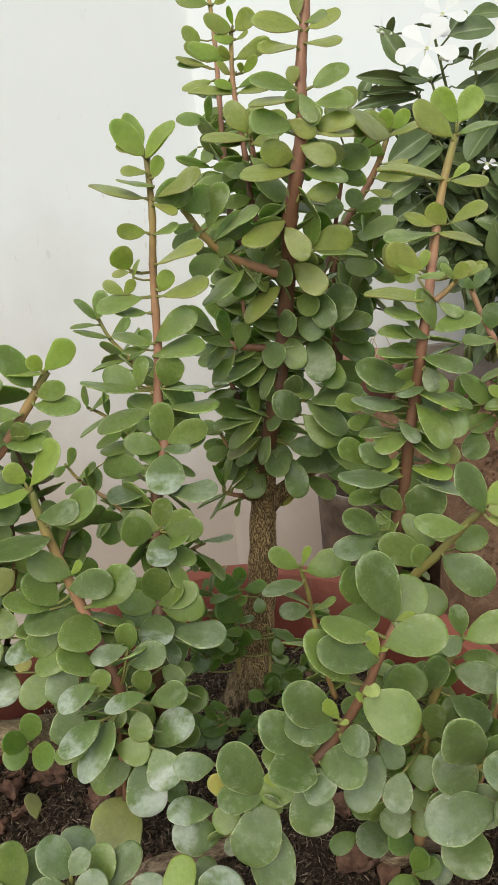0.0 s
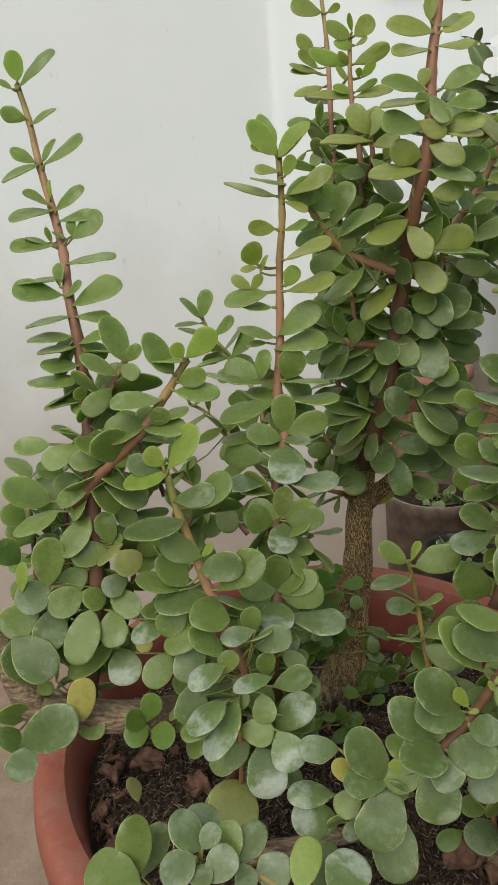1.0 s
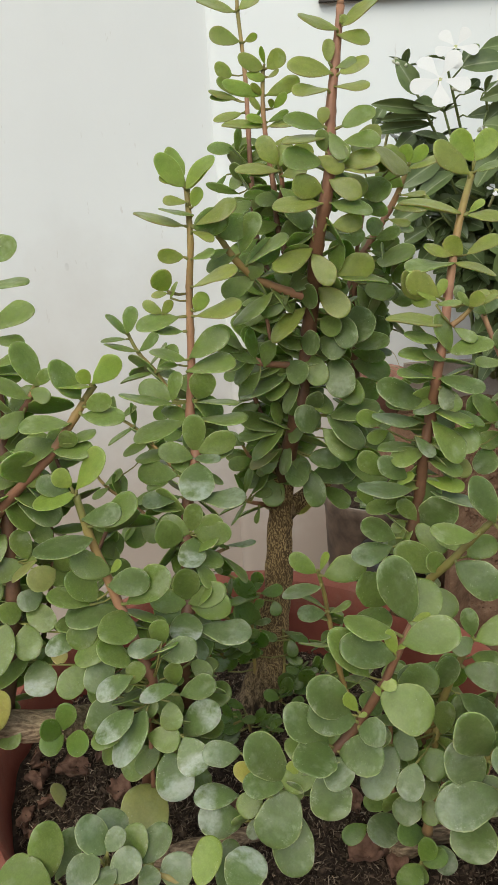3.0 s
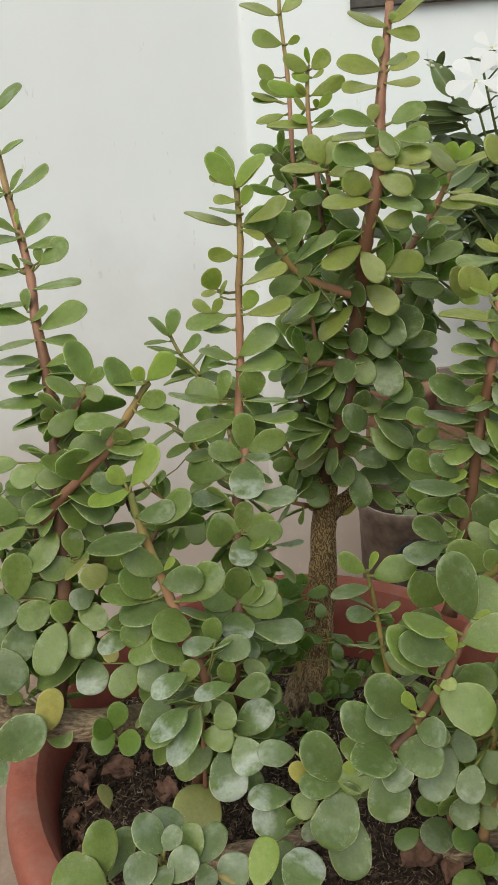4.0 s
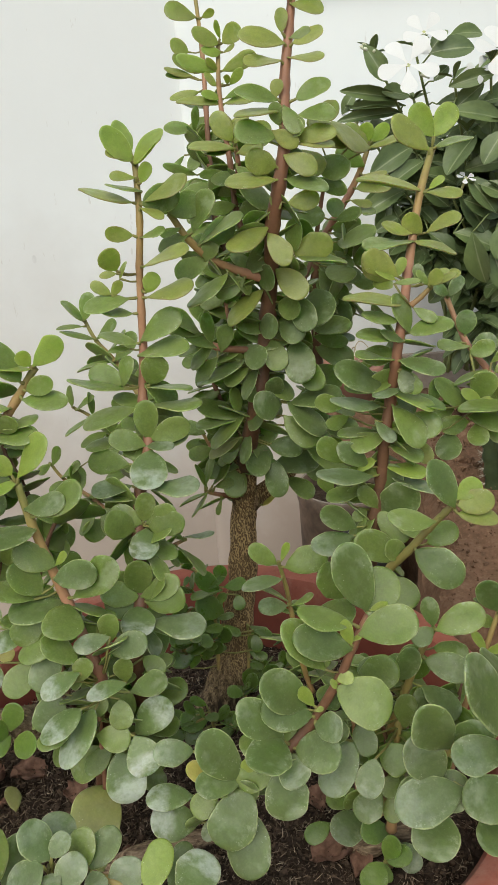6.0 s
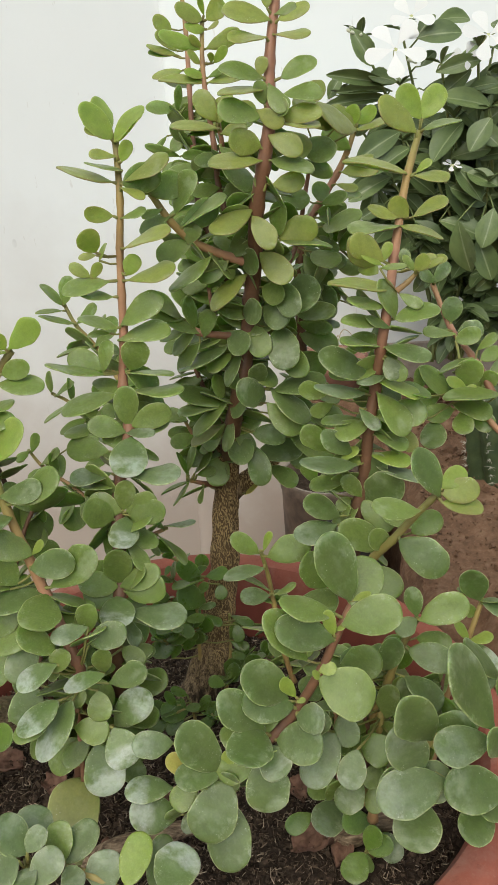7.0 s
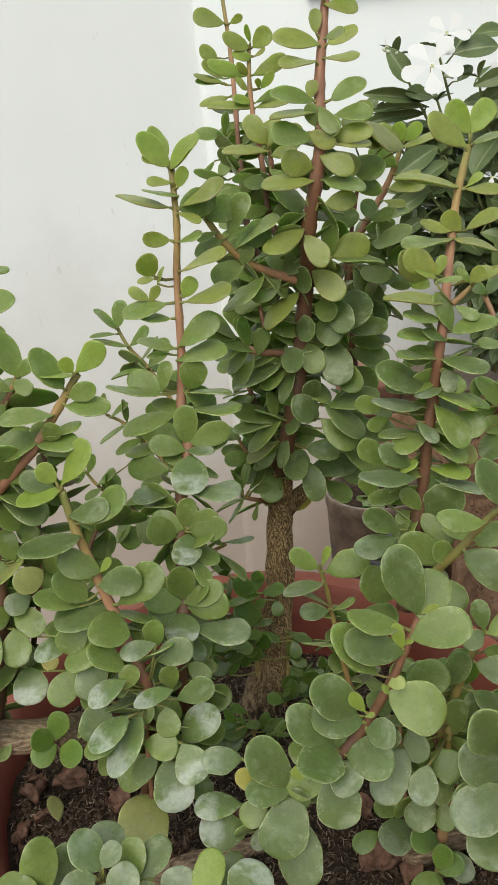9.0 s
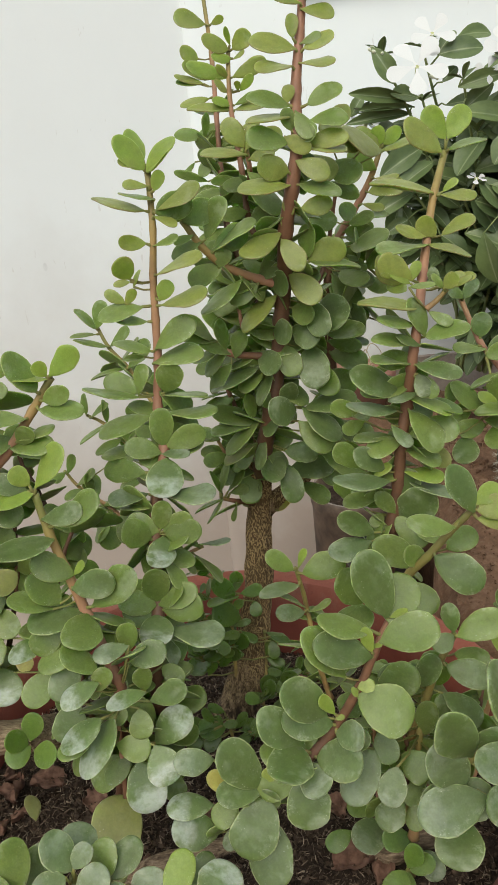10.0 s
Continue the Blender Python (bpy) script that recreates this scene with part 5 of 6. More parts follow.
shoot(right, [(-4, -82, 297), (7, -88, 319), (21, -89, 332), (32, -87, 343), (42, -87, 361), (47, -86, 373), (54, -82, 384)], 2.6, 1.7,
      "sbmdbbsmmbbbbmssssspppsssbydwwpsssp",
      [(52, -84, 385, 162, 72, 75, 24.8, 13.8), (53, -84, 385, -7, 25, -16, 6.5, 3.4), (49, -87, 378, -9, 19, -55, 19.9, 13.1), (53, -85, 383, 56, 39, -16, 17.7, 14.2),
       (46, -88, 375, 157, 74, 70, 9.3, 4.5), (46, -87, 376, -7, 25, -11, 4, 2.1), (46, -88, 373, -173, 24, 60, 20.9, 12), (37, -88, 366, 174, 56, 42, 22.2, 12),
       (47, -85, 381, -172, 20, 21, 20.1, 11.1), (41, -89, 362, -9, 18, -52, 5.8, 4.5), (41, -89, 361, -138, 18, 48, 3.2, 3.4), (33, -89, 352, 173, 58, 67, 9.1, 4.6)],
      [(33, -89, 350, -8, 21, -50, 3.5, 1.9), (41, -89, 359, -25, -18, -49, 19.3, 16.3), (30, -88, 350, 179, 46, 62, 21, 13.9), (32, -89, 348, -172, 20, 52, 17.9, 12),
       (22, -90, 339, 178, 49, 60, 21.6, 12.5), (20, -89, 341, -113, -1, 17, 17.4, 16), (26, -91, 336, -25, 9, -46, 16.7, 14), (33, -90, 345, -41, 17, -50, 11.7, 10.1),
       (47, -83, 330, -137, -41, 24, 20.3, 13), (22, -91, 334, -66, -17, -23, 11.9, 11.7), (21, -92, 330, -85, -54, -7, 17.6, 15.3), (6, -90, 324, 174, 56, 57, 22.2, 14.4)],
      [(7, -90, 323, -167, 8, 35, 17.3, 10.1), (7, -90, 324, 15, 68, -56, 7.8, 4.8), (-3, -86, 319, 179, 45, 53, 13.2, 7.3), (-3, -85, 314, -149, -28, 37, 11.5, 9.5),
       (-12, -81, 308, -169, 13, 18, 17.6, 10.3), (-11, -84, 298, -172, 20, 44, 17.8, 13.1), (-3, -84, 301, -139, -38, 31, 9.8, 5.9), (9, -91, 320, -135, -41, 28, 21.2, 16.4),
       (6, -89, 309, -81, -53, -7, 23, 15.9), (7, -90, 315, -46, 64, -103, 12, 8.1), (-10, -84, 332, -168, 12, 47, 14.2, 9.3)], inner=0.5, hue=(0.10, 0.56))
shoot(right, [(59, -61, 270), (66, -77, 296), (71, -94, 326), (80, -95, 338)], 3.6, 2.2,
      "psssss",
      [(74, -98, 324, 170, 62, 73, 22.2, 14.7), (77, -97, 316, -165, 15, 44, 20.4, 14.5), (76, -92, 305, -108, -33, -2, 17.2, 17), (77, -97, 337, -149, 58, 108, 25.1, 15.2),
       (79, -98, 333, -8, 55, -52, 17.5, 13.3), (71, -94, 320, -29, -6, -44, 14.8, 13.8)], inner=0.0, hue=(0.88, 0.98))
shoot(right, [(129, -1, 424), (126, 8, 433), (124, 15, 438), (119, 30, 448), (114, 42, 465)], 2.2, 1.4,
      "pppmp",
      [(114, 39, 466, 180, 39, 94, 8.8, 5.2), (114, 39, 466, 1, 55, -69, 10.5, 6.3), (119, 29, 450, 9, 87, -61, 11.2, 9.3), (117, 26, 447, -165, -5, 23, 11.6, 5.4),
       (120, 22, 444, -9, 27, -73, 11.8, 9.7)], inner=0.3, hue=(0.45, 0.8))
shoot(front, [(-55, -92, 246), (-57, -100, 268), (-59, -106, 309)], 2.2, 1.4,
      "msmpppppp",
      [(-85, -98, 290, 90, 62, -17, 21.5, 13.4), (-85, -90, 280, 51, 51, -36, 20.5, 10.9), (-81, -105, 295, 165, 10, 15, 21.0, 15.9), (-58, -108, 314, 146, 42, 7, 14.7, 11.9),
       (-59, -104, 310, 85, 19, -13, 14.9, 13.4), (-57, -109, 316, 45, 35, -30, 8.7, 7.2), (-59, -112, 316, -160, -23, 23, 12.7, 12.1), (-55, -116, 310, 45, 23, -23, 12.4, 10.6),
       (-56, -120, 311, 104, 13, -1, 8.5, 8.1)], inner=0.0, hue=(0.8, 1.0))
shoot(front, [(-46, -88, 246), (-46, -104, 299), (-26, -112, 297)], 2.4, 1.4,
      "kmsppbsw",
      [(-47, -92, 287, 102, 29, 8, 30.6, 19.9), (-47, -106, 307, 110, 46, 25, 12.4, 9.8), (-47, -106, 306, 50, 19, -21, 15.1, 10.6), (-45, -110, 310, -53, -54, -13, 8.6, 8.2),
       (-34, -112, 298, 90, 51, 1, 12.8, 12.2), (-26, -114, 303, 70, 25, -6, 16.4, 10.5), (-20, -106, 290, 70, 31, -2, 17.4, 9.1), (-14, -118, 304, 60, 10, -9, 16.4, 15.6)], inner=0.0, hue=(0.8, 1.0))
shoot(right, [(-59, -60, 246), (-39, -62, 259), (-18, -59, 260), (2, -50, 254)], 4.6, 4.2,
      "")
shoot(tree, [(-9, 31, 238), (-4, 36, 254), (4, 45, 280), (10, 56, 310), (13, 65, 339), (15, 70, 357), (16, 66, 374), (18, 59, 391), (20, 49, 405)], 9.4, 5.8,
      "", flare=7.5)
shoot(tree, [(14, 70, 352), (26, 69, 362), (40, 68, 374), (52, 69, 389)], 5.7, 4.2,
      "")
shoot(tree, [(19, 50, 397), (10, 55, 411), (4, 58, 426), (1, 61, 440), (5, 63, 453)], 1.8, 1.0,
      "dddd",
      [(5, 60, 451, 171, 68, 68, 12.2, 7.3), (1, 59, 440, 169, -10, 62, 13.3, 7.6), (6, 55, 423, 172, -20, 58, 15.6, 8.9), (10, 53, 412, -153, -24, 61, 14.5, 8.5)], inner=1.0, gap_between=0.0045, around=180)
shoot(tree, [(25, 45, 425), (18, 52, 438), (14, 58, 453), (12, 64, 469), (11, 71, 484)], 1.8, 1.0,
      "dddd",
      [(11, 65, 477, -178, 45, 70, 12.4, 7.5), (12, 60, 467, 167, -4, 69, 12.7, 7.3), (13, 55, 454, 173, -23, 82, 12.4, 8.2), (18, 51, 441, -158, -16, 69, 12.7, 8.2)], inner=1.0, gap_between=0.0045, around=180)
shoot(tree, [(17, 63, 373), (9, 63, 381), (0, 65, 390), (-5, 66, 400)], 1.6, 1.0,
      "ddd",
      [(-3, 64, 399, 157, 18, 63, 13.1, 7.7), (0, 62, 391, -161, -9, 66, 12.8, 8.3), (7, 61, 383, -154, -22, 59, 13, 7.7)], inner=1.0, gap_between=0.005, around=180)
shoot(right, [(65, -69, 270), (65, -72, 288), (66, -71, 305), (67, -69, 322), (71, -62, 337)], 2.6, 1.4,
      "ssgpdsdpdsdsdsd",
      [(36, -83, 331, -30, 54, -74, 14.7, 10.6), (50, -79, 334, -68, -50, -26, 11.4, 9.4), (58, -78, 321, -43, -14, -41, 12.1, 11.3), (54, -89, 327, -121, -48, 11, 13.1, 10),
       (65, -78, 308, -141, -38, 23, 9.7, 6.8), (58, -81, 303, -151, -28, 29, 13, 10.6), (65, -78, 299, -125, -47, 12, 11.1, 7.8), (82, -101, 323, -166, -2, 38, 25.4, 15.4),
       (51, -70, 343, -5, 34, -53, 17.4, 13), (68, -67, 342, 14, 67, -48, 14.4, 8.9), (69, -70, 322, 53, 80, -17, 13.6, 8.6), (81, -70, 322, 158, 69, 72, 16.9, 9.5)],
      [(79, -69, 323, -10, 21, -48, 13.4, 8.2), (89, -79, 316, -175, 57, 83, 17.6, 11.4), (45, -74, 345, -141, 10, 43, 12.4, 9.5)], inner=0.0, hue=(0.8, 1.0))
shoot(right, [(59, -48, 247), (56, -51, 255), (54, -51, 259)], 1.6, 1.0,
      "gp",
      [(42, -54, 258, -159, -14, 35, 12.6, 8.4), (54, -53, 262, -133, -9, 22, 16, 14.2)], inner=0.0, hue=(0.9, 1.0))
shoot(right, [(67, -65, 242), (64, -69, 250), (62, -71, 254)], 1.2, 0.9,
      "ggggpg",
      [(62, -72, 257, -1, 66, -53, 12.2, 8.4), (63, -72, 255, -5, 33, -41, 11.7, 8), (61, -73, 256, -139, -19, 21, 12.6, 11.2), (62, -72, 255, -81, -51, 13, 7.3, 4.3),
       (70, -66, 258, -56, -45, -32, 12.1, 10), (66, -62, 261, -169, 16, 43, 13.8, 10)], inner=0.0, hue=(0.9, 1.0))
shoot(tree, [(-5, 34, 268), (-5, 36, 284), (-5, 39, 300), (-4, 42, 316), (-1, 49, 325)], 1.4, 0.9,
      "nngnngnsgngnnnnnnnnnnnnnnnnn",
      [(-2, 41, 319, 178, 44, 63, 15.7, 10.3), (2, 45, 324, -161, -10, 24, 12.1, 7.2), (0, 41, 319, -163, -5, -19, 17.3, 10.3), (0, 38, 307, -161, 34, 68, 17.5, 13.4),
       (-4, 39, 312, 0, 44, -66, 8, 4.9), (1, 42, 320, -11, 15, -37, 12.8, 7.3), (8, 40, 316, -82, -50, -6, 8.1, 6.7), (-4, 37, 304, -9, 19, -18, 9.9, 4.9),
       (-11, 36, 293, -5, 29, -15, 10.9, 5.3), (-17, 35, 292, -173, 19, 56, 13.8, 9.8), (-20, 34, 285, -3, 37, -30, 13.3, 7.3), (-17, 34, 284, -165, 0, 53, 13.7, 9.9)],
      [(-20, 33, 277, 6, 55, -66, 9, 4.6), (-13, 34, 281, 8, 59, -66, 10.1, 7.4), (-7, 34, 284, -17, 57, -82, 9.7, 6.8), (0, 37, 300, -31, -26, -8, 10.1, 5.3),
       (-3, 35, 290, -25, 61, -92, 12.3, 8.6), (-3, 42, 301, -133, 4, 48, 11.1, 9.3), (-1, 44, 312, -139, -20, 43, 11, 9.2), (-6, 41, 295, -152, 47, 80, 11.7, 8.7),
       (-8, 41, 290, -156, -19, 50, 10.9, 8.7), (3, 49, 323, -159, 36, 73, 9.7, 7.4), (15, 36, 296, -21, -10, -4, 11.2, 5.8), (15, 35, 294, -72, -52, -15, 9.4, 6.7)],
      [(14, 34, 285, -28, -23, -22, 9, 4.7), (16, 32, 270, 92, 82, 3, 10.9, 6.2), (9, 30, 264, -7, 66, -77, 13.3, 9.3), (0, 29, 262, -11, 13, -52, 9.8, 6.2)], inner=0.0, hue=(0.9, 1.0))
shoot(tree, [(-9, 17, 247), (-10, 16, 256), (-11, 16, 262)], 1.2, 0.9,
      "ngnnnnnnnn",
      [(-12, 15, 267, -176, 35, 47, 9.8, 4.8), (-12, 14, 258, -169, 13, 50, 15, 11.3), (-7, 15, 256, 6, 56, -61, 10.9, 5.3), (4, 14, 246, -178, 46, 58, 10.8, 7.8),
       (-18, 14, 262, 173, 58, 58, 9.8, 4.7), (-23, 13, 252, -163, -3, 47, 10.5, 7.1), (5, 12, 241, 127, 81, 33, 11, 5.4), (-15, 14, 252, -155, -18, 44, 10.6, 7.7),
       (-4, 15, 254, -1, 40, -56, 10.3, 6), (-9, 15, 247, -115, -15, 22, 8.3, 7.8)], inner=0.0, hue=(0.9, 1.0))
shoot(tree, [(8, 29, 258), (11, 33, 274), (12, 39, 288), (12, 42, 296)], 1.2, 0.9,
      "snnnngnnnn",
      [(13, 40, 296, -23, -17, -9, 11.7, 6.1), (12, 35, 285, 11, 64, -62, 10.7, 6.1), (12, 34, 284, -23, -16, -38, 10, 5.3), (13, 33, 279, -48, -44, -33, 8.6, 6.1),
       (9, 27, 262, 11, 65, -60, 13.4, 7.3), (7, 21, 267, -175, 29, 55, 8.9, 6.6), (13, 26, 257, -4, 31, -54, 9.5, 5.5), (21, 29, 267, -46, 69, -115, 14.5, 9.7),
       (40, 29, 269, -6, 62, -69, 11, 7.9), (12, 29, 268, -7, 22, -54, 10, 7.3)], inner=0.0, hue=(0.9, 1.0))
shoot(left, [(-47, -69, 303), (-46, -68, 322), (-45, -68, 337), (-43, -66, 351)], 1.2, 1.0,
      "mswmpmsswmwwsmmmwwwddddd",
      [(-48, -71, 363, -176, 43, 39, 16.8, 9.5), (-58, -63, 364, -129, -44, 38, 15.9, 11.2), (-48, -74, 361, -155, -14, 21, 14.8, 9.1), (-50, -73, 357, -3, 59, -76, 10.2, 7.2),
       (-37, -68, 371, -159, -5, 34, 12.9, 7.6), (-40, -60, 362, 39, 80, -50, 13.1, 8), (-38, -66, 363, -5, 20, -58, 14.7, 9.8), (-61, -64, 346, -111, -51, 24, 15.3, 12.3),
       (-49, -76, 347, -149, -24, 18, 16.6, 10.4), (-53, -73, 339, -153, -17, 25, 15, 9.3), (-45, -73, 344, -131, -42, -3, 21.8, 14), (-32, -75, 356, -161, -2, 13, 14.3, 8.5)],
      [(-32, -70, 348, -4, 24, -55, 15.8, 9), (-34, -65, 349, -103, 81, 162, 11.1, 7.5), (-36, -71, 346, -83, -55, -3, 10.7, 9.1), (-45, -76, 335, -15, -6, -45, 13, 9.8),
       (-32, -71, 330, 3, 44, -57, 18.7, 12.6), (-31, -78, 335, -60, -39, -21, 14.2, 13), (-39, -73, 324, -66, -52, -14, 18.6, 15.5), (-43, -68, 322, -144, -31, 39, 12.5, 8.1),
       (-41, -63, 354, -127, -46, 32, 10.6, 6.3), (-48, -66, 344, -40, -23, -34, 8.8, 7.6), (-28, -57, 353, -27, -28, -45, 10.3, 7.3), (-37, -62, 308, -28, -28, -8, 16.3, 10.2)], inner=0.95, gap_between=0.005, around=110, hue=(0.6, 0.9))
shoot(left, [(-113, -37, 325), (-115, -29, 353), (-116, -21, 381), (-116, -12, 413)], 1.6, 1.0,
      "d",
      [(-115, -23, 382, -170, 29, 62, 14.3, 10.3)], inner=1.0, gap_between=0.0042, around=170, hue=(0.0, 0.4))
shoot(left, [(-126, -35, 336), (-130, -29, 360), (-130, -22, 387), (-130, -15, 412)], 1.6, 1.0,
      "d",
      [(-129, -24, 388, -167, 47, 66, 12.4, 10.3)], inner=1.0, gap_between=0.0042, around=170, hue=(0.0, 0.4))
shoot(left, [(-98, -36, 336), (-92, -30, 358), (-87, -24, 381), (-86, -18, 404)], 1.6, 1.0,
      "d",
      [(-86, -26, 382, -27, 32, -82, 14.4, 10.2)], inner=1.0, gap_between=0.0042, around=170, hue=(0.0, 0.4))
shoot(left, [(-53, -55, 307), (-60, -49, 324), (-63, -44, 340), (-63, -39, 353)], 1.4, 1.0,
      "d",
      [(-63, -47, 337, -137, -8, 45, 11.4, 10)], inner=1.0, gap_between=0.0042, around=170, hue=(0.0, 0.4))
shoot(left, [(-42, -54, 300), (-34, -50, 313), (-31, -45, 326), (-31, -40, 338)], 1.4, 1.0,
      "d",
      [(-32, -48, 325, -55, -3, -32, 11.3, 10.1)], inner=1.0, gap_between=0.0042, around=170, hue=(0.0, 0.4))
shoot(left, [(-74, -40, 351), (-71, -35, 371), (-66, -29, 388), (-60, -24, 400)], 1.4, 1.0,
      "d",
      [(-71, -37, 373, -46, 1, -43, 12.8, 9.9)], inner=1.0, gap_between=0.0042, around=170, hue=(0.0, 0.4))
shoot(left, [(-76, -5, 397), (-80, -2, 407), (-85, 2, 416), (-88, 5, 425)], 1.4, 1.0,
      "d",
      [(-82, -3, 410, -118, -3, 57, 11.5, 9.7)], inner=1.0, gap_between=0.0042, around=170, hue=(0.0, 0.4))
shoot(right, [(63, -50, 374), (67, -53, 382), (72, -58, 391), (79, -60, 401), (84, -62, 408), (87, -63, 412)], 2.1, 1.4,
      "sbuummsmm",
      [(86, -65, 411, 164, 65, 60, 18.6, 10.5), (87, -65, 414, -3, 44, -61, 9.8, 7.4), (87, -66, 412, -14, 15, -64, 12.1, 8.9), (87, -66, 409, -22, -6, -30, 13.4, 8.4),
       (79, -67, 407, -172, 10, 31, 17.8, 9.9), (80, -55, 392, -6, 34, -61, 12.5, 9.1), (74, -61, 393, -33, -26, -56, 19.3, 13), (69, -48, 375, -54, -44, -41, 14, 11.3),
       (73, -53, 387, -158, 32, 79, 12, 8.4)], inner=0.0, hue=(0.93, 1.02))
shoot(right, [(65, -63, 314), (70, -64, 331), (74, -65, 347), (78, -67, 360), (80, -67, 364)], 2.2, 1.4,
      "smssdsdsdddd",
      [(79, -69, 366, 142, 77, 62, 11.5, 6.5), (80, -70, 365, -8, 28, -51, 18.3, 11.1), (79, -69, 365, -157, -17, 41, 9.1, 7), (77, -68, 351, -23, -9, -43, 16.8, 10.6),
       (81, -64, 353, -20, -2, -23, 12.6, 7.9), (72, -63, 338, -177, 24, 57, 20.7, 11.7), (72, -62, 340, 33, 77, -36, 12.5, 9.1), (76, -68, 339, -35, -27, -19, 16.6, 10.7),
       (82, -65, 323, -169, 3, 17, 14.4, 8), (83, -65, 318, -21, -5, 11, 16.2, 6.9), (75, -62, 322, -32, 75, -92, 12.2, 8.5), (67, -55, 331, 170, 71, 79, 14.1, 9.9)], inner=0.0, hue=(0.90, 1.02))
shoot(right, [(105, -107, 300), (104, -105, 320), (103, -103, 335), (101, -102, 345)], 3.2, 1.8,
      "sspssssss",
      [(95, -104, 346, 166, 60, 35, 34.2, 18.1), (102, -90, 354, 174, 47, 23, 20.1, 10.6), (95, -104, 342, -169, 3, 42, 21.3, 12.6), (101, -104, 321, -172, 11, 43, 21.9, 15),
       (103, -101, 312, -151, 11, 33, 14.5, 10.3), (99, -100, 306, -148, -4, 25, 15.7, 12.4), (101, -104, 337, -157, 42, 75, 16.1, 9.8), (98, -101, 354, 6, 59, -44, 14.3, 11.1),
       (101, -104, 343, -14, 48, -52, 14, 11.2)], inner=0.0, hue=(0.5, 0.9))
shoot(right, [(136, -7, 404), (129, -1, 412), (124, 4, 420), (121, 7, 424)], 1.8, 1.0,
      "mmmmmmbbmmmmmmmsmgkmm",
      [(116, 14, 448, -170, 5, 15, 15.1, 8.2), (116, 13, 445, -11, 22, -74, 11, 7.8), (125, 11, 441, -6, 39, -30, 10.2, 5.7), (126, 9, 437, -8, 32, -70, 9.2, 6.8),
       (123, 10, 438, -163, -11, -3, 16.8, 9), (119, 5, 426, -85, 75, -151, 14.1, 11.7), (118, 2, 427, -179, 31, 85, 9.8, 4.8), (117, 2, 426, -11, 21, -71, 5.5, 3.4),
       (125, 4, 425, 128, 81, 10, 11.3, 5.8), (127, 4, 426, -63, 71, -125, 9.2, 7.8), (113, 4, 423, 176, 45, 51, 19.4, 10.9), (98, 6, 426, 17, 73, -53, 11.3, 6.3)],
      [(131, -2, 425, -171, 6, 13, 25.1, 13.5), (113, 3, 420, -23, -9, -30, 16.7, 10.4), (113, 2, 418, -167, -3, 66, 13.5, 8.8), (105, 1, 414, -111, -30, 3, 14.8, 11.2),
       (116, 1, 417, -100, -33, -12, 12, 9.2), (81, -13, 436, -26, -16, -14, 17.3, 10.5), (86, -10, 416, -49, -42, -52, 11.9, 7.5), (110, 11, 425, -156, -24, 53, 13.4, 8.5),
       (122, 6, 415, -37, -31, -66, 11.9, 8.9)], inner=0.0, hue=(0.7, 0.95))
shoot(right, [(60, -72, 291), (63, -69, 310), (61, -64, 326), (64, -59, 340)], 1.4, 1.0,
      "d",
      [(62, -70, 312, -137, 14, 37, 11.3, 8.8)], inner=1.0, gap_between=0.0042, around=170, hue=(0.0, 0.4))
shoot(right, [(86, -72, 303), (89, -68, 321), (93, -62, 335)], 1.4, 1.0,
      "d",
      [(88, -70, 322, -51, 55, -84, 11.7, 8.7)], inner=1.0, gap_between=0.0042, around=170, hue=(0.0, 0.4))
shoot(tree, [(47, 34, 594), (48, 39, 606), (50, 44, 621), (52, 50, 635)], 1.8, 1.4,
      "ubuuuubb",
      [(47, 29, 586, -7, 30, -37, 16.8, 11), (46, 29, 587, -4, 42, -95, 3.8, 3.1), (48, 34, 600, -170, 16, 55, 17.3, 10.2), (49, 34, 600, -14, 7, -52, 14.9, 9.3),
       (50, 38, 612, -173, 27, 57, 16.9, 10.3), (51, 39, 612, -11, 17, -53, 14.5, 9.3), (53, 44, 629, -176, 40, 69, 13.1, 8.4), (53, 44, 629, -8, 32, -58, 12.2, 8.3)], inner=0.0, hue=(0.74, 0.95))
shoot(tree, [(7, 138, 616), (7, 143, 630), (6, 149, 646)], 1.2, 1.0,
      "uuuubb",
      [(5, 135, 615, -170, 18, 40, 20.1, 12.2), (8, 135, 616, -6, 32, -63, 12.1, 7.7), (6, 141, 632, -174, 31, 64, 14.9, 9.4), (8, 141, 632, -9, 23, -66, 13.4, 8.4),
       (7, 146, 646, -180, 55, 73, 10.9, 7.3), (7, 146, 646, -3, 45, -77, 10.9, 7.2)], inner=0.0, hue=(0.92, 1.0))
shoot(right, [(85, -52, 249), (77, -54, 250), (68, -56, 250), (60, -60, 250), (52, -58, 250), (48, -56, 248)], 4.8, 4.3,
      "")
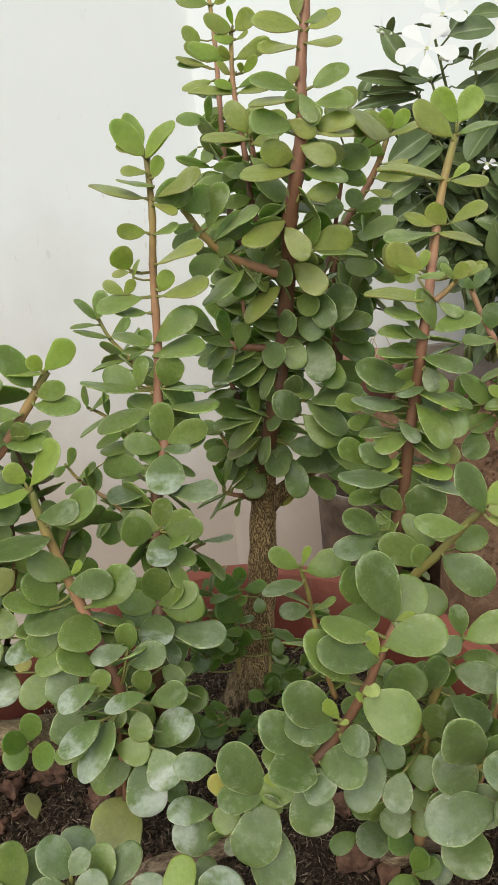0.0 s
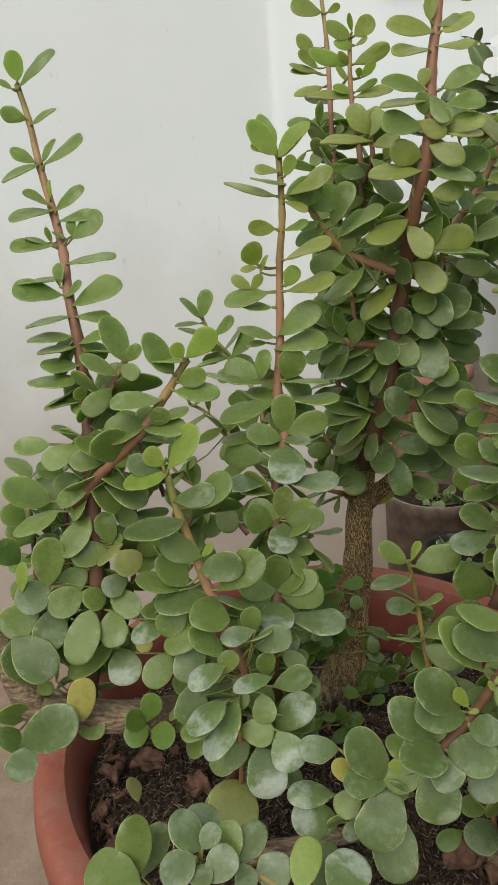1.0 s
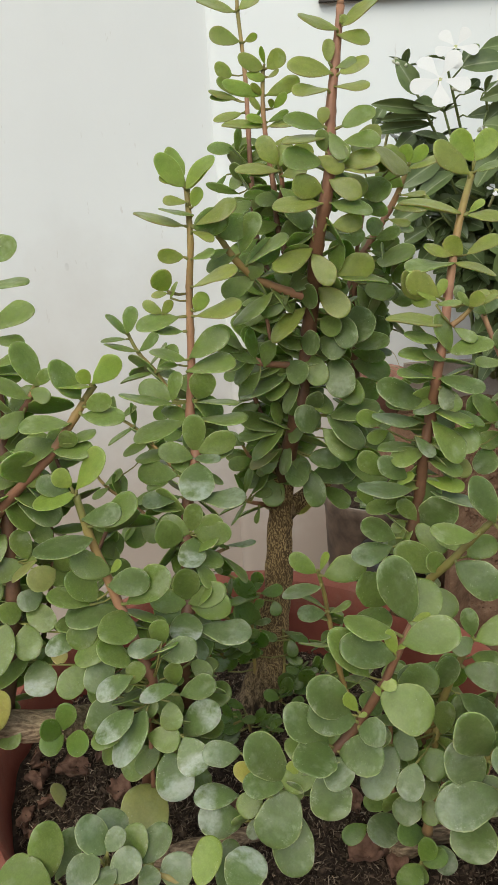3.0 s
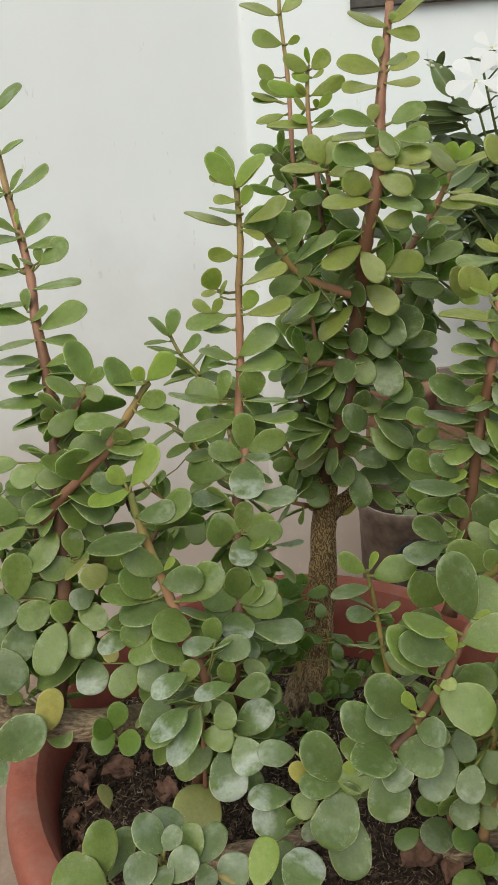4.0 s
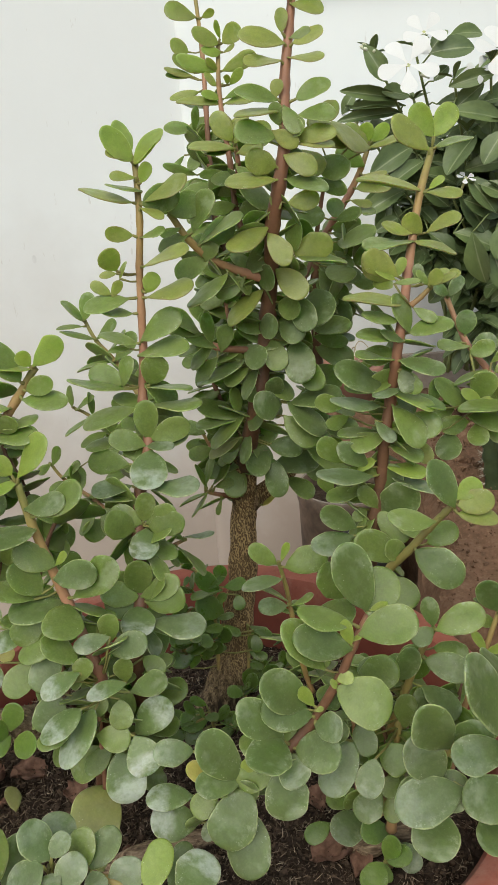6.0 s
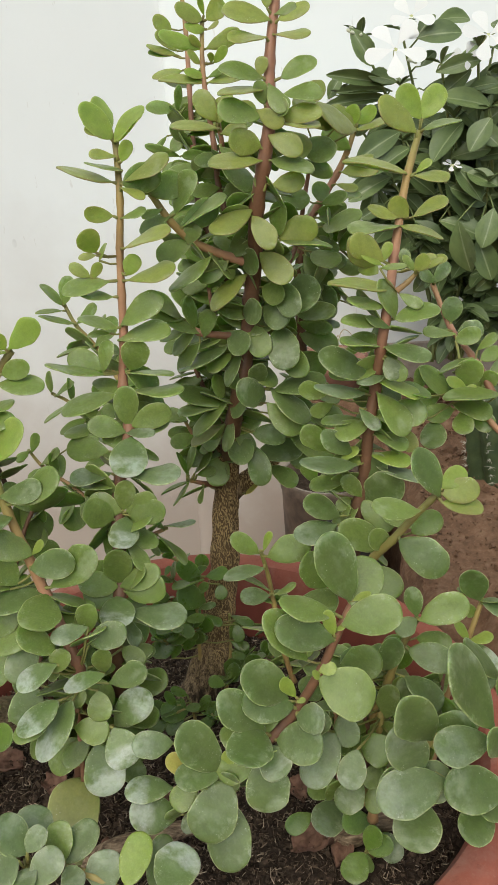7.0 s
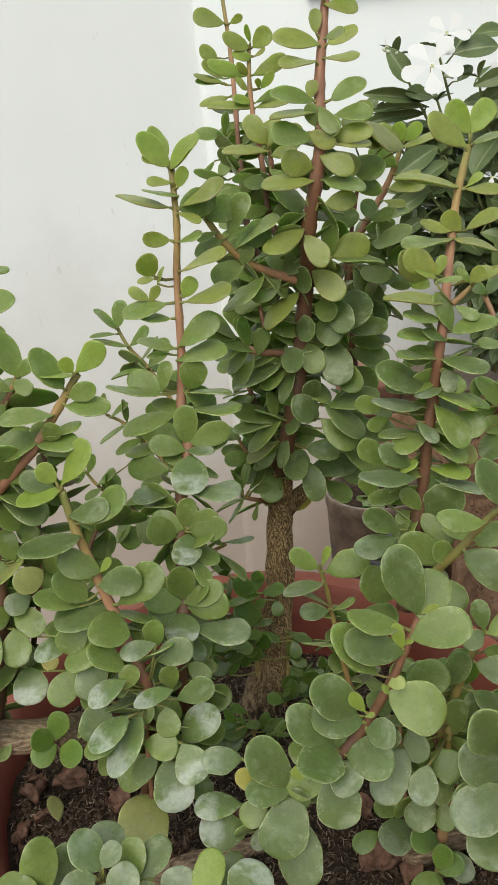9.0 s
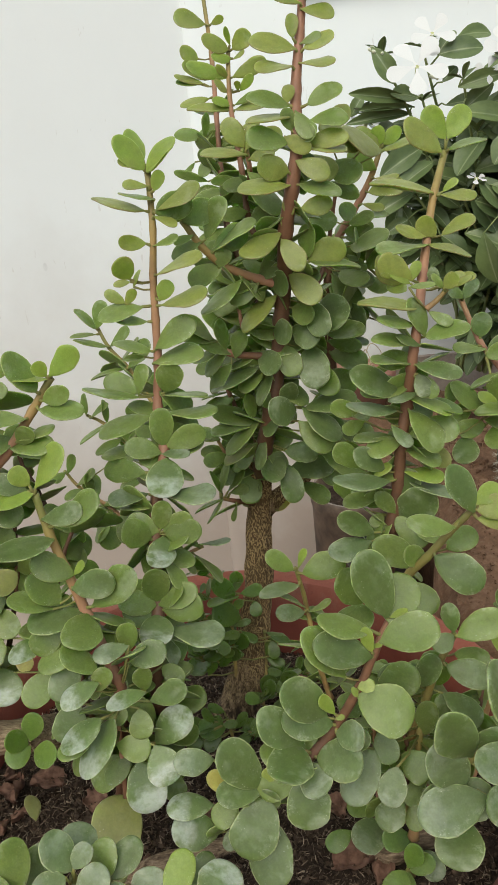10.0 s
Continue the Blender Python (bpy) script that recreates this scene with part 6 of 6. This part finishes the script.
shoot(right, [(89, -52, 256), (97, -47, 282), (103, -41, 307), (110, -38, 326), (114, -36, 337), (118, -33, 346)], 2.2, 1.2,
      "sdpsbbbwsdd",
      [(116, -35, 347, -164, 70, 116, 17.2, 11.8), (117, -31, 348, -174, 15, 32, 10.6, 3.8), (117, -36, 346, -24, -11, -18, 14.2, 9.1), (116, -35, 347, -19, 0, 14, 11.5, 7.3),
       (117, -35, 348, 156, 70, 77, 3.3, 1.9), (111, -39, 331, 169, 55, 46, 10.6, 4.9), (111, -39, 330, -12, 18, -14, 10.3, 5.5), (108, -39, 329, -36, -29, -12, 18, 11.7),
       (107, -38, 321, -35, -28, -26, 18, 11.7), (116, -33, 340, -158, 24, 65, 8.7, 5.8), (106, -39, 313, -38, -31, -49, 14.8, 10.7)], inner=0.0, hue=(0.75, 0.95))
shoot(right, [(83, -13, 472), (87, -13, 475), (91, -13, 479)], 1.5, 1.0,
      "muummm",
      [(90, -13, 479, 180, 50, 79, 7.8, 3.3), (89, -16, 480, -36, 45, -84, 7.1, 5.9), (91, -13, 479, -26, 29, -65, 10.2, 2.9), (91, -13, 479, 0, 90, -78, 4.0, 1.8),
       (84, -13, 471, -26, -29, -54, 10.2, 4.8), (76, -15, 481, -23, 5, -72, 9.9, 2.7)], inner=0.0, hue=(0.8, 0.97))
shoot(right, [(56, -53, 255), (54, -50, 280), (54, -45, 303), (54, -41, 318)], 1.4, 1.0,
      "d",
      [(54, -44, 317, -164, 69, 96, 14, 9.5)], inner=1.0, gap_between=0.0055, around=180, hue=(0.6, 0.9))
shoot(right, [(77, -54, 266), (75, -51, 291), (77, -46, 314), (79, -44, 326)], 1.4, 1.0,
      "d",
      [(78, -46, 325, -10, 65, -66, 12.7, 9.4)], inner=1.0, gap_between=0.0055, around=180, hue=(0.6, 0.9))
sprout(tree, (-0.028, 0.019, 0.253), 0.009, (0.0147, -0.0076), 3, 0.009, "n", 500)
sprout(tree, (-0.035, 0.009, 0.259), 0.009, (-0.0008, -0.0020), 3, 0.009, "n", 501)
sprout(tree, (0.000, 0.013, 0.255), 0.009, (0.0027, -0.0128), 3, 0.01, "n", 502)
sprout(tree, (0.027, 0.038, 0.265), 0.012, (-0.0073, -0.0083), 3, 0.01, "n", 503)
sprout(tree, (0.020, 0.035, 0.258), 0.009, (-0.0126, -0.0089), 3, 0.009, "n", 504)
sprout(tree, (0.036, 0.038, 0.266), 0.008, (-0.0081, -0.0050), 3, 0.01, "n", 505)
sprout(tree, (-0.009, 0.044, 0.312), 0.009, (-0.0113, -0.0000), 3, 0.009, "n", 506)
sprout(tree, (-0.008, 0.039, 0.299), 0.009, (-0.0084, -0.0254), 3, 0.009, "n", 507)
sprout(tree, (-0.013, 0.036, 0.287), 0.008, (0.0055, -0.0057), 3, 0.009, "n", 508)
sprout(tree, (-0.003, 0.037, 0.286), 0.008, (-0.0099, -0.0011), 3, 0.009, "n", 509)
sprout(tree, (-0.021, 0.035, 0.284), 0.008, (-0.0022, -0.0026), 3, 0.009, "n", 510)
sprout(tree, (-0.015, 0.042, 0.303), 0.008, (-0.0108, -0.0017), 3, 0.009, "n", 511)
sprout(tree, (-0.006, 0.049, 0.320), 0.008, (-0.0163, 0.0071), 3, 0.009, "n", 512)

fallen = place_leaf(soil, (-0.103, -0.025, soil_height(-0.103, -0.025) + 0.003), 115, 12, -20, 0.0135, 0.008, "k")
fallen.parent = None
fallen.name = "fallen_leaf"
tagged(fallen, "dull green fallen succulent leaf on the soil", "fallen leaf")


# ---- things behind the pot ----
def small_pot(name, x, y, top, r, height, mat, label, wall=0.003, lip=0.003, edge=False):
    ob = thing(name, (x, y, top - height), label, "pot")
    prof = [(0, 0.004), (r * 0.74, 0.004), (r - wall, height - 0.012), (r - wall, height), (r + lip * 0.3, height + 0.001), (r + lip, height - 0.002), (r + lip, height - 0.012),
            (r, height - 0.015), (r * 0.80, 0.0), (0, 0)]
    v, f = lathe_data(prof, 48, 0.02)
    me = mesh_of("pot_body", v, f, mat)
    body = new("pot_body", me)
    body.parent = ob
    if edge:
        v, f = lathe_data([(r - wall, height + 0.0005), (r, height + 0.0014), (r + lip * 0.6, height + 0.0006)], 48, 0.02)
        line = new("rim_edge", mesh_of("rim_edge", v, f, PALE_EDGE))
        line.parent = ob
        tagged(line, "thin scuffed pale rim edge")
    v, f = lathe_data([(0, height - 0.016), (r * 0.5, height - 0.014), (r - wall, height - 0.018)], 32, 0.02)
    earth = new("soil_fill", mesh_of("soil_fill", v, f, POT_SOIL))
    earth.parent = ob
    return ob


bag = small_pot("nursery_pot", 0.130, 0.414, 0.208, 0.054, 0.308, BAG, "dusty dark nursery pot with small round-leaved seedlings", 0.002, 0.0015, True)
rng = random.Random(5)
for n in range(9):
    w, r = rng.uniform(0, 6.3), 0.045 * math.sqrt(rng.random())
    sprout(bag, (0.130 + r * math.cos(w), 0.414 + r * math.sin(w), 0.190), rng.uniform(0.004, 0.010), (rng.gauss(0, 0.006), rng.gauss(0, 0.006)), 2, 0.016, "s", 300 + n)
cup = small_pot("nursery_pot", 0.134, 0.325, 0.182, 0.033, 0.282, BLACK, "small black plastic nursery pot with a thin rim")
for n in range(4):
    w, r = rng.uniform(0, 6.3), 0.022 * math.sqrt(rng.random())
    sprout(cup, (0.134 + r * math.cos(w), 0.325 + r * math.sin(w), 0.164), rng.uniform(0.012, 0.02), (rng.gauss(0, 0.006), rng.gauss(0, 0.006)), 2, 0.013, "p", 400 + n)
small_pot("terracotta_pot", 0.142, 0.500, 0.318, 0.040, 0.046, TERRACOTTA_OLD, "weathered pale terracotta pot on the earth bed", 0.007, 0.005)


def dry_straw(x, y, z, count, seed):
    """A tuft of dead, bleached grass blades arching out of a pot."""
    ob = thing("dry_straw", (x, y, z), "tuft of bleached dry grass blades in a small pot", "dry grass")
    rngs = random.Random(seed)
    for _ in range(count):
        w, reach, rise = rngs.uniform(0, 6.3), rngs.uniform(0.012, 0.034), rngs.uniform(0.008, 0.030)
        out = Vector((math.cos(w), math.sin(w) * 0.7, 0))
        line = smooth_path([Vector((x, y, z - 0.012)), Vector((x, y, z)) + out * reach * 0.35 + Vector((0, 0, rise)), Vector((x, y, z)) + out * reach * 0.8 + Vector((0, 0, rise * 0.9)),
                            Vector((x, y, z)) + out * reach * 1.15 + Vector((0, 0, rise * 0.2))], 4)
        v, f, _u = tube_data(line, [0.0007 - 0.0004 * i / len(line) for i in range(len(line))], 5)
        part("blade", mesh_of("blade", v, f, DEAD_GRASS), ob)
    return ob


dry_straw(0.142, 0.470, 0.318, 16, 77)


def clods(count, seed):
    """Lumps of dry earth strewn over the open part of the bed."""
    rngc = random.Random(seed)
    verts, faces = [], []
    for _ in range(count):
        y = rngc.uniform(-0.10, 0.50)
        x = bed_left(y) + 0.008 + 0.30 * rngc.random() ** 1.5
        z = 0.258 + 0.036 * max(0.0, y) + 0.006 * noise.noise(Vector((x * 9, y * 9, 0))) + 0.005 * noise.noise(Vector((x * 40, y * 40, 3)))
        size = 0.0006 + 0.0024 * rngc.random() ** 6
        v, f = box_data(-size, -size * 0.8, -size * 0.6, size, size * 0.8, size * 0.6)
        turn = Matrix.Translation((x, y, z)) @ Euler((rngc.uniform(0, 6), rngc.uniform(0, 6), rngc.uniform(0, 6))).to_matrix().to_4x4()
        n = len(verts)
        verts += [turn @ (Vector(q) * rngc.uniform(0.7, 1.2)) for q in v]
        faces += [tuple(i + n for i in q) for q in f]
    return verts, faces


tagged(new("earth_clods", mesh_of("earth_clods", *clods(3500, 17), BED_EARTH, False)), "crumbs and clods of dry brown earth on the bed", "soil", kind="stuff")

# ---- periwinkle with white flowers ----
VINCA_MESH = []
for n in range(6):
    v, f, u = blade_blank(700 + n, thick=0.012, peak=0.55, fine=0.66, base_taper=0.6)
    f = f[:-18]
    v = [(x, y, z + 0.16 * abs(y) - 0.16 * x * x) for x, y, z in v]
    VINCA_MESH.append(mesh_of("leaf", v, f, VINCA, uvs=u))
PETAL_MESH = []
for n in range(3):
    v, f, u = blade_blank(800 + n, thick=0.02, peak=0.76, fine=0.55, stalk=0.08, vary=0.02, base_taper=0.3)
    f = f[:-18]
    v = [(x, y + 0.06 * x * x, z * 0.4 - 0.05 * x * x) for x, y, z in v]
    PETAL_MESH.append(mesh_of("petal", v, f, PETAL, uvs=u))


def flower(plant, at, aim, size, spin=0.0):
    """Five broad petals round a small throat, facing along aim."""
    turn = Vector(aim).to_track_quat("Z", "Y").to_matrix().to_4x4()
    m = Matrix.Translation(at) @ turn
    v, f = lathe_data([(0.0, -0.018), (0.0012, -0.017), (0.0013, -0.003), (0.0019, 0.0004), (0.0012, 0.0006), (0, -0.001)], 12)
    head = part("flower", mesh_of("flower", [m @ Vector(p) for p in v], f, EYE_SPOT), plant, "white five-petalled flower")
    for k in range(5):
        ob = new("petal", PETAL_MESH[k % 3])
        mw = m @ Matrix.Rotation(spin + 2 * math.pi * k / 5, 4, "Z") @ Matrix.Translation((0.001, 0, 0.0003 * k)) @ Matrix.Rotation(radians((-8, 2, -12, -3, -6)[k]), 4, "Y") @ Matrix.Rotation(radians((6, -5, 3, 8, -4)[k]), 4, "X") @ Matrix.Diagonal((size * 0.5, size * 0.285, size * 0.5, 1))
        ob.parent = head
        ob.matrix_parent_inverse = head.matrix_world.inverted()
        ob.matrix_basis = mw
    return head


vinca = thing("periwinkle", (0.270, 0.480, 0.312), "bushy periwinkle with dark glossy leaves and white flowers", "plant")
# leaves in the open: base in mm, yaw, pitch, roll in degrees, length and width in mm
VINCA_LEAVES = [
    [(140, 372, 621, -30, -54, -64, 34, 17), (194, 365, 611, -16, 9, -68, 35, 21), (219, 395, 628, 8, 10, -63, 33, 16), (195, 372, 612, 11, 52, -54, 25, 11), (199, 370, 591, 0, 45, -70, 17, 11),
     (178, 385, 580, -164, 9, 86, 58, 12), (183, 400, 576, -168, 4, 63, 51, 10), (180, 400, 571, -165, -1, 72, 58, 13), (182, 385, 582, -157, 12, 53, 27, 17), (128, 410, 573, -29, 58, -96, 20, 12)],
    [(206, 350, 584, -25, 13, -84, 35, 14), (213, 360, 567, -25, 39, -81, 30, 16), (208, 345, 565, -6, -6, -58, 43, 19), (250, 340, 548, -164, -52, 43, 30, 19), (185, 380, 542, -159, -25, 54, 47, 21),
     (193, 375, 529, -156, -24, 41, 41, 17), (180, 385, 506, -165, -19, 54, 42, 18), (234, 360, 547, -154, -34, 12, 42, 26), (226, 335, 469, -32, -77, -99, 45, 23)],
    [(225, 375, 565, -27, -32, -58, 39, 22), (227, 365, 519, -18, 15, -55, 33, 20), (226, 350, 513, -35, -46, -40, 37, 23), (223, 365, 500, -45, -44, -39, 40, 23), (227, 385, 508, -160, 24, 47, 34, 21),
     (222, 390, 489, -158, 37, 85, 34, 19), (218, 360, 468, -30, -16, -44, 41, 23), (255, 350, 481, -162, 24, 86, 37, 19), (244, 335, 453, -39, -64, -59, 37, 21), (216, 385, 533, -18, 54, -61, 27, 17)],
    [(205, 380, 574, -30, 5, -48, 29, 16), (235, 355, 571, -39, 12, -48, 24, 15), (175, 390, 482, -166, -24, 64, 24, 13), (181, 395, 524, -16, 40, -80, 23, 14), 
     (203, 385, 467, -35, -33, -39, 31, 19), (240, 350, 545, -41, -36, -55, 28, 18), (235, 345, 507, -34, -20, -48, 28, 18), (254, 330, 478, -137, -63, 25, 33, 20)],
]
VINCA_STEMS = [(0.183, 0.374, 0.618), (0.150, 0.378, 0.615), (0.188, 0.392, 0.580), (0.210, 0.350, 0.590), (0.236, 0.340, 0.600), (0.190, 0.385, 0.535), (0.184, 0.390, 0.500),
               (0.228, 0.365, 0.550), (0.228, 0.352, 0.505), (0.222, 0.382, 0.500), (0.250, 0.335, 0.500), (0.250, 0.345, 0.555), (0.140, 0.405, 0.574)]
rng = random.Random(21)


def vinca_leaf(stalk, at, turn, size, width):
    ob = new("leaf", rng.choice(VINCA_MESH))
    mw = Matrix.Translation(at) @ turn @ Matrix.Diagonal((size, width, size, 1))
    ob.parent = stalk
    ob.matrix_parent_inverse = stalk.matrix_world.inverted()
    ob.matrix_basis = mw


# each open leaf sits on the stem nearest to it, by a short pale stalk
vinca_paths = []
for tip in VINCA_STEMS:
    root = Vector((0.268 + rng.gauss(0, 0.012), 0.478 + rng.gauss(0, 0.012), 0.312))
    tip = Vector(tip)
    mid = root.lerp(tip, 0.6) + Vector((rng.gauss(0.016, 0.006), 0.01, 0.0))
    vinca_paths.append(smooth_path([root, mid, tip], 8))
held = [[] for _ in vinca_paths]
for row in [row for block in VINCA_LEAVES for row in block]:
    base = Vector(row[:3]) / 1000
    n = min(range(len(vinca_paths)), key=lambda k: min((q - base).length for q in vinca_paths[k][6:]))
    held[n].append(row)
for path, rows in zip(vinca_paths, held):
    sets = [tube_data(path, [0.0021 - 0.0011 * i / len(path) for i in range(len(path))], 7)]
    for row in rows:
        base = Vector(row[:3]) / 1000
        near = min(path[6:], key=lambda q: (q - base).length)
        if (near - base).length > 0.001:
            sets.append(tube_data([near, near.lerp(base, 0.5) + Vector((0, 0, 0.002)), base], [0.0009, 0.0007, 0.0006], 5))
    v, f, _u = join(*sets)
    stalk = part("stem", mesh_of("stem", v, f, VINCA_STALK), vinca)
    for x, y, z, yaw, pitch, roll, length, width in rows:
        turn = Matrix.Rotation(radians(yaw), 4, "Z") @ Matrix.Rotation(-radians(pitch), 4, "Y") @ Matrix.Rotation(-radians(roll), 4, "X")
        vinca_leaf(stalk, (x / 1000, y / 1000, z / 1000), turn, length / 1000, width / 1000)
    # small new leaves where the shoot ends
    for k in range(4):
        w = radians(90 * k + rng.uniform(-30, 30))
        turn = Euler((rng.uniform(-0.4, 0.4), -rng.uniform(0.2, 1.0), w)).to_matrix().to_4x4()
        vinca_leaf(stalk, path[-1], turn, rng.uniform(0.012, 0.020), rng.uniform(0.005, 0.008))
# the thick of the bush, behind and beside
BACK_TIPS = [(0.265, 0.385, 0.605), (0.29, 0.38, 0.61), (0.275, 0.36, 0.59), (0.285, 0.34, 0.535), (0.30, 0.42, 0.60), (0.30, 0.36, 0.48), (0.262, 0.40, 0.545),
             (0.325, 0.40, 0.55), (0.27, 0.40, 0.50), (0.255, 0.385, 0.57)]
# side shoots that fill the bush down to its foot
SIDE_TIPS = [(0.166, 0.41, 0.565), (0.179, 0.41, 0.532), (0.189, 0.41, 0.552), (0.172, 0.41, 0.496), (0.193, 0.41, 0.492), (0.211, 0.41, 0.45), (0.189, 0.42, 0.466), (0.227, 0.41, 0.525), (0.244, 0.41, 0.495), (0.272, 0.42, 0.533), (0.268, 0.41, 0.463), (0.291, 0.42, 0.492), (0.245, 0.42, 0.443), (0.235, 0.42, 0.422), (0.282, 0.41, 0.42), (0.259, 0.41, 0.383), (0.295, 0.42, 0.379), (0.244, 0.42, 0.548), (0.269, 0.42, 0.566)]
for tip in BACK_TIPS:
    root = Vector((0.275 + rng.gauss(0, 0.012), 0.478 + rng.gauss(0, 0.012), 0.312))
    tip = Vector(tip)
    mid = root.lerp(tip, 0.5) + Vector((rng.gauss(0.008, 0.006), 0.02, 0.01))
    path = smooth_path([root, mid, tip], 8)
    v, f, _u = tube_data(path, [0.0022 - 0.0012 * i / len(path) for i in range(len(path))], 6)
    stalk = part("stem", mesh_of("stem", v, f, VINCA_STALK), vinca)
    for k in range(8, len(path)):
        for side in (0, 120, 240):
            if rng.random() < 0.2:
                continue
            size = rng.uniform(0.036, 0.052) * (0.75 if k > len(path) - 3 else 1)
            face = Vector((rng.gauss(-0.1, 0.35), rng.gauss(-0.62, 0.3), rng.gauss(0.75, 0.25))).normalized()
            w = radians(90 * k + side + rng.uniform(-40, 40))
            along = Vector((math.cos(w), math.sin(w), rng.uniform(-0.9, 0.0)))
            along = (along - face * along.dot(face)).normalized()
            turn = Matrix((along, face.cross(along), face)).transposed().to_4x4()
            vinca_leaf(stalk, path[k], turn, size, size * rng.uniform(0.42, 0.54))
for tip in SIDE_TIPS:
    tip = Vector(tip)
    root = Vector((0.272 + rng.gauss(0, 0.01), 0.478, 0.316))
    path = smooth_path([root, Vector((0.262, 0.45, max(0.34, tip.z - 0.06))), tip + Vector((0.02, 0.012, -0.008)), tip], 5)
    v, f, _u = tube_data(path, [0.0016 - 0.0008 * i / len(path) for i in range(len(path))], 6)
    stalk = part("stem", mesh_of("stem", v, f, VINCA_STALK), vinca)
    for k in range(6, len(path)):
        for side in (-1, 1):
            size = rng.uniform(0.026, 0.040)
            face = Vector((rng.gauss(-0.1, 0.4), rng.gauss(-0.55, 0.3), rng.gauss(0.75, 0.3))).normalized()
            along = Vector((side * rng.uniform(0.4, 1.0), -rng.uniform(0.0, 0.7), rng.uniform(-0.9, 0.25)))
            along = (along - face * along.dot(face)).normalized()
            turn = Matrix((along, face.cross(along), face)).transposed().to_4x4()
            vinca_leaf(stalk, path[k], turn, size, size * rng.uniform(0.40, 0.52))


def buds(at, count, seed):
    """A cluster of pale furled buds on thin stalks."""
    rngb = random.Random(seed)
    at = Vector(at)
    for _ in range(count):
        out = Vector((rngb.gauss(-0.5, 0.5), rngb.gauss(-0.3, 0.4), rngb.gauss(0.5, 0.4))).normalized()
        tip = at + out * rngb.uniform(0.005, 0.011)
        line = [at, at.lerp(tip, 0.4), at.lerp(tip, 0.7), at.lerp(tip, 0.9), tip]
        v, f, _u = tube_data(line, [0.0005, 0.0006, 0.0015, 0.0013, 0.0003], 8)
        part("bud", mesh_of("bud", v, f, BUD), vinca, "pale furled flower bud")


flower(vinca, (0.171, 0.346, 0.601), (-0.20, -1.0, 0.55), 0.049, -math.pi / 2)
flower(vinca, (0.188, 0.364, 0.626), (-0.05, -0.95, 0.45), 0.036, 0.9)
flower(vinca, (0.240, 0.332, 0.606), (0.1, -0.9, 0.5), 0.044, 0.5)
flower(vinca, (0.228, 0.348, 0.594), (-0.5, -0.6, 0.5), 0.026, 1.3)
flower(vinca, (0.141, 0.408, 0.566), (0.1, -0.5, 0.9), 0.030, 0.0)
flower(vinca, (0.222, 0.346, 0.513), (0.1, -0.6, 0.8), 0.016, 0.4)
buds((0.147, 0.374, 0.616), 7, 61)
buds((0.192, 0.360, 0.592), 3, 62)
buds((0.214, 0.364, 0.560), 3, 63)


# ---- ribbed cactus in the bed ----
def cactus(x, y, z, height, r, lean):
    ob = thing("cactus", (x, y, z), "dark green ribbed cactus standing in the earth bed", "cactus")
    rows, sides, ribs = 26, 60, 6
    verts, faces = [], []
    for i in range(rows):
        t = i / (rows - 1)
        rr = r * (1 - 0.12 * t) * math.sqrt(max(0.0, 1 - max(0.0, (t - 0.82) / 0.18) ** 2 * 0.98))
        for k in range(sides):
            w = 2 * math.pi * k / sides
            q = rr * (0.74 + 0.30 * abs(math.cos(ribs * w / 2)) ** 1.6) * (1 + 0.03 * math.sin(40 * t))
            verts.append((q * math.cos(w) + lean[0] * t, q * math.sin(w) + lean[1] * t, t * height))
    for i in range(rows - 1):
        for k in range(sides):
            a, b = i * sides + k, i * sides + (k + 1) % sides
            faces.append((a, b, b + sides, a + sides))
    faces.append(tuple(range((rows - 1) * sides, rows * sides)))
    body = new("cactus_body", mesh_of("cactus_body", verts, faces, CACTUS))
    body.parent = ob
    rngc = random.Random(8)
    sv, sf = [], []
    for i in range(2, rows - 2, 2):
        for k in range(0, sides, sides // ribs):
            p = Vector(verts[i * sides + k])
            out = (p - Vector((lean[0] * i / rows, lean[1] * i / rows, p.z))).normalized()
            for _ in range(8):
                d = (out + Vector((rngc.gauss(0, 0.5), rngc.gauss(0, 0.5), rngc.gauss(0, 0.5)))).normalized()
                v, f, _u = tube_data([p, p + d * 0.005], [0.0002, 0.00005], 3)
                o = len(sv)
                sv += v
                sf += [tuple(q + o for q in t) for t in f]
    spines = new("spines", mesh_of("spines", sv, sf, SPINE, False))
    spines.parent = ob
    return ob


cactus(0.247, 0.258, 0.262, 0.085, 0.024, (-0.012, 0.008))
dry_leaf(0.262, 0.425, 0.035, 30, 41, 0.282)
